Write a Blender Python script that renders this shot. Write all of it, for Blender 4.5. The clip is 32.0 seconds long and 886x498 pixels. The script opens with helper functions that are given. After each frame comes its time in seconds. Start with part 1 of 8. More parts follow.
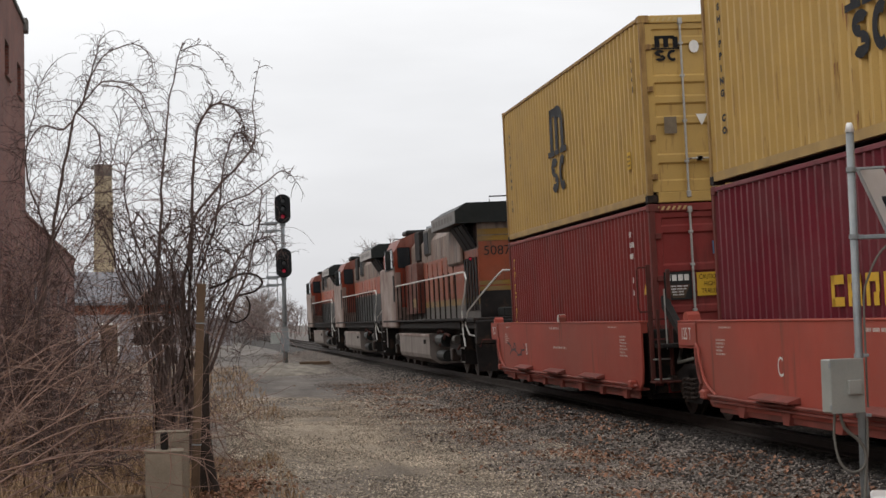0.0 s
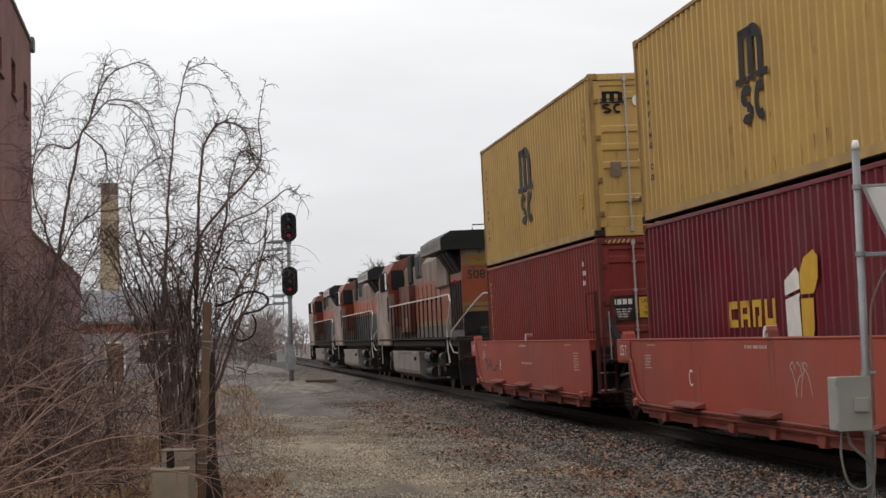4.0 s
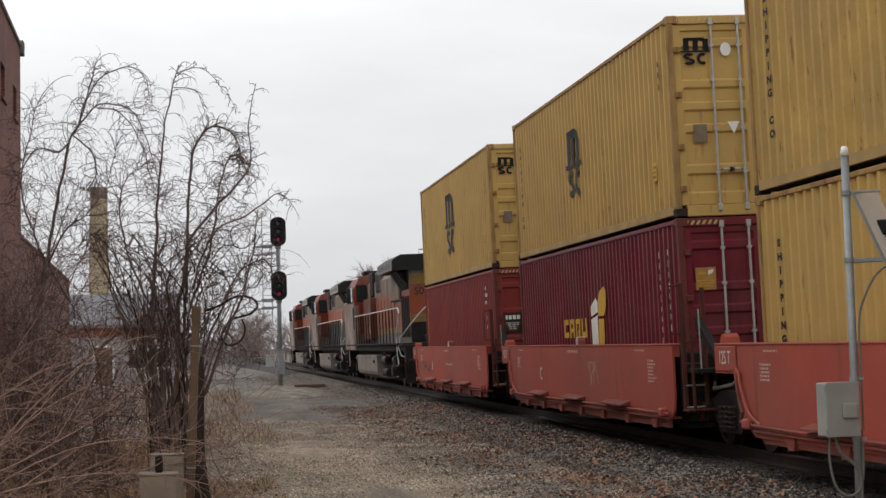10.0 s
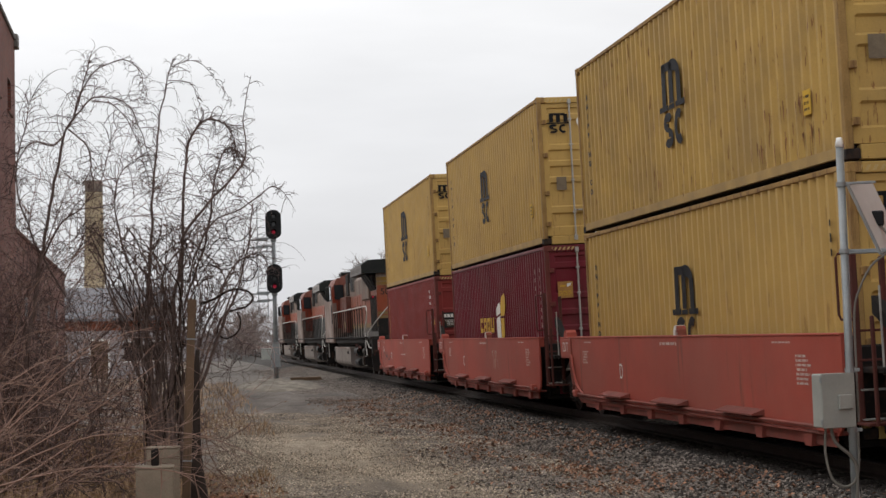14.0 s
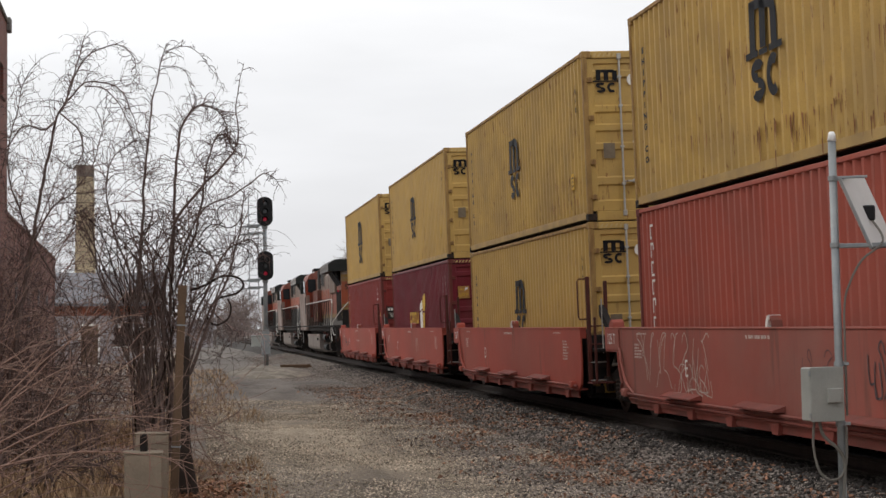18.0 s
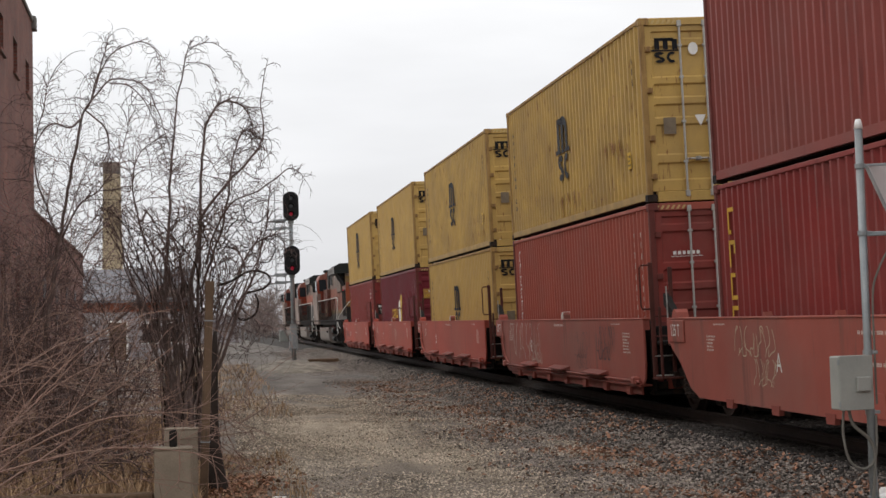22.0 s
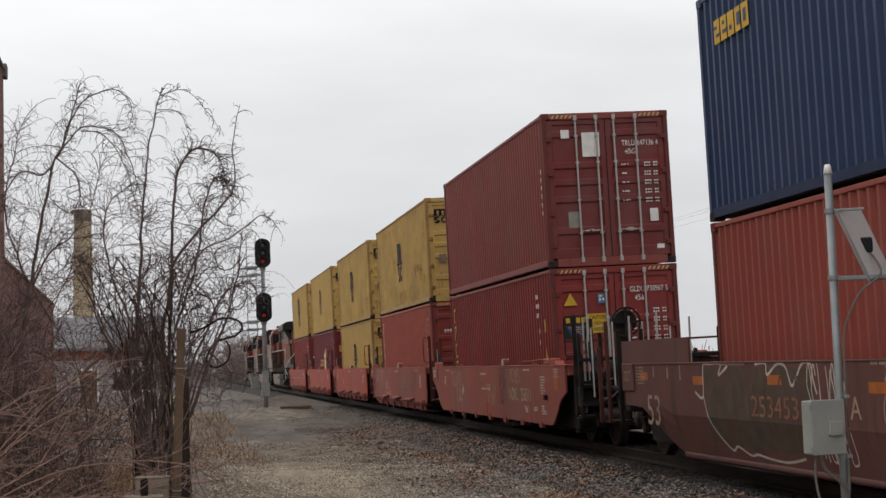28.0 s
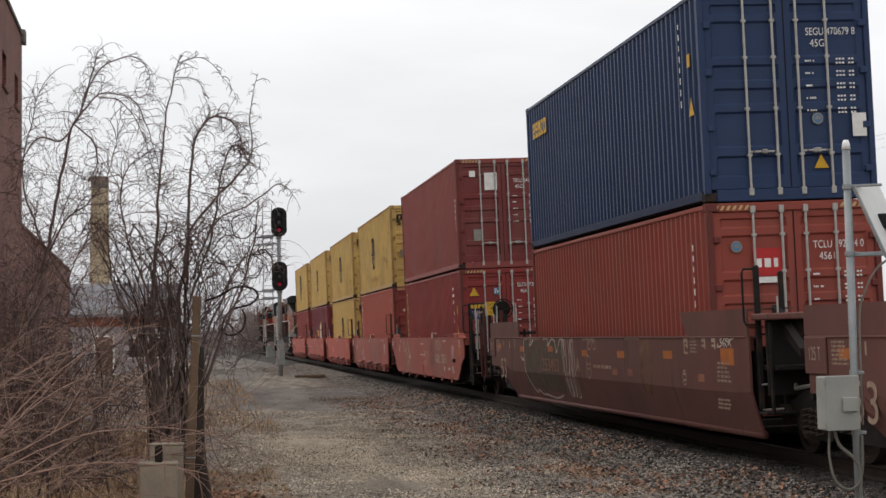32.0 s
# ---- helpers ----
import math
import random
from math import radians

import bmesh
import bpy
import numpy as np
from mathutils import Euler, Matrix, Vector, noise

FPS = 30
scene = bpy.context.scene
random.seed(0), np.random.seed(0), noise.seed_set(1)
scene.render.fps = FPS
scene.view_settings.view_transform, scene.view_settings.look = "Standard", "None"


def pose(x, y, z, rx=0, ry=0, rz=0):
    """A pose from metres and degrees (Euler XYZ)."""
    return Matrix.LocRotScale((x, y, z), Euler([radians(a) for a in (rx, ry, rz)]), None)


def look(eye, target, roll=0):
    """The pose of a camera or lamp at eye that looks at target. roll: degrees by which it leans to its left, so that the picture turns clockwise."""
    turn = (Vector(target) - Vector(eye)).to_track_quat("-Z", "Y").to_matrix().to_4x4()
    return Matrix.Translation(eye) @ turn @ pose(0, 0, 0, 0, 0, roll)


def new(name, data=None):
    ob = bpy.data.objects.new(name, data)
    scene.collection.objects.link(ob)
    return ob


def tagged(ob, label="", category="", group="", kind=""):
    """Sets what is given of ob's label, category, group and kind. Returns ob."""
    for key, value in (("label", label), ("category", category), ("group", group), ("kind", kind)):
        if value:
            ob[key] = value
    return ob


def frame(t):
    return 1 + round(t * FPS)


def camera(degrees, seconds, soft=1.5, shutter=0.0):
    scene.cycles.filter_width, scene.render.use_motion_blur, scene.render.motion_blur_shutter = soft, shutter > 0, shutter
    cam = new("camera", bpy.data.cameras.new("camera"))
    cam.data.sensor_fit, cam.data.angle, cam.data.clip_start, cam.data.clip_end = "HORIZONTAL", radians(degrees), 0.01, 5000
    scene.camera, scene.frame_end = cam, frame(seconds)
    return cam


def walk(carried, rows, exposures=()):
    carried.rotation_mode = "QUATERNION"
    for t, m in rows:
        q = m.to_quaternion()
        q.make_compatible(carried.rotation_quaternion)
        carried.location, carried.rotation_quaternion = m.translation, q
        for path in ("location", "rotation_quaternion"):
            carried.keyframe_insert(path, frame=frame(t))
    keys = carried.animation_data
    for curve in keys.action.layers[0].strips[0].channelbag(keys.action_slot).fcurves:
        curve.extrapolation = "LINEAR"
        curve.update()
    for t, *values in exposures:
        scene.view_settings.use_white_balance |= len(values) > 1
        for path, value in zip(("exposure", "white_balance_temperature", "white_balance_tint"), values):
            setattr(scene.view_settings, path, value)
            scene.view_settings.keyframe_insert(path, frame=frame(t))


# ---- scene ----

# ---- camera: held by hand at one spot beside the track ----
EYE = (0.0, 0.0, 1.47)
cam = camera(29.26, 32.0, soft=1.5)


def aim(turn, tilt, lean):
    """Pose at EYE: degrees right of +Y, degrees up, degrees of lean."""
    a, b = radians(turn), radians(tilt)
    way = Vector((math.sin(a) * math.cos(b), math.cos(a) * math.cos(b), math.sin(b)))
    return look(EYE, Vector(EYE) + way * 50, lean)


walk(cam, [
    (0, aim(8.00, 2.46, -1.10)),
    (0.5, aim(7.92, 2.55, -1.09)),
    (1, aim(7.99, 2.69, -0.84)),
    (1.5, aim(7.81, 2.96, -0.82)),
    (2, aim(7.68, 3.04, -1.15)),
    (2.5, aim(7.60, 3.10, -1.15)),
    (3, aim(7.74, 3.21, -0.91)),
    (3.5, aim(7.73, 3.34, -1.16)),
    (4, aim(7.81, 3.07, -1.17)),
    (4.5, aim(8.06, 3.02, -1.36)),
    (6.5, aim(8.05, 2.92, -1.20)),
    (7, aim(8.05, 2.89, -1.20)),
    (7.5, aim(8.05, 2.90, -1.11)),
    (8, aim(8.09, 3.04, -1.13)),
    (8.5, aim(8.15, 3.12, -1.22)),
    (9, aim(8.26, 3.21, -1.23)),
    (9.5, aim(8.34, 3.22, -1.06)),
    (10, aim(8.17, 3.23, -1.04)),
    (10.5, aim(8.13, 3.14, -1.03)),
    (11, aim(8.27, 3.08, -1.03)),
    (11.5, aim(8.58, 2.98, -1.06)),
    (12, aim(8.55, 2.89, -1.05)),
    (12.5, aim(8.53, 2.91, -1.21)),
    (13, aim(8.36, 2.95, -1.12)),
    (13.5, aim(8.35, 2.97, -1.21)),
    (14, aim(8.32, 2.97, -1.21)),
    (14.5, aim(8.24, 2.96, -1.38)),
    (16.5, aim(8.27, 2.92, -0.59)),
    (17, aim(9.07, 2.89, -0.49)),
    (17.5, aim(8.98, 2.72, -0.46)),
    (18, aim(8.61, 2.60, -0.52)),
    (18.5, aim(8.00, 2.27, -0.29)),
    (19, aim(7.70, 2.31, -0.17)),
    (19.5, aim(7.53, 3.00, -0.36)),
    (20, aim(7.60, 3.09, -0.64)),
    (20.5, aim(7.66, 3.01, -0.56)),
    (21, aim(7.72, 2.84, -0.80)),
    (21.5, aim(7.66, 2.34, -0.89)),
    (22, aim(7.72, 2.37, -1.16)),
    (22.5, aim(8.13, 1.88, -0.98)),
    (23, aim(8.69, 1.84, -1.03)),
    (23.5, aim(8.07, 2.02, -0.71)),
    (24, aim(7.78, 2.18, -0.70)),
    (24.5, aim(8.24, 2.42, -1.43)),
    (25, aim(8.67, 2.69, -1.82)),
    (25.5, aim(8.86, 2.94, -1.71)),
    (27.5, aim(8.62, 3.71, -1.33)),
    (28, aim(8.70, 3.91, -1.44)),
    (28.5, aim(8.27, 3.98, -1.38)),
    (29, aim(8.03, 3.65, -1.18)),
    (29.5, aim(7.95, 3.00, -1.51)),
    (30, aim(8.09, 3.01, -1.08)),
    (30.5, aim(8.20, 3.09, -1.18)),
    (31, aim(8.30, 2.97, -1.20)),
    (31.5, aim(8.00, 2.94, -1.00)),
    (32, aim(8.14, 2.94, -0.70)),
], exposures=[(0, 0.03), (4, 0.0), (9, -0.03), (14, 0.0), (17, 0.03), (19, 0.10), (20, 0.03), (21, 0.01), (22, 0.09), (23, 0.13), (25, 0.07), (28, -0.14), (29.5, -0.02), (32, 0.04)])

# ---- light: a bright overcast sky, brighter overhead, with a faint soft sun ----
world = bpy.data.worlds.new("overcast")
scene.world = world
world.use_nodes = True
wn, wl = world.node_tree.nodes, world.node_tree.links
wn.clear()
w_out = wn.new("ShaderNodeOutputWorld")
w_bg = wn.new("ShaderNodeBackground")
w_sky = wn.new("ShaderNodeTexSky")
w_sky.sky_type, w_sky.sun_disc = "NISHITA", False
w_sky.sun_elevation, w_sky.sun_rotation = radians(38), radians(302)
w_sky.air_density, w_sky.dust_density = 1.0, 4.0
w_dim = wn.new("ShaderNodeVectorMath")
w_dim.operation = "SCALE"
w_dim.inputs["Scale"].default_value = 0.08
w_pos = wn.new("ShaderNodeTexCoord")
w_sep = wn.new("ShaderNodeSeparateXYZ")
w_grad = wn.new("ShaderNodeValToRGB")
g = w_grad.color_ramp
g.elements[0].position, g.elements[0].color = 0.0, (0.70, 0.705, 0.73, 1)
g.elements[1].position, g.elements[1].color = 1.0, (1.12, 1.12, 1.14, 1)
e = g.elements.new(0.14)
e.color = (0.87, 0.875, 0.895, 1)
e = g.elements.new(0.22)
e.color = (1.10, 1.10, 1.11, 1)
w_map = wn.new("ShaderNodeMapping")
w_map.inputs["Scale"].default_value = (2.2, 2.2, 9.0)
w_noise = wn.new("ShaderNodeTexNoise")
w_noise.inputs["Scale"].default_value, w_noise.inputs["Detail"].default_value = 1.6, 5.0
w_cloud = wn.new("ShaderNodeMapRange")
w_cloud.inputs["From Min"].default_value, w_cloud.inputs["From Max"].default_value = 0.3, 0.7
w_cloud.inputs["To Min"].default_value, w_cloud.inputs["To Max"].default_value = 0.90, 1.08
w_mul = wn.new("ShaderNodeVectorMath")
w_mul.operation = "SCALE"
w_mix = wn.new("ShaderNodeMix")
w_mix.data_type = "RGBA"
w_mix.inputs["Factor"].default_value = 0.93
wl.new(w_pos.outputs["Generated"], w_sep.inputs[0])
wl.new(w_sep.outputs["Z"], w_grad.inputs["Fac"])
wl.new(w_pos.outputs["Generated"], w_map.inputs["Vector"])
wl.new(w_map.outputs[0], w_noise.inputs["Vector"])
wl.new(w_noise.outputs["Fac"], w_cloud.inputs["Value"])
wl.new(w_grad.outputs["Color"], w_mul.inputs[0])
wl.new(w_cloud.outputs["Result"], w_mul.inputs["Scale"])
wl.new(w_sky.outputs["Color"], w_dim.inputs[0])
wl.new(w_dim.outputs[0], w_mix.inputs["A"])
wl.new(w_mul.outputs[0], w_mix.inputs["B"])
wl.new(w_mix.outputs["Result"], w_bg.inputs["Color"])
w_bg.inputs["Strength"].default_value = 1.04
wl.new(w_bg.outputs[0], w_out.inputs[0])

sun = new("sun", bpy.data.lights.new("sun", "SUN"))
sun.data.energy, sun.data.angle, sun.data.color = 0.5, radians(25), (1.0, 0.97, 0.93)
sun.matrix_world = look((-60, 70, 66), (5, 30, 0))


# ---- mesh tools ----
class Shape:
    """Vertices and faces of one part, gathered piece by piece."""

    def __init__(self):
        self.v, self.f = [], []

    def add(self, verts, faces):
        n = len(self.v)
        self.v += [tuple(p) for p in verts]
        self.f += [tuple(i + n for i in face) for face in faces]
        return self

    def box(self, x0, x1, y0, y1, z0, z1, b=0.0):
        """A box, with its edges cut off by b."""
        if b <= 0:
            p = [(x, y, z) for x in (x0, x1) for y in (y0, y1) for z in (z0, z1)]
            return self.add(p, [(0, 1, 3, 2), (4, 6, 7, 5), (0, 4, 5, 1), (2, 3, 7, 6), (0, 2, 6, 4), (1, 5, 7, 3)])
        lo, hi = (x0, y0, z0), (x1, y1, z1)
        verts, at = [], {}
        for sx in (0, 1):
            for sy in (0, 1):
                for sz in (0, 1):
                    for axis in range(3):
                        s = (sx, sy, sz)
                        p = [hi[i] if s[i] else lo[i] for i in range(3)]
                        for i in range(3):
                            if i != axis:
                                p[i] += -b if s[i] else b
                        at[(s, axis)] = len(verts)
                        verts.append(p)
        faces = []
        for axis in range(3):
            u, w = (axis + 1) % 3, (axis + 2) % 3
            for side in (0, 1):
                ring = []
                for a, c in ((0, 0), (1, 0), (1, 1), (0, 1)):
                    s = [0, 0, 0]
                    s[axis], s[u], s[w] = side, a, c
                    ring.append(at[(tuple(s), axis)])
                faces.append(tuple(ring if side else ring[::-1]))
            for a in (0, 1):
                for c in (0, 1):
                    s0, s1 = [0, 0, 0], [0, 0, 0]
                    s0[u], s0[w], s1[u], s1[w] = a, c, a, c
                    s1[axis] = 1
                    s0, s1 = tuple(s0), tuple(s1)
                    q = (at[(s0, u)], at[(s1, u)], at[(s1, w)], at[(s0, w)])
                    faces.append(q if a == c else q[::-1])
        for s in [(a, b2, c) for a in (0, 1) for b2 in (0, 1) for c in (0, 1)]:
            faces.append((at[(s, 0)], at[(s, 1)], at[(s, 2)]))
        return self.add(verts, faces)

    def prism(self, outline, axis, a, b):
        """An outline, given in the two other axes in order, drawn out from a to b along the axis."""
        n = len(outline)
        make = {"x": lambda q, t: (t, q[0], q[1]), "y": lambda q, t: (q[0], t, q[1]), "z": lambda q, t: (q[0], q[1], t)}[axis]
        p = [make(q, a) for q in outline] + [make(q, b) for q in outline]
        return self.add(p, [tuple(range(n))[::-1], tuple(range(n, 2 * n))] + [(i, (i + 1) % n, n + (i + 1) % n, n + i) for i in range(n)])

    def tube(self, points, r, n=6, r_end=None):
        """A round bar along points."""
        points = [Vector(p) for p in points]
        verts, faces, m = [], [], len(points)
        for i, p in enumerate(points):
            d = (points[min(i + 1, m - 1)] - points[max(i - 1, 0)]).normalized()
            u = d.cross(Vector((0.31, 0.17, 0.93))).normalized() if abs(d.z) < 0.95 else d.cross(Vector((1, 0.1, 0))).normalized()
            w = d.cross(u)
            rr = r if r_end is None else r + (r_end - r) * i / (m - 1)
            for k in range(n):
                a = 2 * math.pi * k / n
                verts.append(p + u * (rr * math.cos(a)) + w * (rr * math.sin(a)))
        for i in range(m - 1):
            for k in range(n):
                faces.append((i * n + k, i * n + (k + 1) % n, (i + 1) * n + (k + 1) % n, (i + 1) * n + k))
        faces += [tuple(range(n))[::-1], tuple(range((m - 1) * n, m * n))]
        return self.add(verts, faces)

    def wheel(self, x, y, z, outline, n=24):
        """Turned about the x axis through (x, y, z): outline of (x offset, radius)."""
        verts, faces, m = [], [], len(outline)
        for k in range(n):
            a = 2 * math.pi * k / n
            verts += [(x + o, y + r * math.cos(a), z + r * math.sin(a)) for o, r in outline]
        for k in range(n):
            j = (k + 1) % n
            faces += [(k * m + i, j * m + i, j * m + i + 1, k * m + i + 1) for i in range(m - 1)]
        return self.add(verts, faces)

    def moved(self, m):
        self.v = [tuple(m @ Vector(p)) for p in self.v]
        return self

    def mesh(self, name, material):
        me = bpy.data.meshes.new(name)
        me.from_pydata(self.v, [], self.f)
        me.materials.append(material)
        me.update()
        return me


def part(name, shape, material, parent, label="", smooth=False):
    """ONE mesh object under a thing or under a part."""
    me = shape if isinstance(shape, bpy.types.Mesh) else shape.mesh(name, material)
    if smooth:
        me.polygons.foreach_set("use_smooth", [True] * len(me.polygons))
    ob = new(name, me)
    ob.parent = parent
    if label:
        ob["label"] = label
    return ob


def thing(name, label, category, group="", m=None, kind=""):
    """An empty at a thing's base, which carries its parts."""
    ob = tagged(new(name), label, category, group, kind)
    ob.empty_display_size = 0.3
    if m is not None:
        ob.matrix_basis = m
    return ob


def solid(name, shape, material, label, category, group="", kind="", m=None, smooth=False):
    """A thing of one mesh."""
    ob = tagged(new(name, shape.mesh(name, material)), label, category, group, kind)
    if smooth:
        ob.data.polygons.foreach_set("use_smooth", [True] * len(ob.data.polygons))
    if m is not None:
        ob.matrix_basis = m
    return ob


def letters(text, height, m, material, parent, name="lettering", label="", squeeze=1.0, bold=0.0):
    """Flat lettering with its middle at the pose m, as a mesh."""
    cu = bpy.data.curves.new("text", "FONT")
    cu.body, cu.size, cu.align_x, cu.align_y, cu.offset = text, height * 1.38, "CENTER", "CENTER", bold
    ob = new("text", cu)
    me = bpy.data.meshes.new_from_object(ob.evaluated_get(bpy.context.evaluated_depsgraph_get()))
    bpy.data.objects.remove(ob)
    bpy.data.curves.remove(cu)
    me.materials.clear()
    me.materials.append(material)
    me.transform(m @ Matrix.Diagonal((squeeze, 1, 1, 1)))
    return part(name, me, material, parent, label)


SIDE = Matrix(((0, 0, -1, 0), (-1, 0, 0, 0), (0, 1, 0, 0), (0, 0, 0, 1)))   # lettering on a face towards -x
REAR = Matrix(((1, 0, 0, 0), (0, 0, -1, 0), (0, 1, 0, 0), (0, 0, 0, 1)))    # lettering on a face towards -y


def smooth_path(points, parts=6):
    """A Catmull-Rom line through points."""
    pts = [Vector(p) for p in points]
    out = []
    for i in range(len(pts) - 1):
        a, b, c, d = pts[max(i - 1, 0)], pts[i], pts[i + 1], pts[min(i + 2, len(pts) - 1)]
        for k in range(parts):
            t = k / parts
            out.append(0.5 * ((2 * b) + (c - a) * t + (2 * a - 5 * b + 4 * c - d) * t * t + (3 * b - a - 3 * c + d) * t ** 3))
    out.append(pts[-1])
    return out


# ---- materials ----
def surface(name, colour, rough=0.6, metal=0.0, vary=0.18, scale=3.0, bump=0.15, grain=60.0, second=None, second_amount=0.0,
            second_scale=2.0, stretch=(1, 1, 1), pieces=0.0, dust=None, dust_amount=0.0):
    """A worn surface: broad and fine variation, patches of a second colour, a veil of dust, fine relief."""
    m = bpy.data.materials.new(name)
    m.use_nodes = True
    n, l = m.node_tree.nodes, m.node_tree.links
    b = n["Principled BSDF"]
    b.inputs["Roughness"].default_value, b.inputs["Metallic"].default_value = rough, metal
    b.inputs["Specular IOR Level"].default_value = 0.5 if rough < 0.45 else 0.15
    co = n.new("ShaderNodeTexCoord")
    mp = n.new("ShaderNodeMapping")
    mp.inputs["Scale"].default_value = stretch
    l.new(co.outputs["Object"], mp.inputs["Vector"])

    def noise_of(s, detail, vector):
        t = n.new("ShaderNodeTexNoise")
        t.inputs["Scale"].default_value, t.inputs["Detail"].default_value = s, detail
        t.inputs["Roughness"].default_value = 0.6
        l.new(vector, t.inputs["Vector"])
        return t.outputs["Fac"]

    def spread(value, a, z, lo, hi):
        r = n.new("ShaderNodeMapRange")
        r.inputs["From Min"].default_value, r.inputs["From Max"].default_value = a, z
        r.inputs["To Min"].default_value, r.inputs["To Max"].default_value = lo, hi
        l.new(value, r.inputs["Value"])
        return r.outputs["Result"]

    def scaled(colour_socket, factor_socket):
        v = n.new("ShaderNodeVectorMath")
        v.operation = "SCALE"
        l.new(colour_socket, v.inputs[0])
        l.new(factor_socket, v.inputs["Scale"])
        return v.outputs[0]

    def mixed(factor_socket, a_socket, colour_b):
        x = n.new("ShaderNodeMix")
        x.data_type = "RGBA"
        l.new(factor_socket, x.inputs["Factor"])
        l.new(a_socket, x.inputs["A"])
        x.inputs["B"].default_value = (*colour_b, 1)
        return x.outputs["Result"]

    rgb = n.new("ShaderNodeRGB")
    rgb.outputs[0].default_value = (*colour, 1)
    c = scaled(rgb.outputs[0], spread(noise_of(scale, 4, co.outputs["Object"]), 0.3, 0.7, 1 - vary, 1 + vary))
    fine = noise_of(grain, 3, co.outputs["Object"])
    c = scaled(c, spread(fine, 0.3, 0.7, 1 - vary * 0.6, 1 + vary * 0.6))
    if pieces:
        info = n.new("ShaderNodeObjectInfo")
        geo = n.new("ShaderNodeNewGeometry")
        add = n.new("ShaderNodeMath")
        add.operation = "ADD"
        l.new(info.outputs["Random"], add.inputs[0])
        l.new(geo.outputs["Random Per Island"], add.inputs[1])
        part_of = n.new("ShaderNodeMath")
        part_of.operation = "FRACT"
        l.new(add.outputs[0], part_of.inputs[0])
        c = scaled(c, spread(part_of.outputs[0], 0.0, 1.0, 1 - pieces, 1 + pieces))
    if dust:
        c = mixed(spread(noise_of(scale * 0.7, 5, co.outputs["Object"]), 0.42, 0.68, 0.0, dust_amount), c, dust)
    if second:
        c = mixed(spread(noise_of(second_scale, 6, mp.outputs[0]), 0.62 - 0.14 * second_amount, 0.66, 0.0, 0.85), c, second)
    l.new(c, b.inputs["Base Color"])
    l.new(spread(fine, 0.3, 0.7, max(rough - 0.1, 0.02), min(rough + 0.1, 1.0)), b.inputs["Roughness"])
    if bump:
        k = n.new("ShaderNodeBump")
        k.inputs["Strength"].default_value, k.inputs["Distance"].default_value = bump, 0.01
        l.new(fine, k.inputs["Height"])
        l.new(k.outputs[0], b.inputs["Normal"])
    return m


def glow(name, colour, strength):
    m = bpy.data.materials.new(name)
    m.use_nodes = True
    b = m.node_tree.nodes["Principled BSDF"]
    b.inputs["Base Color"].default_value = (*colour, 1)
    b.inputs["Emission Color"].default_value = (*colour, 1)
    b.inputs["Emission Strength"].default_value = strength
    return m


RUST = (0.13, 0.05, 0.025)
DRIP = (2.2, 2.2, 0.25)
GRIME = (0.17, 0.14, 0.12)
mustard = surface("mustard_paint", (0.50, 0.325, 0.105), 0.55, vary=0.08, scale=1.2, second=(0.36, 0.22, 0.08), second_amount=0.02, second_scale=6.0, stretch=DRIP, dust=(0.33, 0.23, 0.11), dust_amount=0.3)
mustard_worn = surface("mustard_paint_worn", (0.49, 0.32, 0.10), 0.6, vary=0.12, scale=1.2, second=(0.22, 0.105, 0.045), second_amount=0.05, second_scale=8.0, stretch=(2.2, 2.2, 0.35), dust=(0.26, 0.18, 0.10), dust_amount=0.45)
maroon = surface("maroon_paint", (0.22, 0.036, 0.032), 0.5, vary=0.12, scale=1.0, second=(0.14, 0.035, 0.03), second_amount=0.2, second_scale=1.3, stretch=DRIP, dust=GRIME, dust_amount=0.16)
crimson = surface("crimson_paint", (0.15, 0.017, 0.027), 0.45, vary=0.12, scale=1.0, second=(0.10, 0.02, 0.025), second_amount=0.3, second_scale=1.3, stretch=DRIP, dust=GRIME, dust_amount=0.2)
coral = surface("coral_red_paint", (0.345, 0.086, 0.060), 0.55, vary=0.07, scale=1.0, second=(0.27, 0.075, 0.053), second_amount=0.08, second_scale=1.3, stretch=DRIP, dust=GRIME, dust_amount=0.18)
brick_red = surface("brick_red_paint", (0.265, 0.062, 0.045), 0.55, vary=0.06, scale=1.0, second=(0.21, 0.055, 0.040), second_amount=0.05, second_scale=1.3, stretch=DRIP, dust=GRIME, dust_amount=0.16)
oxide = surface("oxide_maroon_paint", (0.235, 0.060, 0.050), 0.55, vary=0.07, scale=1.0, second=(0.17, 0.05, 0.043), second_amount=0.06, second_scale=1.3, stretch=DRIP, dust=GRIME, dust_amount=0.18)
# doors of two boxes, deeper and darker in colour than their side walls
door_coral = surface("deep_red_door", (0.225, 0.042, 0.034), 0.5, vary=0.12, scale=1.2, dust=GRIME, dust_amount=0.25)
door_oxide = surface("deep_maroon_door", (0.165, 0.036, 0.034), 0.5, vary=0.12, scale=1.2, dust=GRIME, dust_amount=0.3)
navy = surface("navy_paint", (0.026, 0.045, 0.102), 0.45, vary=0.07, scale=1.0, dust=(0.08, 0.09, 0.12), dust_amount=0.16)
navy_rail = surface("grimed_navy_rail", (0.018, 0.029, 0.066), 0.6, vary=0.2, scale=2)
car_red = surface("oxide_red_car_paint", (0.365, 0.075, 0.052), 0.6, vary=0.12, scale=0.8, second=(0.20, 0.07, 0.05), second_amount=0.3, second_scale=1.0, stretch=DRIP, dust=(0.25, 0.14, 0.11), dust_amount=0.25)
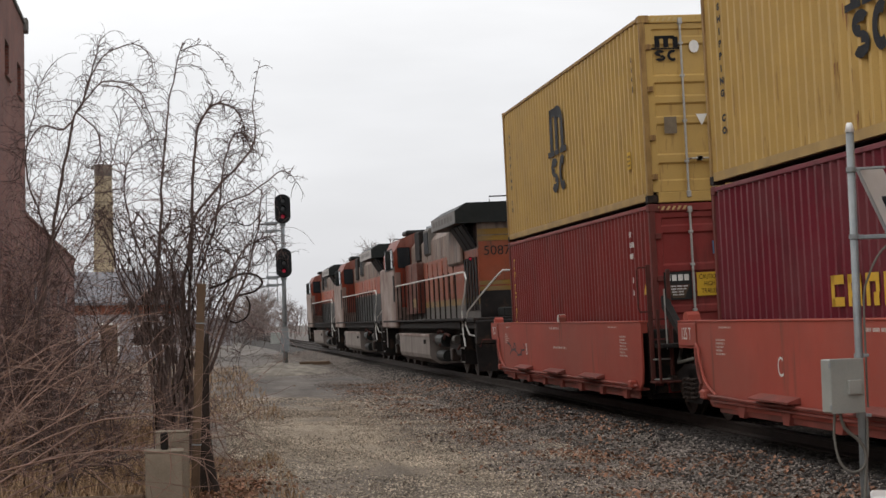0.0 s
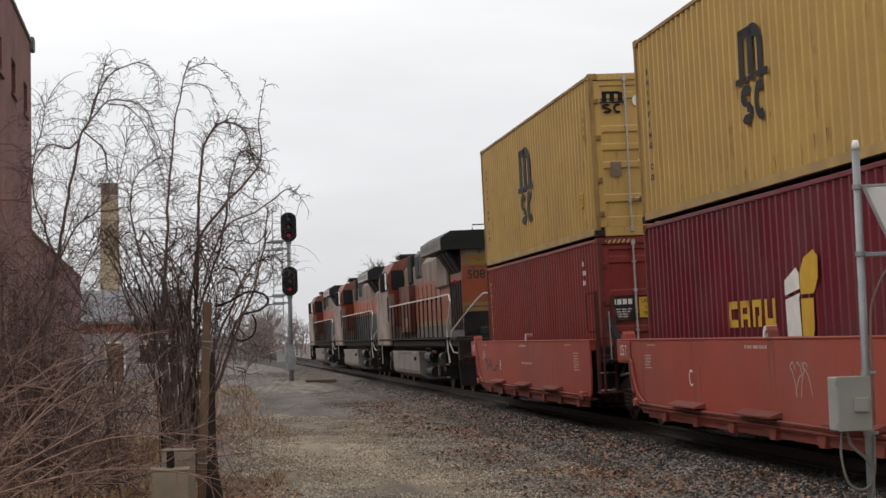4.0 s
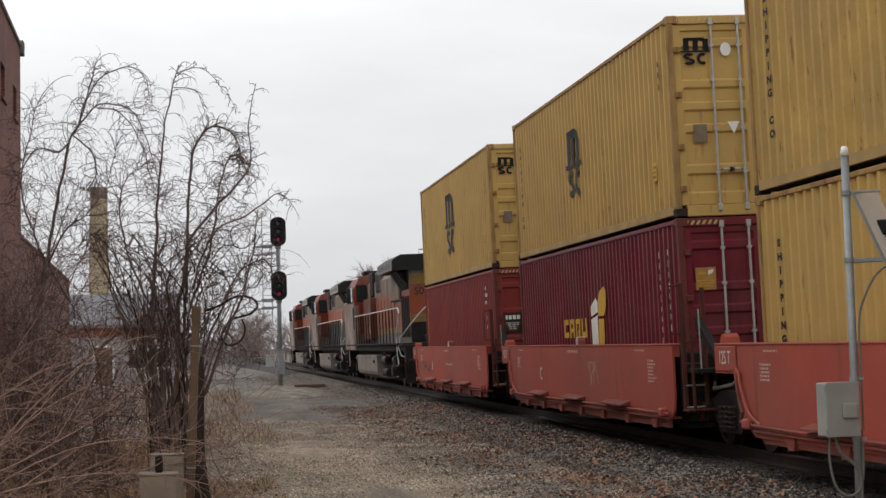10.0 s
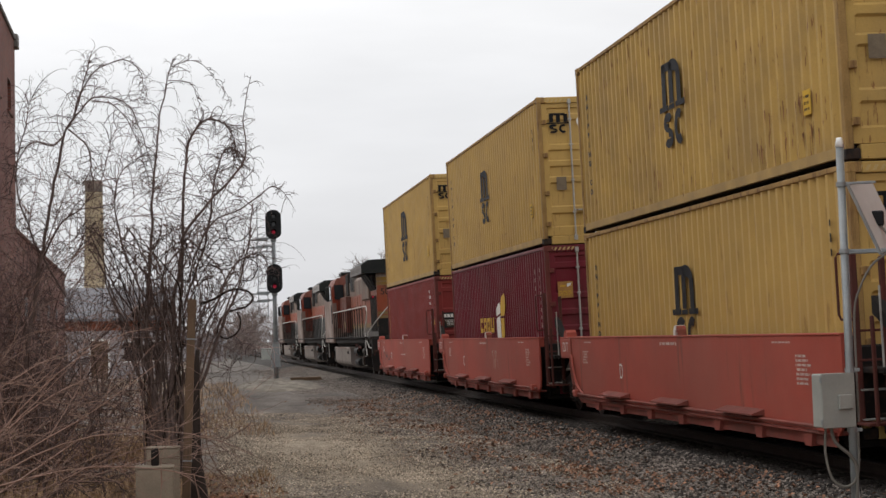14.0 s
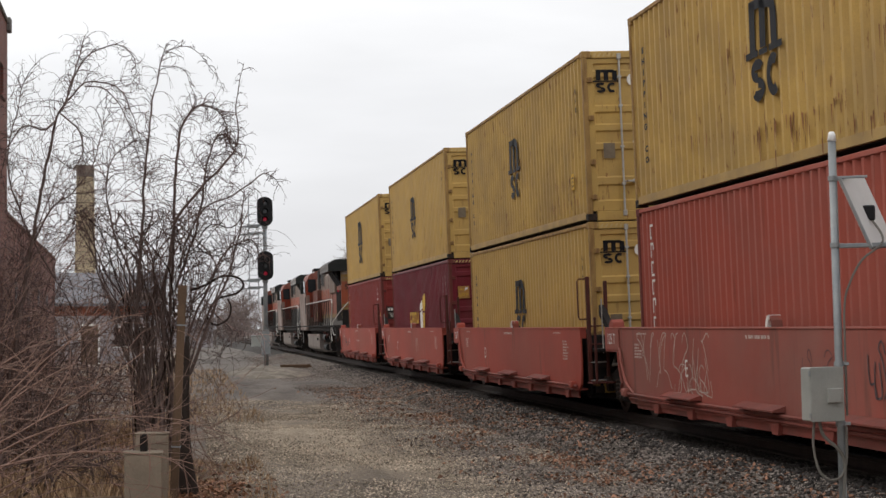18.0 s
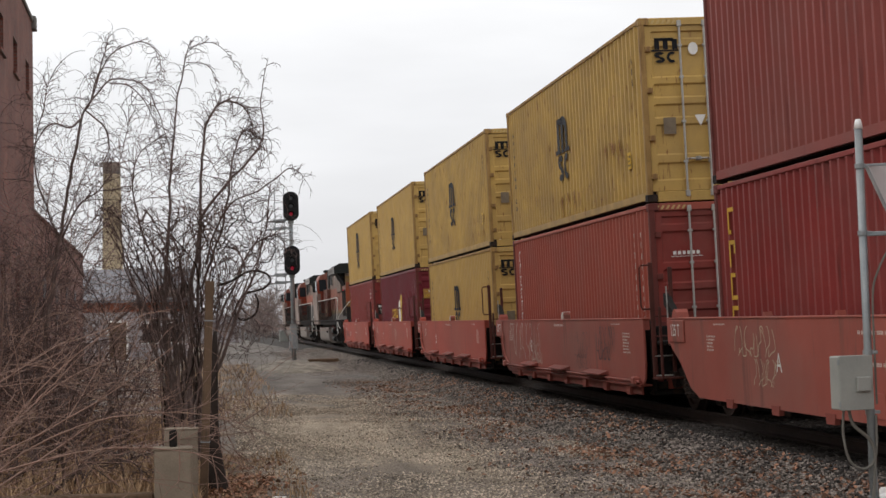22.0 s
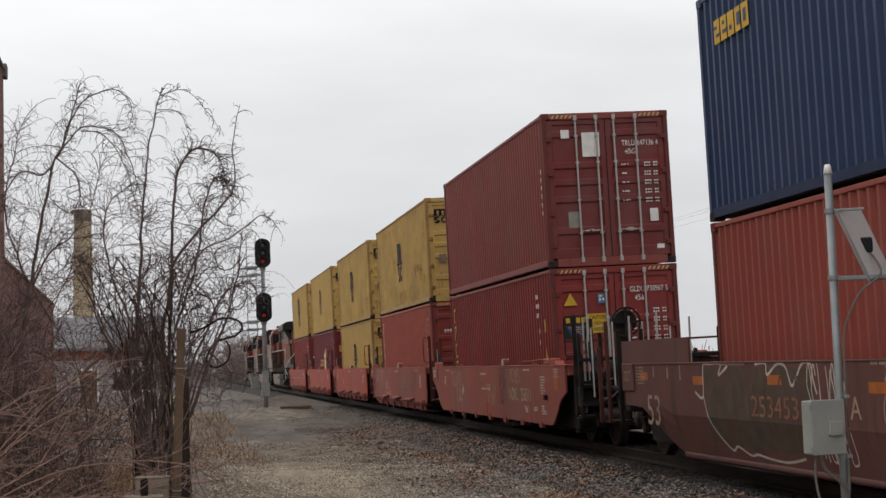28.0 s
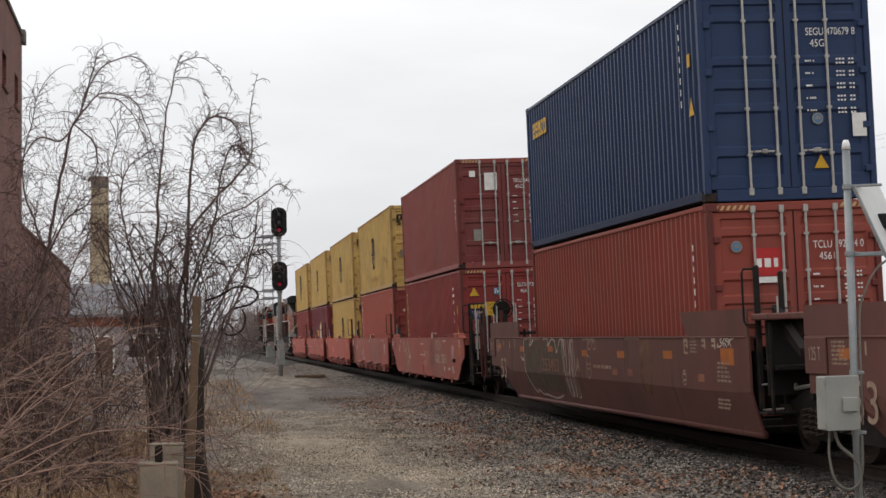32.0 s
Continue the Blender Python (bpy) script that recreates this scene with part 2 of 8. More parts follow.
car_red_old = surface("weathered_oxide_red_car_paint", (0.305, 0.082, 0.061), 0.65, vary=0.14, scale=0.8, second=(0.18, 0.075, 0.058), second_amount=0.4, second_scale=1.0, stretch=DRIP, dust=(0.23, 0.14, 0.115), dust_amount=0.4)
car_red_dirty = surface("dirty_oxide_red_underside", (0.23, 0.06, 0.045), 0.7, vary=0.2, scale=1.5, dust=(0.10, 0.06, 0.05), dust_amount=0.6)
mustard_post = surface("rust_edged_mustard_post", (0.31, 0.19, 0.070), 0.65, vary=0.25, scale=2, second=(0.12, 0.058, 0.032), second_amount=0.7, second_scale=3.5, stretch=DRIP)
mustard_rail = surface("road_grimed_mustard_rail", (0.40, 0.265, 0.10), 0.65, vary=0.15, scale=2, dust=(0.26, 0.18, 0.10), dust_amount=0.5)
red_post = surface("grimy_dark_red_post", (0.14, 0.036, 0.030), 0.65, vary=0.2, scale=2, dust=(0.08, 0.04, 0.034), dust_amount=0.4)
rusty_red = surface("rusty_dark_red", (0.095, 0.027, 0.021), 0.7, vary=0.25, scale=2.0, dust=(0.05, 0.035, 0.03), dust_amount=0.5)
car_brown = surface("brown_car_paint", (0.130, 0.055, 0.046), 0.65, vary=0.16, scale=0.8, second=(0.08, 0.045, 0.036), second_amount=0.4, second_scale=1.0, stretch=DRIP, dust=(0.14, 0.074, 0.062), dust_amount=0.5)
grimy = surface("grimy_black_steel", (0.018, 0.015, 0.014), 0.75, vary=0.3, scale=2.5, second=(0.05, 0.03, 0.02), second_amount=0.5, second_scale=3.0)
wheel_steel = surface("wheel_steel", (0.05, 0.036, 0.03), 0.55, metal=0.4, vary=0.25)
galvanised = surface("galvanised_steel", (0.25, 0.27, 0.28), 0.5, metal=0.45, vary=0.15, scale=5, dust=(0.4, 0.39, 0.36), dust_amount=0.4)
zinc_rod = surface("zinc_rod", (0.41, 0.395, 0.365), 0.55, metal=0.25, vary=0.18, scale=5, second=RUST, second_amount=0.2, second_scale=4)
black_mark = surface("black_marking_paint", (0.010, 0.010, 0.012), 0.6, vary=0.2, scale=4)
print_dim = surface("worn_stencil_print", (0.58, 0.47, 0.42), 0.65, vary=0.2, scale=6)
white_mark = surface("white_marking_paint", (0.72, 0.70, 0.66), 0.6, vary=0.12, scale=5)
yellow_mark = surface("yellow_marking_paint", (0.58, 0.35, 0.035), 0.55, vary=0.1, scale=4)
orange_mark = surface("orange_marking_paint", (0.38, 0.12, 0.03), 0.6, vary=0.2, scale=4)
plate_brown = surface("weathered_brown_plate", (0.19, 0.15, 0.105), 0.6, vary=0.15, scale=8)
plate_blue = surface("worn_blue_plate", (0.03, 0.06, 0.20), 0.5, vary=0.1)
red_mark = surface("red_sticker", (0.44, 0.035, 0.035), 0.5, vary=0.06)
blue_mark = surface("blue_sticker", (0.10, 0.19, 0.31), 0.5, vary=0.06)
grey_mark = surface("grey_sticker", (0.25, 0.24, 0.205), 0.5, vary=0.15, scale=8)
spray_pale = surface("pale_spray_paint", (0.50, 0.42, 0.36), 0.7, vary=0.25, scale=4)
spray_black = surface("sooty_spray_paint", (0.055, 0.05, 0.052), 0.7, vary=0.25, scale=4)
spray_tan = surface("tan_spray_paint", (0.44, 0.35, 0.25), 0.7, vary=0.25, scale=4)
spray_dark = surface("dark_spray_paint", (0.10, 0.07, 0.07), 0.7, vary=0.25, scale=4)
rust_scab = surface("rust_scabs", (0.22, 0.10, 0.042), 0.85, vary=0.3, scale=8, pieces=0.3)
stripe_tan = surface("worn_warning_stripe", (0.50, 0.36, 0.16), 0.6, vary=0.15, scale=6)
faded_mark = surface("faded_tan_stencil", (0.36, 0.26, 0.195), 0.7, vary=0.3, scale=5)
faded_red = surface("faded_pink_stencil", (0.27, 0.115, 0.07), 0.7, vary=0.3, scale=5)
ghost_mark = surface("ghost_of_old_emblem", (0.155, 0.078, 0.048), 0.7, vary=0.4, scale=3)
label_tan = surface("dull_tan_label", (0.36, 0.19, 0.06), 0.6, vary=0.2, scale=6)
spray_green = surface("olive_spray_fill", (0.098, 0.068, 0.046), 0.7, vary=0.3, scale=3, second=(0.112, 0.052, 0.043), second_amount=0.9, second_scale=2.2, dust=(0.07, 0.062, 0.05), dust_amount=0.6)
loco_orange = surface("locomotive_orange", (0.25, 0.062, 0.030), 0.5, vary=0.18, scale=1.0, second=(0.075, 0.045, 0.034), second_amount=0.45, second_scale=2.4, stretch=(2.2, 2.2, 0.2), dust=(0.20, 0.115, 0.08), dust_amount=0.5)
loco_bright = surface("locomotive_bright_orange", (0.31, 0.062, 0.024), 0.45, vary=0.14, scale=1.0, second=(0.11, 0.045, 0.03), second_amount=0.5, second_scale=1.6, stretch=DRIP, dust=(0.30, 0.19, 0.15), dust_amount=0.5)
loco_dark = surface("locomotive_dark_green", (0.015, 0.017, 0.016), 0.5, vary=0.25, scale=1.5, dust=(0.07, 0.065, 0.06), dust_amount=0.45)
loco_dusty = surface("dust_faded_cab_paint", (0.19, 0.128, 0.106), 0.6, vary=0.15, scale=1.2, dust=(0.42, 0.36, 0.32), dust_amount=0.7)
tank_grey = surface("dusty_tan_grey", (0.225, 0.192, 0.17), 0.7, vary=0.2, scale=1.4, second=(0.16, 0.13, 0.115), second_amount=0.4, second_scale=1.6, stretch=DRIP)
streaked_grey = surface("soot_streaked_silver", (0.235, 0.185, 0.155), 0.6, vary=0.2, scale=1.2, second=(0.065, 0.052, 0.045), second_amount=1.0, second_scale=3.0, stretch=(2.2, 2.2, 0.16), dust=(0.20, 0.10, 0.06), dust_amount=0.5)
wing_silver = surface("pale_silver_wing", (0.40, 0.375, 0.355), 0.55, vary=0.12, scale=1.2, dust=(0.22, 0.19, 0.17), dust_amount=0.5)
wing_dull = surface("dull_silver_wing", (0.20, 0.185, 0.175), 0.55, vary=0.2, scale=1.6, dust=(0.09, 0.08, 0.075), dust_amount=0.6)
cab_orange = surface("grimy_red_orange_cab", (0.21, 0.036, 0.017), 0.5, vary=0.15, scale=1.2, second=(0.08, 0.03, 0.022), second_amount=0.5, second_scale=1.6, stretch=DRIP, dust=GRIME, dust_amount=0.5)
cabinet_red = surface("dull_cabinet_red", (0.125, 0.034, 0.022), 0.6, vary=0.15, scale=1.5, dust=GRIME, dust_amount=0.4)
loco_grey = surface("grimy_silver_grey", (0.125, 0.112, 0.10), 0.6, vary=0.2, scale=1.4, second=(0.10, 0.09, 0.085), second_amount=0.6, second_scale=1.6, stretch=DRIP)
loco_yellow = surface("locomotive_yellow_stripe", (0.22, 0.125, 0.025), 0.5, vary=0.15, scale=1.5, dust=GRIME, dust_amount=0.6)
white_rail = surface("white_handrail_paint", (0.55, 0.53, 0.49), 0.5, vary=0.1, scale=5)
dark_glass = surface("dark_window_glass", (0.02, 0.022, 0.025), 0.08, vary=0.1, bump=0)
concrete = surface("weathered_concrete", (0.255, 0.21, 0.16), 0.9, vary=0.16, scale=3, second=(0.20, 0.17, 0.13), second_amount=0.4, second_scale=4, bump=0.4)
old_wood = surface("weathered_timber", (0.135, 0.088, 0.057), 0.85, vary=0.2, scale=3, second=(0.09, 0.065, 0.045), second_amount=0.6, second_scale=4, stretch=(9, 9, 0.6), bump=0.5)
bark = surface("grey_brown_bark", (0.142, 0.102, 0.089), 0.9, vary=0.3, scale=6, bump=0.6)
twig = surface("reddish_grey_twigs", (0.125, 0.086, 0.077), 0.85, vary=0.25, scale=3, pieces=0.35)
vine = surface("dark_vine_bark", (0.035, 0.026, 0.022), 0.9, vary=0.3, scale=6)
straw = surface("dry_straw_grass", (0.37, 0.25, 0.15), 0.9, vary=0.2, scale=1.0, pieces=0.4)
dead_leaf = surface("dead_leaves", (0.265, 0.142, 0.090), 0.8, vary=0.25, scale=4, pieces=0.7)
# oil, and the shade under the train put into the stones' colour
oily_shade_stone = surface("oil_and_shade_ballast_stone", (0.055, 0.048, 0.044), 0.85, vary=0.25, scale=2, pieces=0.6)
stone = surface("ballast_stone", (0.218, 0.187, 0.162), 0.9, vary=0.2, scale=2, pieces=0.8)
buff_brick = surface("buff_brick", (0.46, 0.36, 0.20), 0.9, vary=0.2, scale=1.0, dust=(0.3, 0.22, 0.15), dust_amount=0.5, second=(0.2, 0.15, 0.11), second_amount=0.4, second_scale=0.8)
slate = surface("grey_roofing", (0.185, 0.18, 0.19), 0.8, vary=0.2, scale=1.0)
pale_wall = surface("pale_lilac_siding", (0.39, 0.365, 0.375), 0.85, vary=0.15, scale=1.0, dust=(0.3, 0.26, 0.24), dust_amount=0.5)
signal_black = surface("signal_black_paint", (0.012, 0.012, 0.013), 0.55, vary=0.15)
cabinet_grey = surface("pale_grey_enclosure", (0.29, 0.295, 0.27), 0.5, vary=0.08, scale=4, dust=(0.36, 0.34, 0.3), dust_amount=0.3)
white_plastic = surface("white_plastic", (0.80, 0.80, 0.78), 0.4, vary=0.05)
panel_back = surface("pale_panel_back", (0.62, 0.62, 0.60), 0.5, vary=0.06)
black_plastic = surface("black_plastic", (0.015, 0.015, 0.016), 0.5, vary=0.1)
cable = surface("grey_cable", (0.16, 0.15, 0.13), 0.6, vary=0.1)
red_lens = glow("lit_red_lens", (0.5, 0.01, 0.045), 0.16)
rail_steel = surface("rail_steel", (0.045, 0.034, 0.029), 0.6, metal=0.4, vary=0.2, scale=4)
tie_wood = surface("oiled_tie_timber", (0.032, 0.026, 0.022), 0.9, vary=0.25, scale=4, bump=0.5, pieces=0.3)


# ---- the track's line: nearly straight, canted to the left ----
TRACK_X, BEND, CANT = 6.84, -2.2e-5, 1.77
CENTRE = 1.22


def on_track(y, x=0.0, z=0.0):
    """Pose on the track at distance y: x from the track's middle, z above the rails."""
    turn = Matrix.Rotation(-math.atan(2 * BEND * (y - 30)), 4, "Z") @ Matrix.Rotation(radians(-CANT), 4, "Y")
    return Matrix.Translation((TRACK_X + BEND * (y - 30) ** 2, y, 0)) @ turn @ Matrix.Translation((CENTRE + x, 0, z))


def tri_mesh(name, verts, tris, material):
    """A mesh from arrays of vertices and triangles."""
    me = bpy.data.meshes.new(name)
    verts, tris = np.asarray(verts, np.float32), np.asarray(tris, np.int32)
    me.vertices.add(len(verts))
    me.vertices.foreach_set("co", verts.ravel())
    me.loops.add(tris.size)
    me.loops.foreach_set("vertex_index", tris.ravel())
    me.polygons.add(len(tris))
    me.polygons.foreach_set("loop_start", np.arange(0, tris.size, 3, dtype=np.int32))
    me.update(calc_edges=True)
    me.validate()
    me.materials.append(material)
    return me


def swept(outline, ys):
    """An outline in track coordinates (x, z) swept along the track."""
    s, n = Shape(), len(outline)
    verts = [on_track(y) @ Vector((x, 0, z)) for y in ys for x, z in outline]
    faces = [(i * n + k, (i + 1) * n + k, (i + 1) * n + (k + 1) % n, i * n + (k + 1) % n) for i in range(len(ys) - 1) for k in range(n)]
    faces += [tuple(range(n)), tuple(range((len(ys) - 1) * n, len(ys) * n))[::-1]]
    return s.add(verts, faces)


GROUND_Z = -0.36


def ground_height(x, y):
    bumps = 0.045 * noise.noise((x * 0.35, y * 0.25, 0)) + 0.02 * noise.noise((x * 1.1, y * 0.9, 5))
    far = min(max((y - 120) / 200, 0), 1)
    return GROUND_Z + bumps * (1 - far) - 0.5 * far


def ground_material():
    m = bpy.data.materials.new("gravel_and_dry_grass")
    m.use_nodes = True
    n, l = m.node_tree.nodes, m.node_tree.links
    b = n["Principled BSDF"]
    b.inputs["Roughness"].default_value = 0.95
    b.inputs["Specular IOR Level"].default_value = 0.1
    co = n.new("ShaderNodeTexCoord")

    def noise_of(s, detail, stretch=(1, 1, 1)):
        mp = n.new("ShaderNodeMapping")
        mp.inputs["Scale"].default_value = stretch
        l.new(co.outputs["Object"], mp.inputs["Vector"])
        t = n.new("ShaderNodeTexNoise")
        t.inputs["Scale"].default_value, t.inputs["Detail"].default_value, t.inputs["Roughness"].default_value = s, detail, 0.65
        l.new(mp.outputs[0], t.inputs["Vector"])
        return t.outputs["Fac"]

    def ramp(value, a, z):
        r = n.new("ShaderNodeMapRange")
        r.inputs["From Min"].default_value, r.inputs["From Max"].default_value = a, z
        l.new(value, r.inputs["Value"])
        return r.outputs["Result"]

    def mix(f, a, c):
        x = n.new("ShaderNodeMix")
        x.data_type = "RGBA"
        l.new(f, x.inputs["Factor"])
        for socket, value in (("A", a), ("B", c)):
            if isinstance(value, tuple):
                x.inputs[socket].default_value = (*value, 1)
            else:
                l.new(value, x.inputs[socket])
        return x.outputs["Result"]

    def sum_of(a, c):
        x = n.new("ShaderNodeMath")
        x.operation = "ADD"
        l.new(a, x.inputs[0])
        l.new(c, x.inputs[1])
        return x.outputs[0]

    pos = n.new("ShaderNodeSeparateXYZ")
    l.new(co.outputs["Object"], pos.inputs[0])
    gravel = mix(ramp(noise_of(28, 6), 0.35, 0.65), (0.072, 0.059, 0.048), (0.345, 0.290, 0.236))
    sand = mix(ramp(noise_of(22, 6), 0.3, 0.7), (0.20, 0.163, 0.122), (0.60, 0.50, 0.38))
    # the worn middle of the path is pale and fine
    off = n.new("ShaderNodeMath")
    off.operation = "SUBTRACT"
    l.new(pos.outputs["X"], off.inputs[0])
    off.inputs[1].default_value = 2.15
    wide = n.new("ShaderNodeMath")
    wide.operation = "ABSOLUTE"
    l.new(off.outputs[0], wide.inputs[0])
    worn = n.new("ShaderNodeMath")
    worn.operation = "MULTIPLY"
    l.new(ramp(wide.outputs[0], 1.9, 0.3), worn.inputs[0])
    l.new(ramp(pos.outputs["Y"], 19.0, 24.0), worn.inputs[1])
    near = n.new("ShaderNodeMath")
    near.operation = "MULTIPLY"
    l.new(worn.outputs[0], near.inputs[0])
    l.new(ramp(pos.outputs["Y"], 44.0, 32.0), near.inputs[1])
    part_worn = n.new("ShaderNodeMath")
    part_worn.operation = "MULTIPLY"
    l.new(near.outputs[0], part_worn.inputs[0])
    part_worn.inputs[1].default_value = 0.26
    path = mix(ramp(sum_of(noise_of(0.55, 5, (1, 0.35, 1)), part_worn.outputs[0]), 0.52, 0.72), gravel, sand)
    dirt = mix(ramp(noise_of(5, 6), 0.4, 0.62), (0.12, 0.082, 0.054), (0.40, 0.265, 0.15))
    lot = mix(ramp(noise_of(9, 5), 0.35, 0.65), (0.20, 0.185, 0.17), (0.38, 0.36, 0.34))
    bare = n.new("ShaderNodeMath")
    bare.operation = "MULTIPLY"
    l.new(ramp(noise_of(0.5, 3, (0.5, 1.4, 1)), 0.44, 0.56), bare.inputs[0])
    l.new(ramp(pos.outputs["Y"], 22.0, 27.0), bare.inputs[1])
    dirt = mix(bare.outputs[0], dirt, lot)
    wander = noise_of(0.7, 4)
    verge = sum_of(pos.outputs["X"], ramp(wander, 0.3, 1.0))
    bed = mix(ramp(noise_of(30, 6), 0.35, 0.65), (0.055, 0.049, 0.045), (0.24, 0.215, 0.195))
    path = mix(ramp(verge, 3.9, 5.1), path, bed)
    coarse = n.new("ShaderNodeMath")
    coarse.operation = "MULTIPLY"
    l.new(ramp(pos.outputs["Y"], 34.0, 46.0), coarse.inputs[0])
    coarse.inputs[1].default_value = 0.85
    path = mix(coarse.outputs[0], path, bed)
    c = mix(ramp(verge, 0.15, 0.75), dirt, path)
    tone = n.new("ShaderNodeMapRange")
    tone.inputs["From Min"].default_value, tone.inputs["From Max"].default_value = 0.32, 0.68
    tone.inputs["To Min"].default_value, tone.inputs["To Max"].default_value = 0.66, 1.34
    l.new(noise_of(0.8, 6, (1, 0.33, 1)), tone.inputs["Value"])
    toned = n.new("ShaderNodeVectorMath")
    toned.operation = "SCALE"
    l.new(c, toned.inputs[0])
    l.new(tone.outputs["Result"], toned.inputs["Scale"])
    c = toned.outputs[0]
    l.new(c, b.inputs["Base Color"])
    k = n.new("ShaderNodeBump")
    k.inputs["Strength"].default_value, k.inputs["Distance"].default_value = 0.8, 0.03
    l.new(noise_of(34, 5), k.inputs["Height"])
    l.new(k.outputs[0], b.inputs["Normal"])
    return m


def build_ground():
    xs = [-1500, -600, -250, -120, -60, -35, -22, -15] + [-11 + 0.5 * i for i in range(41)] + [11, 14, 20, 32, 60, 120, 250, 600, 1500]
    ys = [-300, -80, -30, -10] + [0.6 * i for i in range(0, 150)] + [92, 100, 110, 125, 145, 170, 200, 240, 300, 400, 600, 1000, 1800, 3500]
    s = Shape()
    s.add([(x, y, ground_height(x, y)) for y in ys for x in xs],
          [(j * len(xs) + i, j * len(xs) + i + 1, (j + 1) * len(xs) + i + 1, (j + 1) * len(xs) + i) for j in range(len(ys) - 1) for i in range(len(xs) - 1)])
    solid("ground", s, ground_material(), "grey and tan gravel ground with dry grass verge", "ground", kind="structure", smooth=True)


def build_track():
    ys = [-30 + 6 * i for i in range(80)]
    bed = swept([(-1.42, -0.20), (-1.62, -0.125), (-2.3, -0.165), (-2.9, -0.31), (-3.6, -0.50), (-3.6, -1.2), (4.0, -1.2), (4.0, -0.7), (1.9, -0.20)], ys)
    # dirt plus the train's shade, both painted into the bed's dark colour
    bed_paint = surface("dirt_and_shade_ballast_bed", (0.055, 0.049, 0.044), 0.95, vary=0.6, scale=5, grain=16, bump=1.0)
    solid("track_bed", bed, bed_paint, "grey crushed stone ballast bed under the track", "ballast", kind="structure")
    for x in (-0.755, 0.755):
        profile = [(-0.07, -0.17), (0.07, -0.17), (0.07, -0.155), (0.012, -0.13), (0.012, -0.045), (0.036, -0.035), (0.036, -0.004), (0.028, 0.0), (-0.028, 0.0), (-0.036, -0.004), (-0.036, -0.035), (-0.012, -0.045), (-0.012, -0.13), (-0.07, -0.155)]
        tagged(solid("rail", swept([(x + a, b) for a, b in profile], ys), rail_steel, "rusty brown steel rail with a worn bright head", "rail"), kind="structure")
    tie = Shape().box(-1.3, 1.3, -0.11, 0.11, -0.34, -0.172, 0.012).mesh("tie", tie_wood)
    ties = thing("track_ties", "dark oiled timber ties half buried in ballast", "railway ties", kind="structure")
    for i in range(110):
        t = part("tie", tie, tie_wood, ties)
        t.matrix_basis = on_track(11 + 0.52 * i, random.uniform(-0.03, 0.03), random.uniform(-0.008, 0.0))
    rest = Shape()
    for i in range(300):
        y = 11 + 0.52 * (110 + i)
        piece = Shape().box(-1.3, 1.3, -0.11, 0.11, -0.34, -0.172).moved(on_track(y))
        rest.add(piece.v, piece.f)
    tagged(part("far_ties", rest, tie_wood, ties), kind="stuff")


def stones(name, count, where, size, material, label, category):
    """Many small angular stones, joined."""
    rng = np.random.default_rng(7 + count)
    base = np.array([(1, 0, 0), (-1, 0, 0), (0, 1, 0), (0, -1, 0), (0, 0, 1), (0, 0, -1)], float)
    tris = np.array([(0, 2, 4), (2, 1, 4), (1, 3, 4), (3, 0, 4), (2, 0, 5), (1, 2, 5), (3, 1, 5), (0, 3, 5)])
    p = where(rng, count)
    v = base[None] * rng.uniform(0.55, 1.2, (len(p), 6, 1)) + rng.normal(0, 0.18, (len(p), 6, 3))
    turn = rng.normal(0, 1, (len(p), 4))
    turn /= np.linalg.norm(turn, axis=1, keepdims=True)
    w, x, y, z = turn.T
    rot = np.stack([1 - 2 * (y * y + z * z), 2 * (x * y - z * w), 2 * (x * z + y * w), 2 * (x * y + z * w), 1 - 2 * (x * x + z * z), 2 * (y * z - x * w),
                    2 * (x * z - y * w), 2 * (y * z + x * w), 1 - 2 * (x * x + y * y)], 1).reshape(-1, 3, 3)
    v = np.einsum("nij,nkj->nki", rot, v) * (rng.uniform(size[0], size[1], len(p)) ** 1.0)[:, None, None]
    v[:, :, 2] *= 0.7
    v = v + p[:, None, :]
    t = (tris[None] + 6 * np.arange(len(p))[:, None, None]).reshape(-1, 3)
    tagged(new(name, tri_mesh(name, v.reshape(-1, 3), t, material)), label, category, kind="stuff")


def shoulder_z(x, y):
    """Height of the bed's near shoulder or of the ground at x."""
    u = x - (TRACK_X + BEND * (y - 30) ** 2) - CENTRE
    lean = math.tan(radians(CANT))
    bed = np.interp(u, [-3.6, -2.9, -2.3, -1.62, -1.42, 0], [-0.50, -0.31, -0.165, -0.125, -0.20, -0.20]) + u * lean + CENTRE * lean
    return np.maximum(bed, GROUND_Z)


def on_shoulder(rng, n):
    y = 11.5 + 95 * rng.random(n) ** 1.55
    x = rng.uniform(3.2, 7.0, n)
    edge = np.array([noise.noise((0.0, b * 0.4, 9)) for b in y]) * 0.5
    keep = rng.random(n) < np.clip((x + edge - 3.3) / 1.3, 0.02, 1)
    x, y = x[keep], y[keep]
    return np.stack([x, y, shoulder_z(x, y) + 0.006], 1)


# dark stones thicken towards the rail, standing in for the train's shade too
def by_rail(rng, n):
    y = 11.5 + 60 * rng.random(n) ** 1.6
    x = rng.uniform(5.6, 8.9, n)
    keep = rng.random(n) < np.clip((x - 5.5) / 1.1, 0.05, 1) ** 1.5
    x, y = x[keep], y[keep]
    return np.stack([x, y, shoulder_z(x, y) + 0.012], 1)


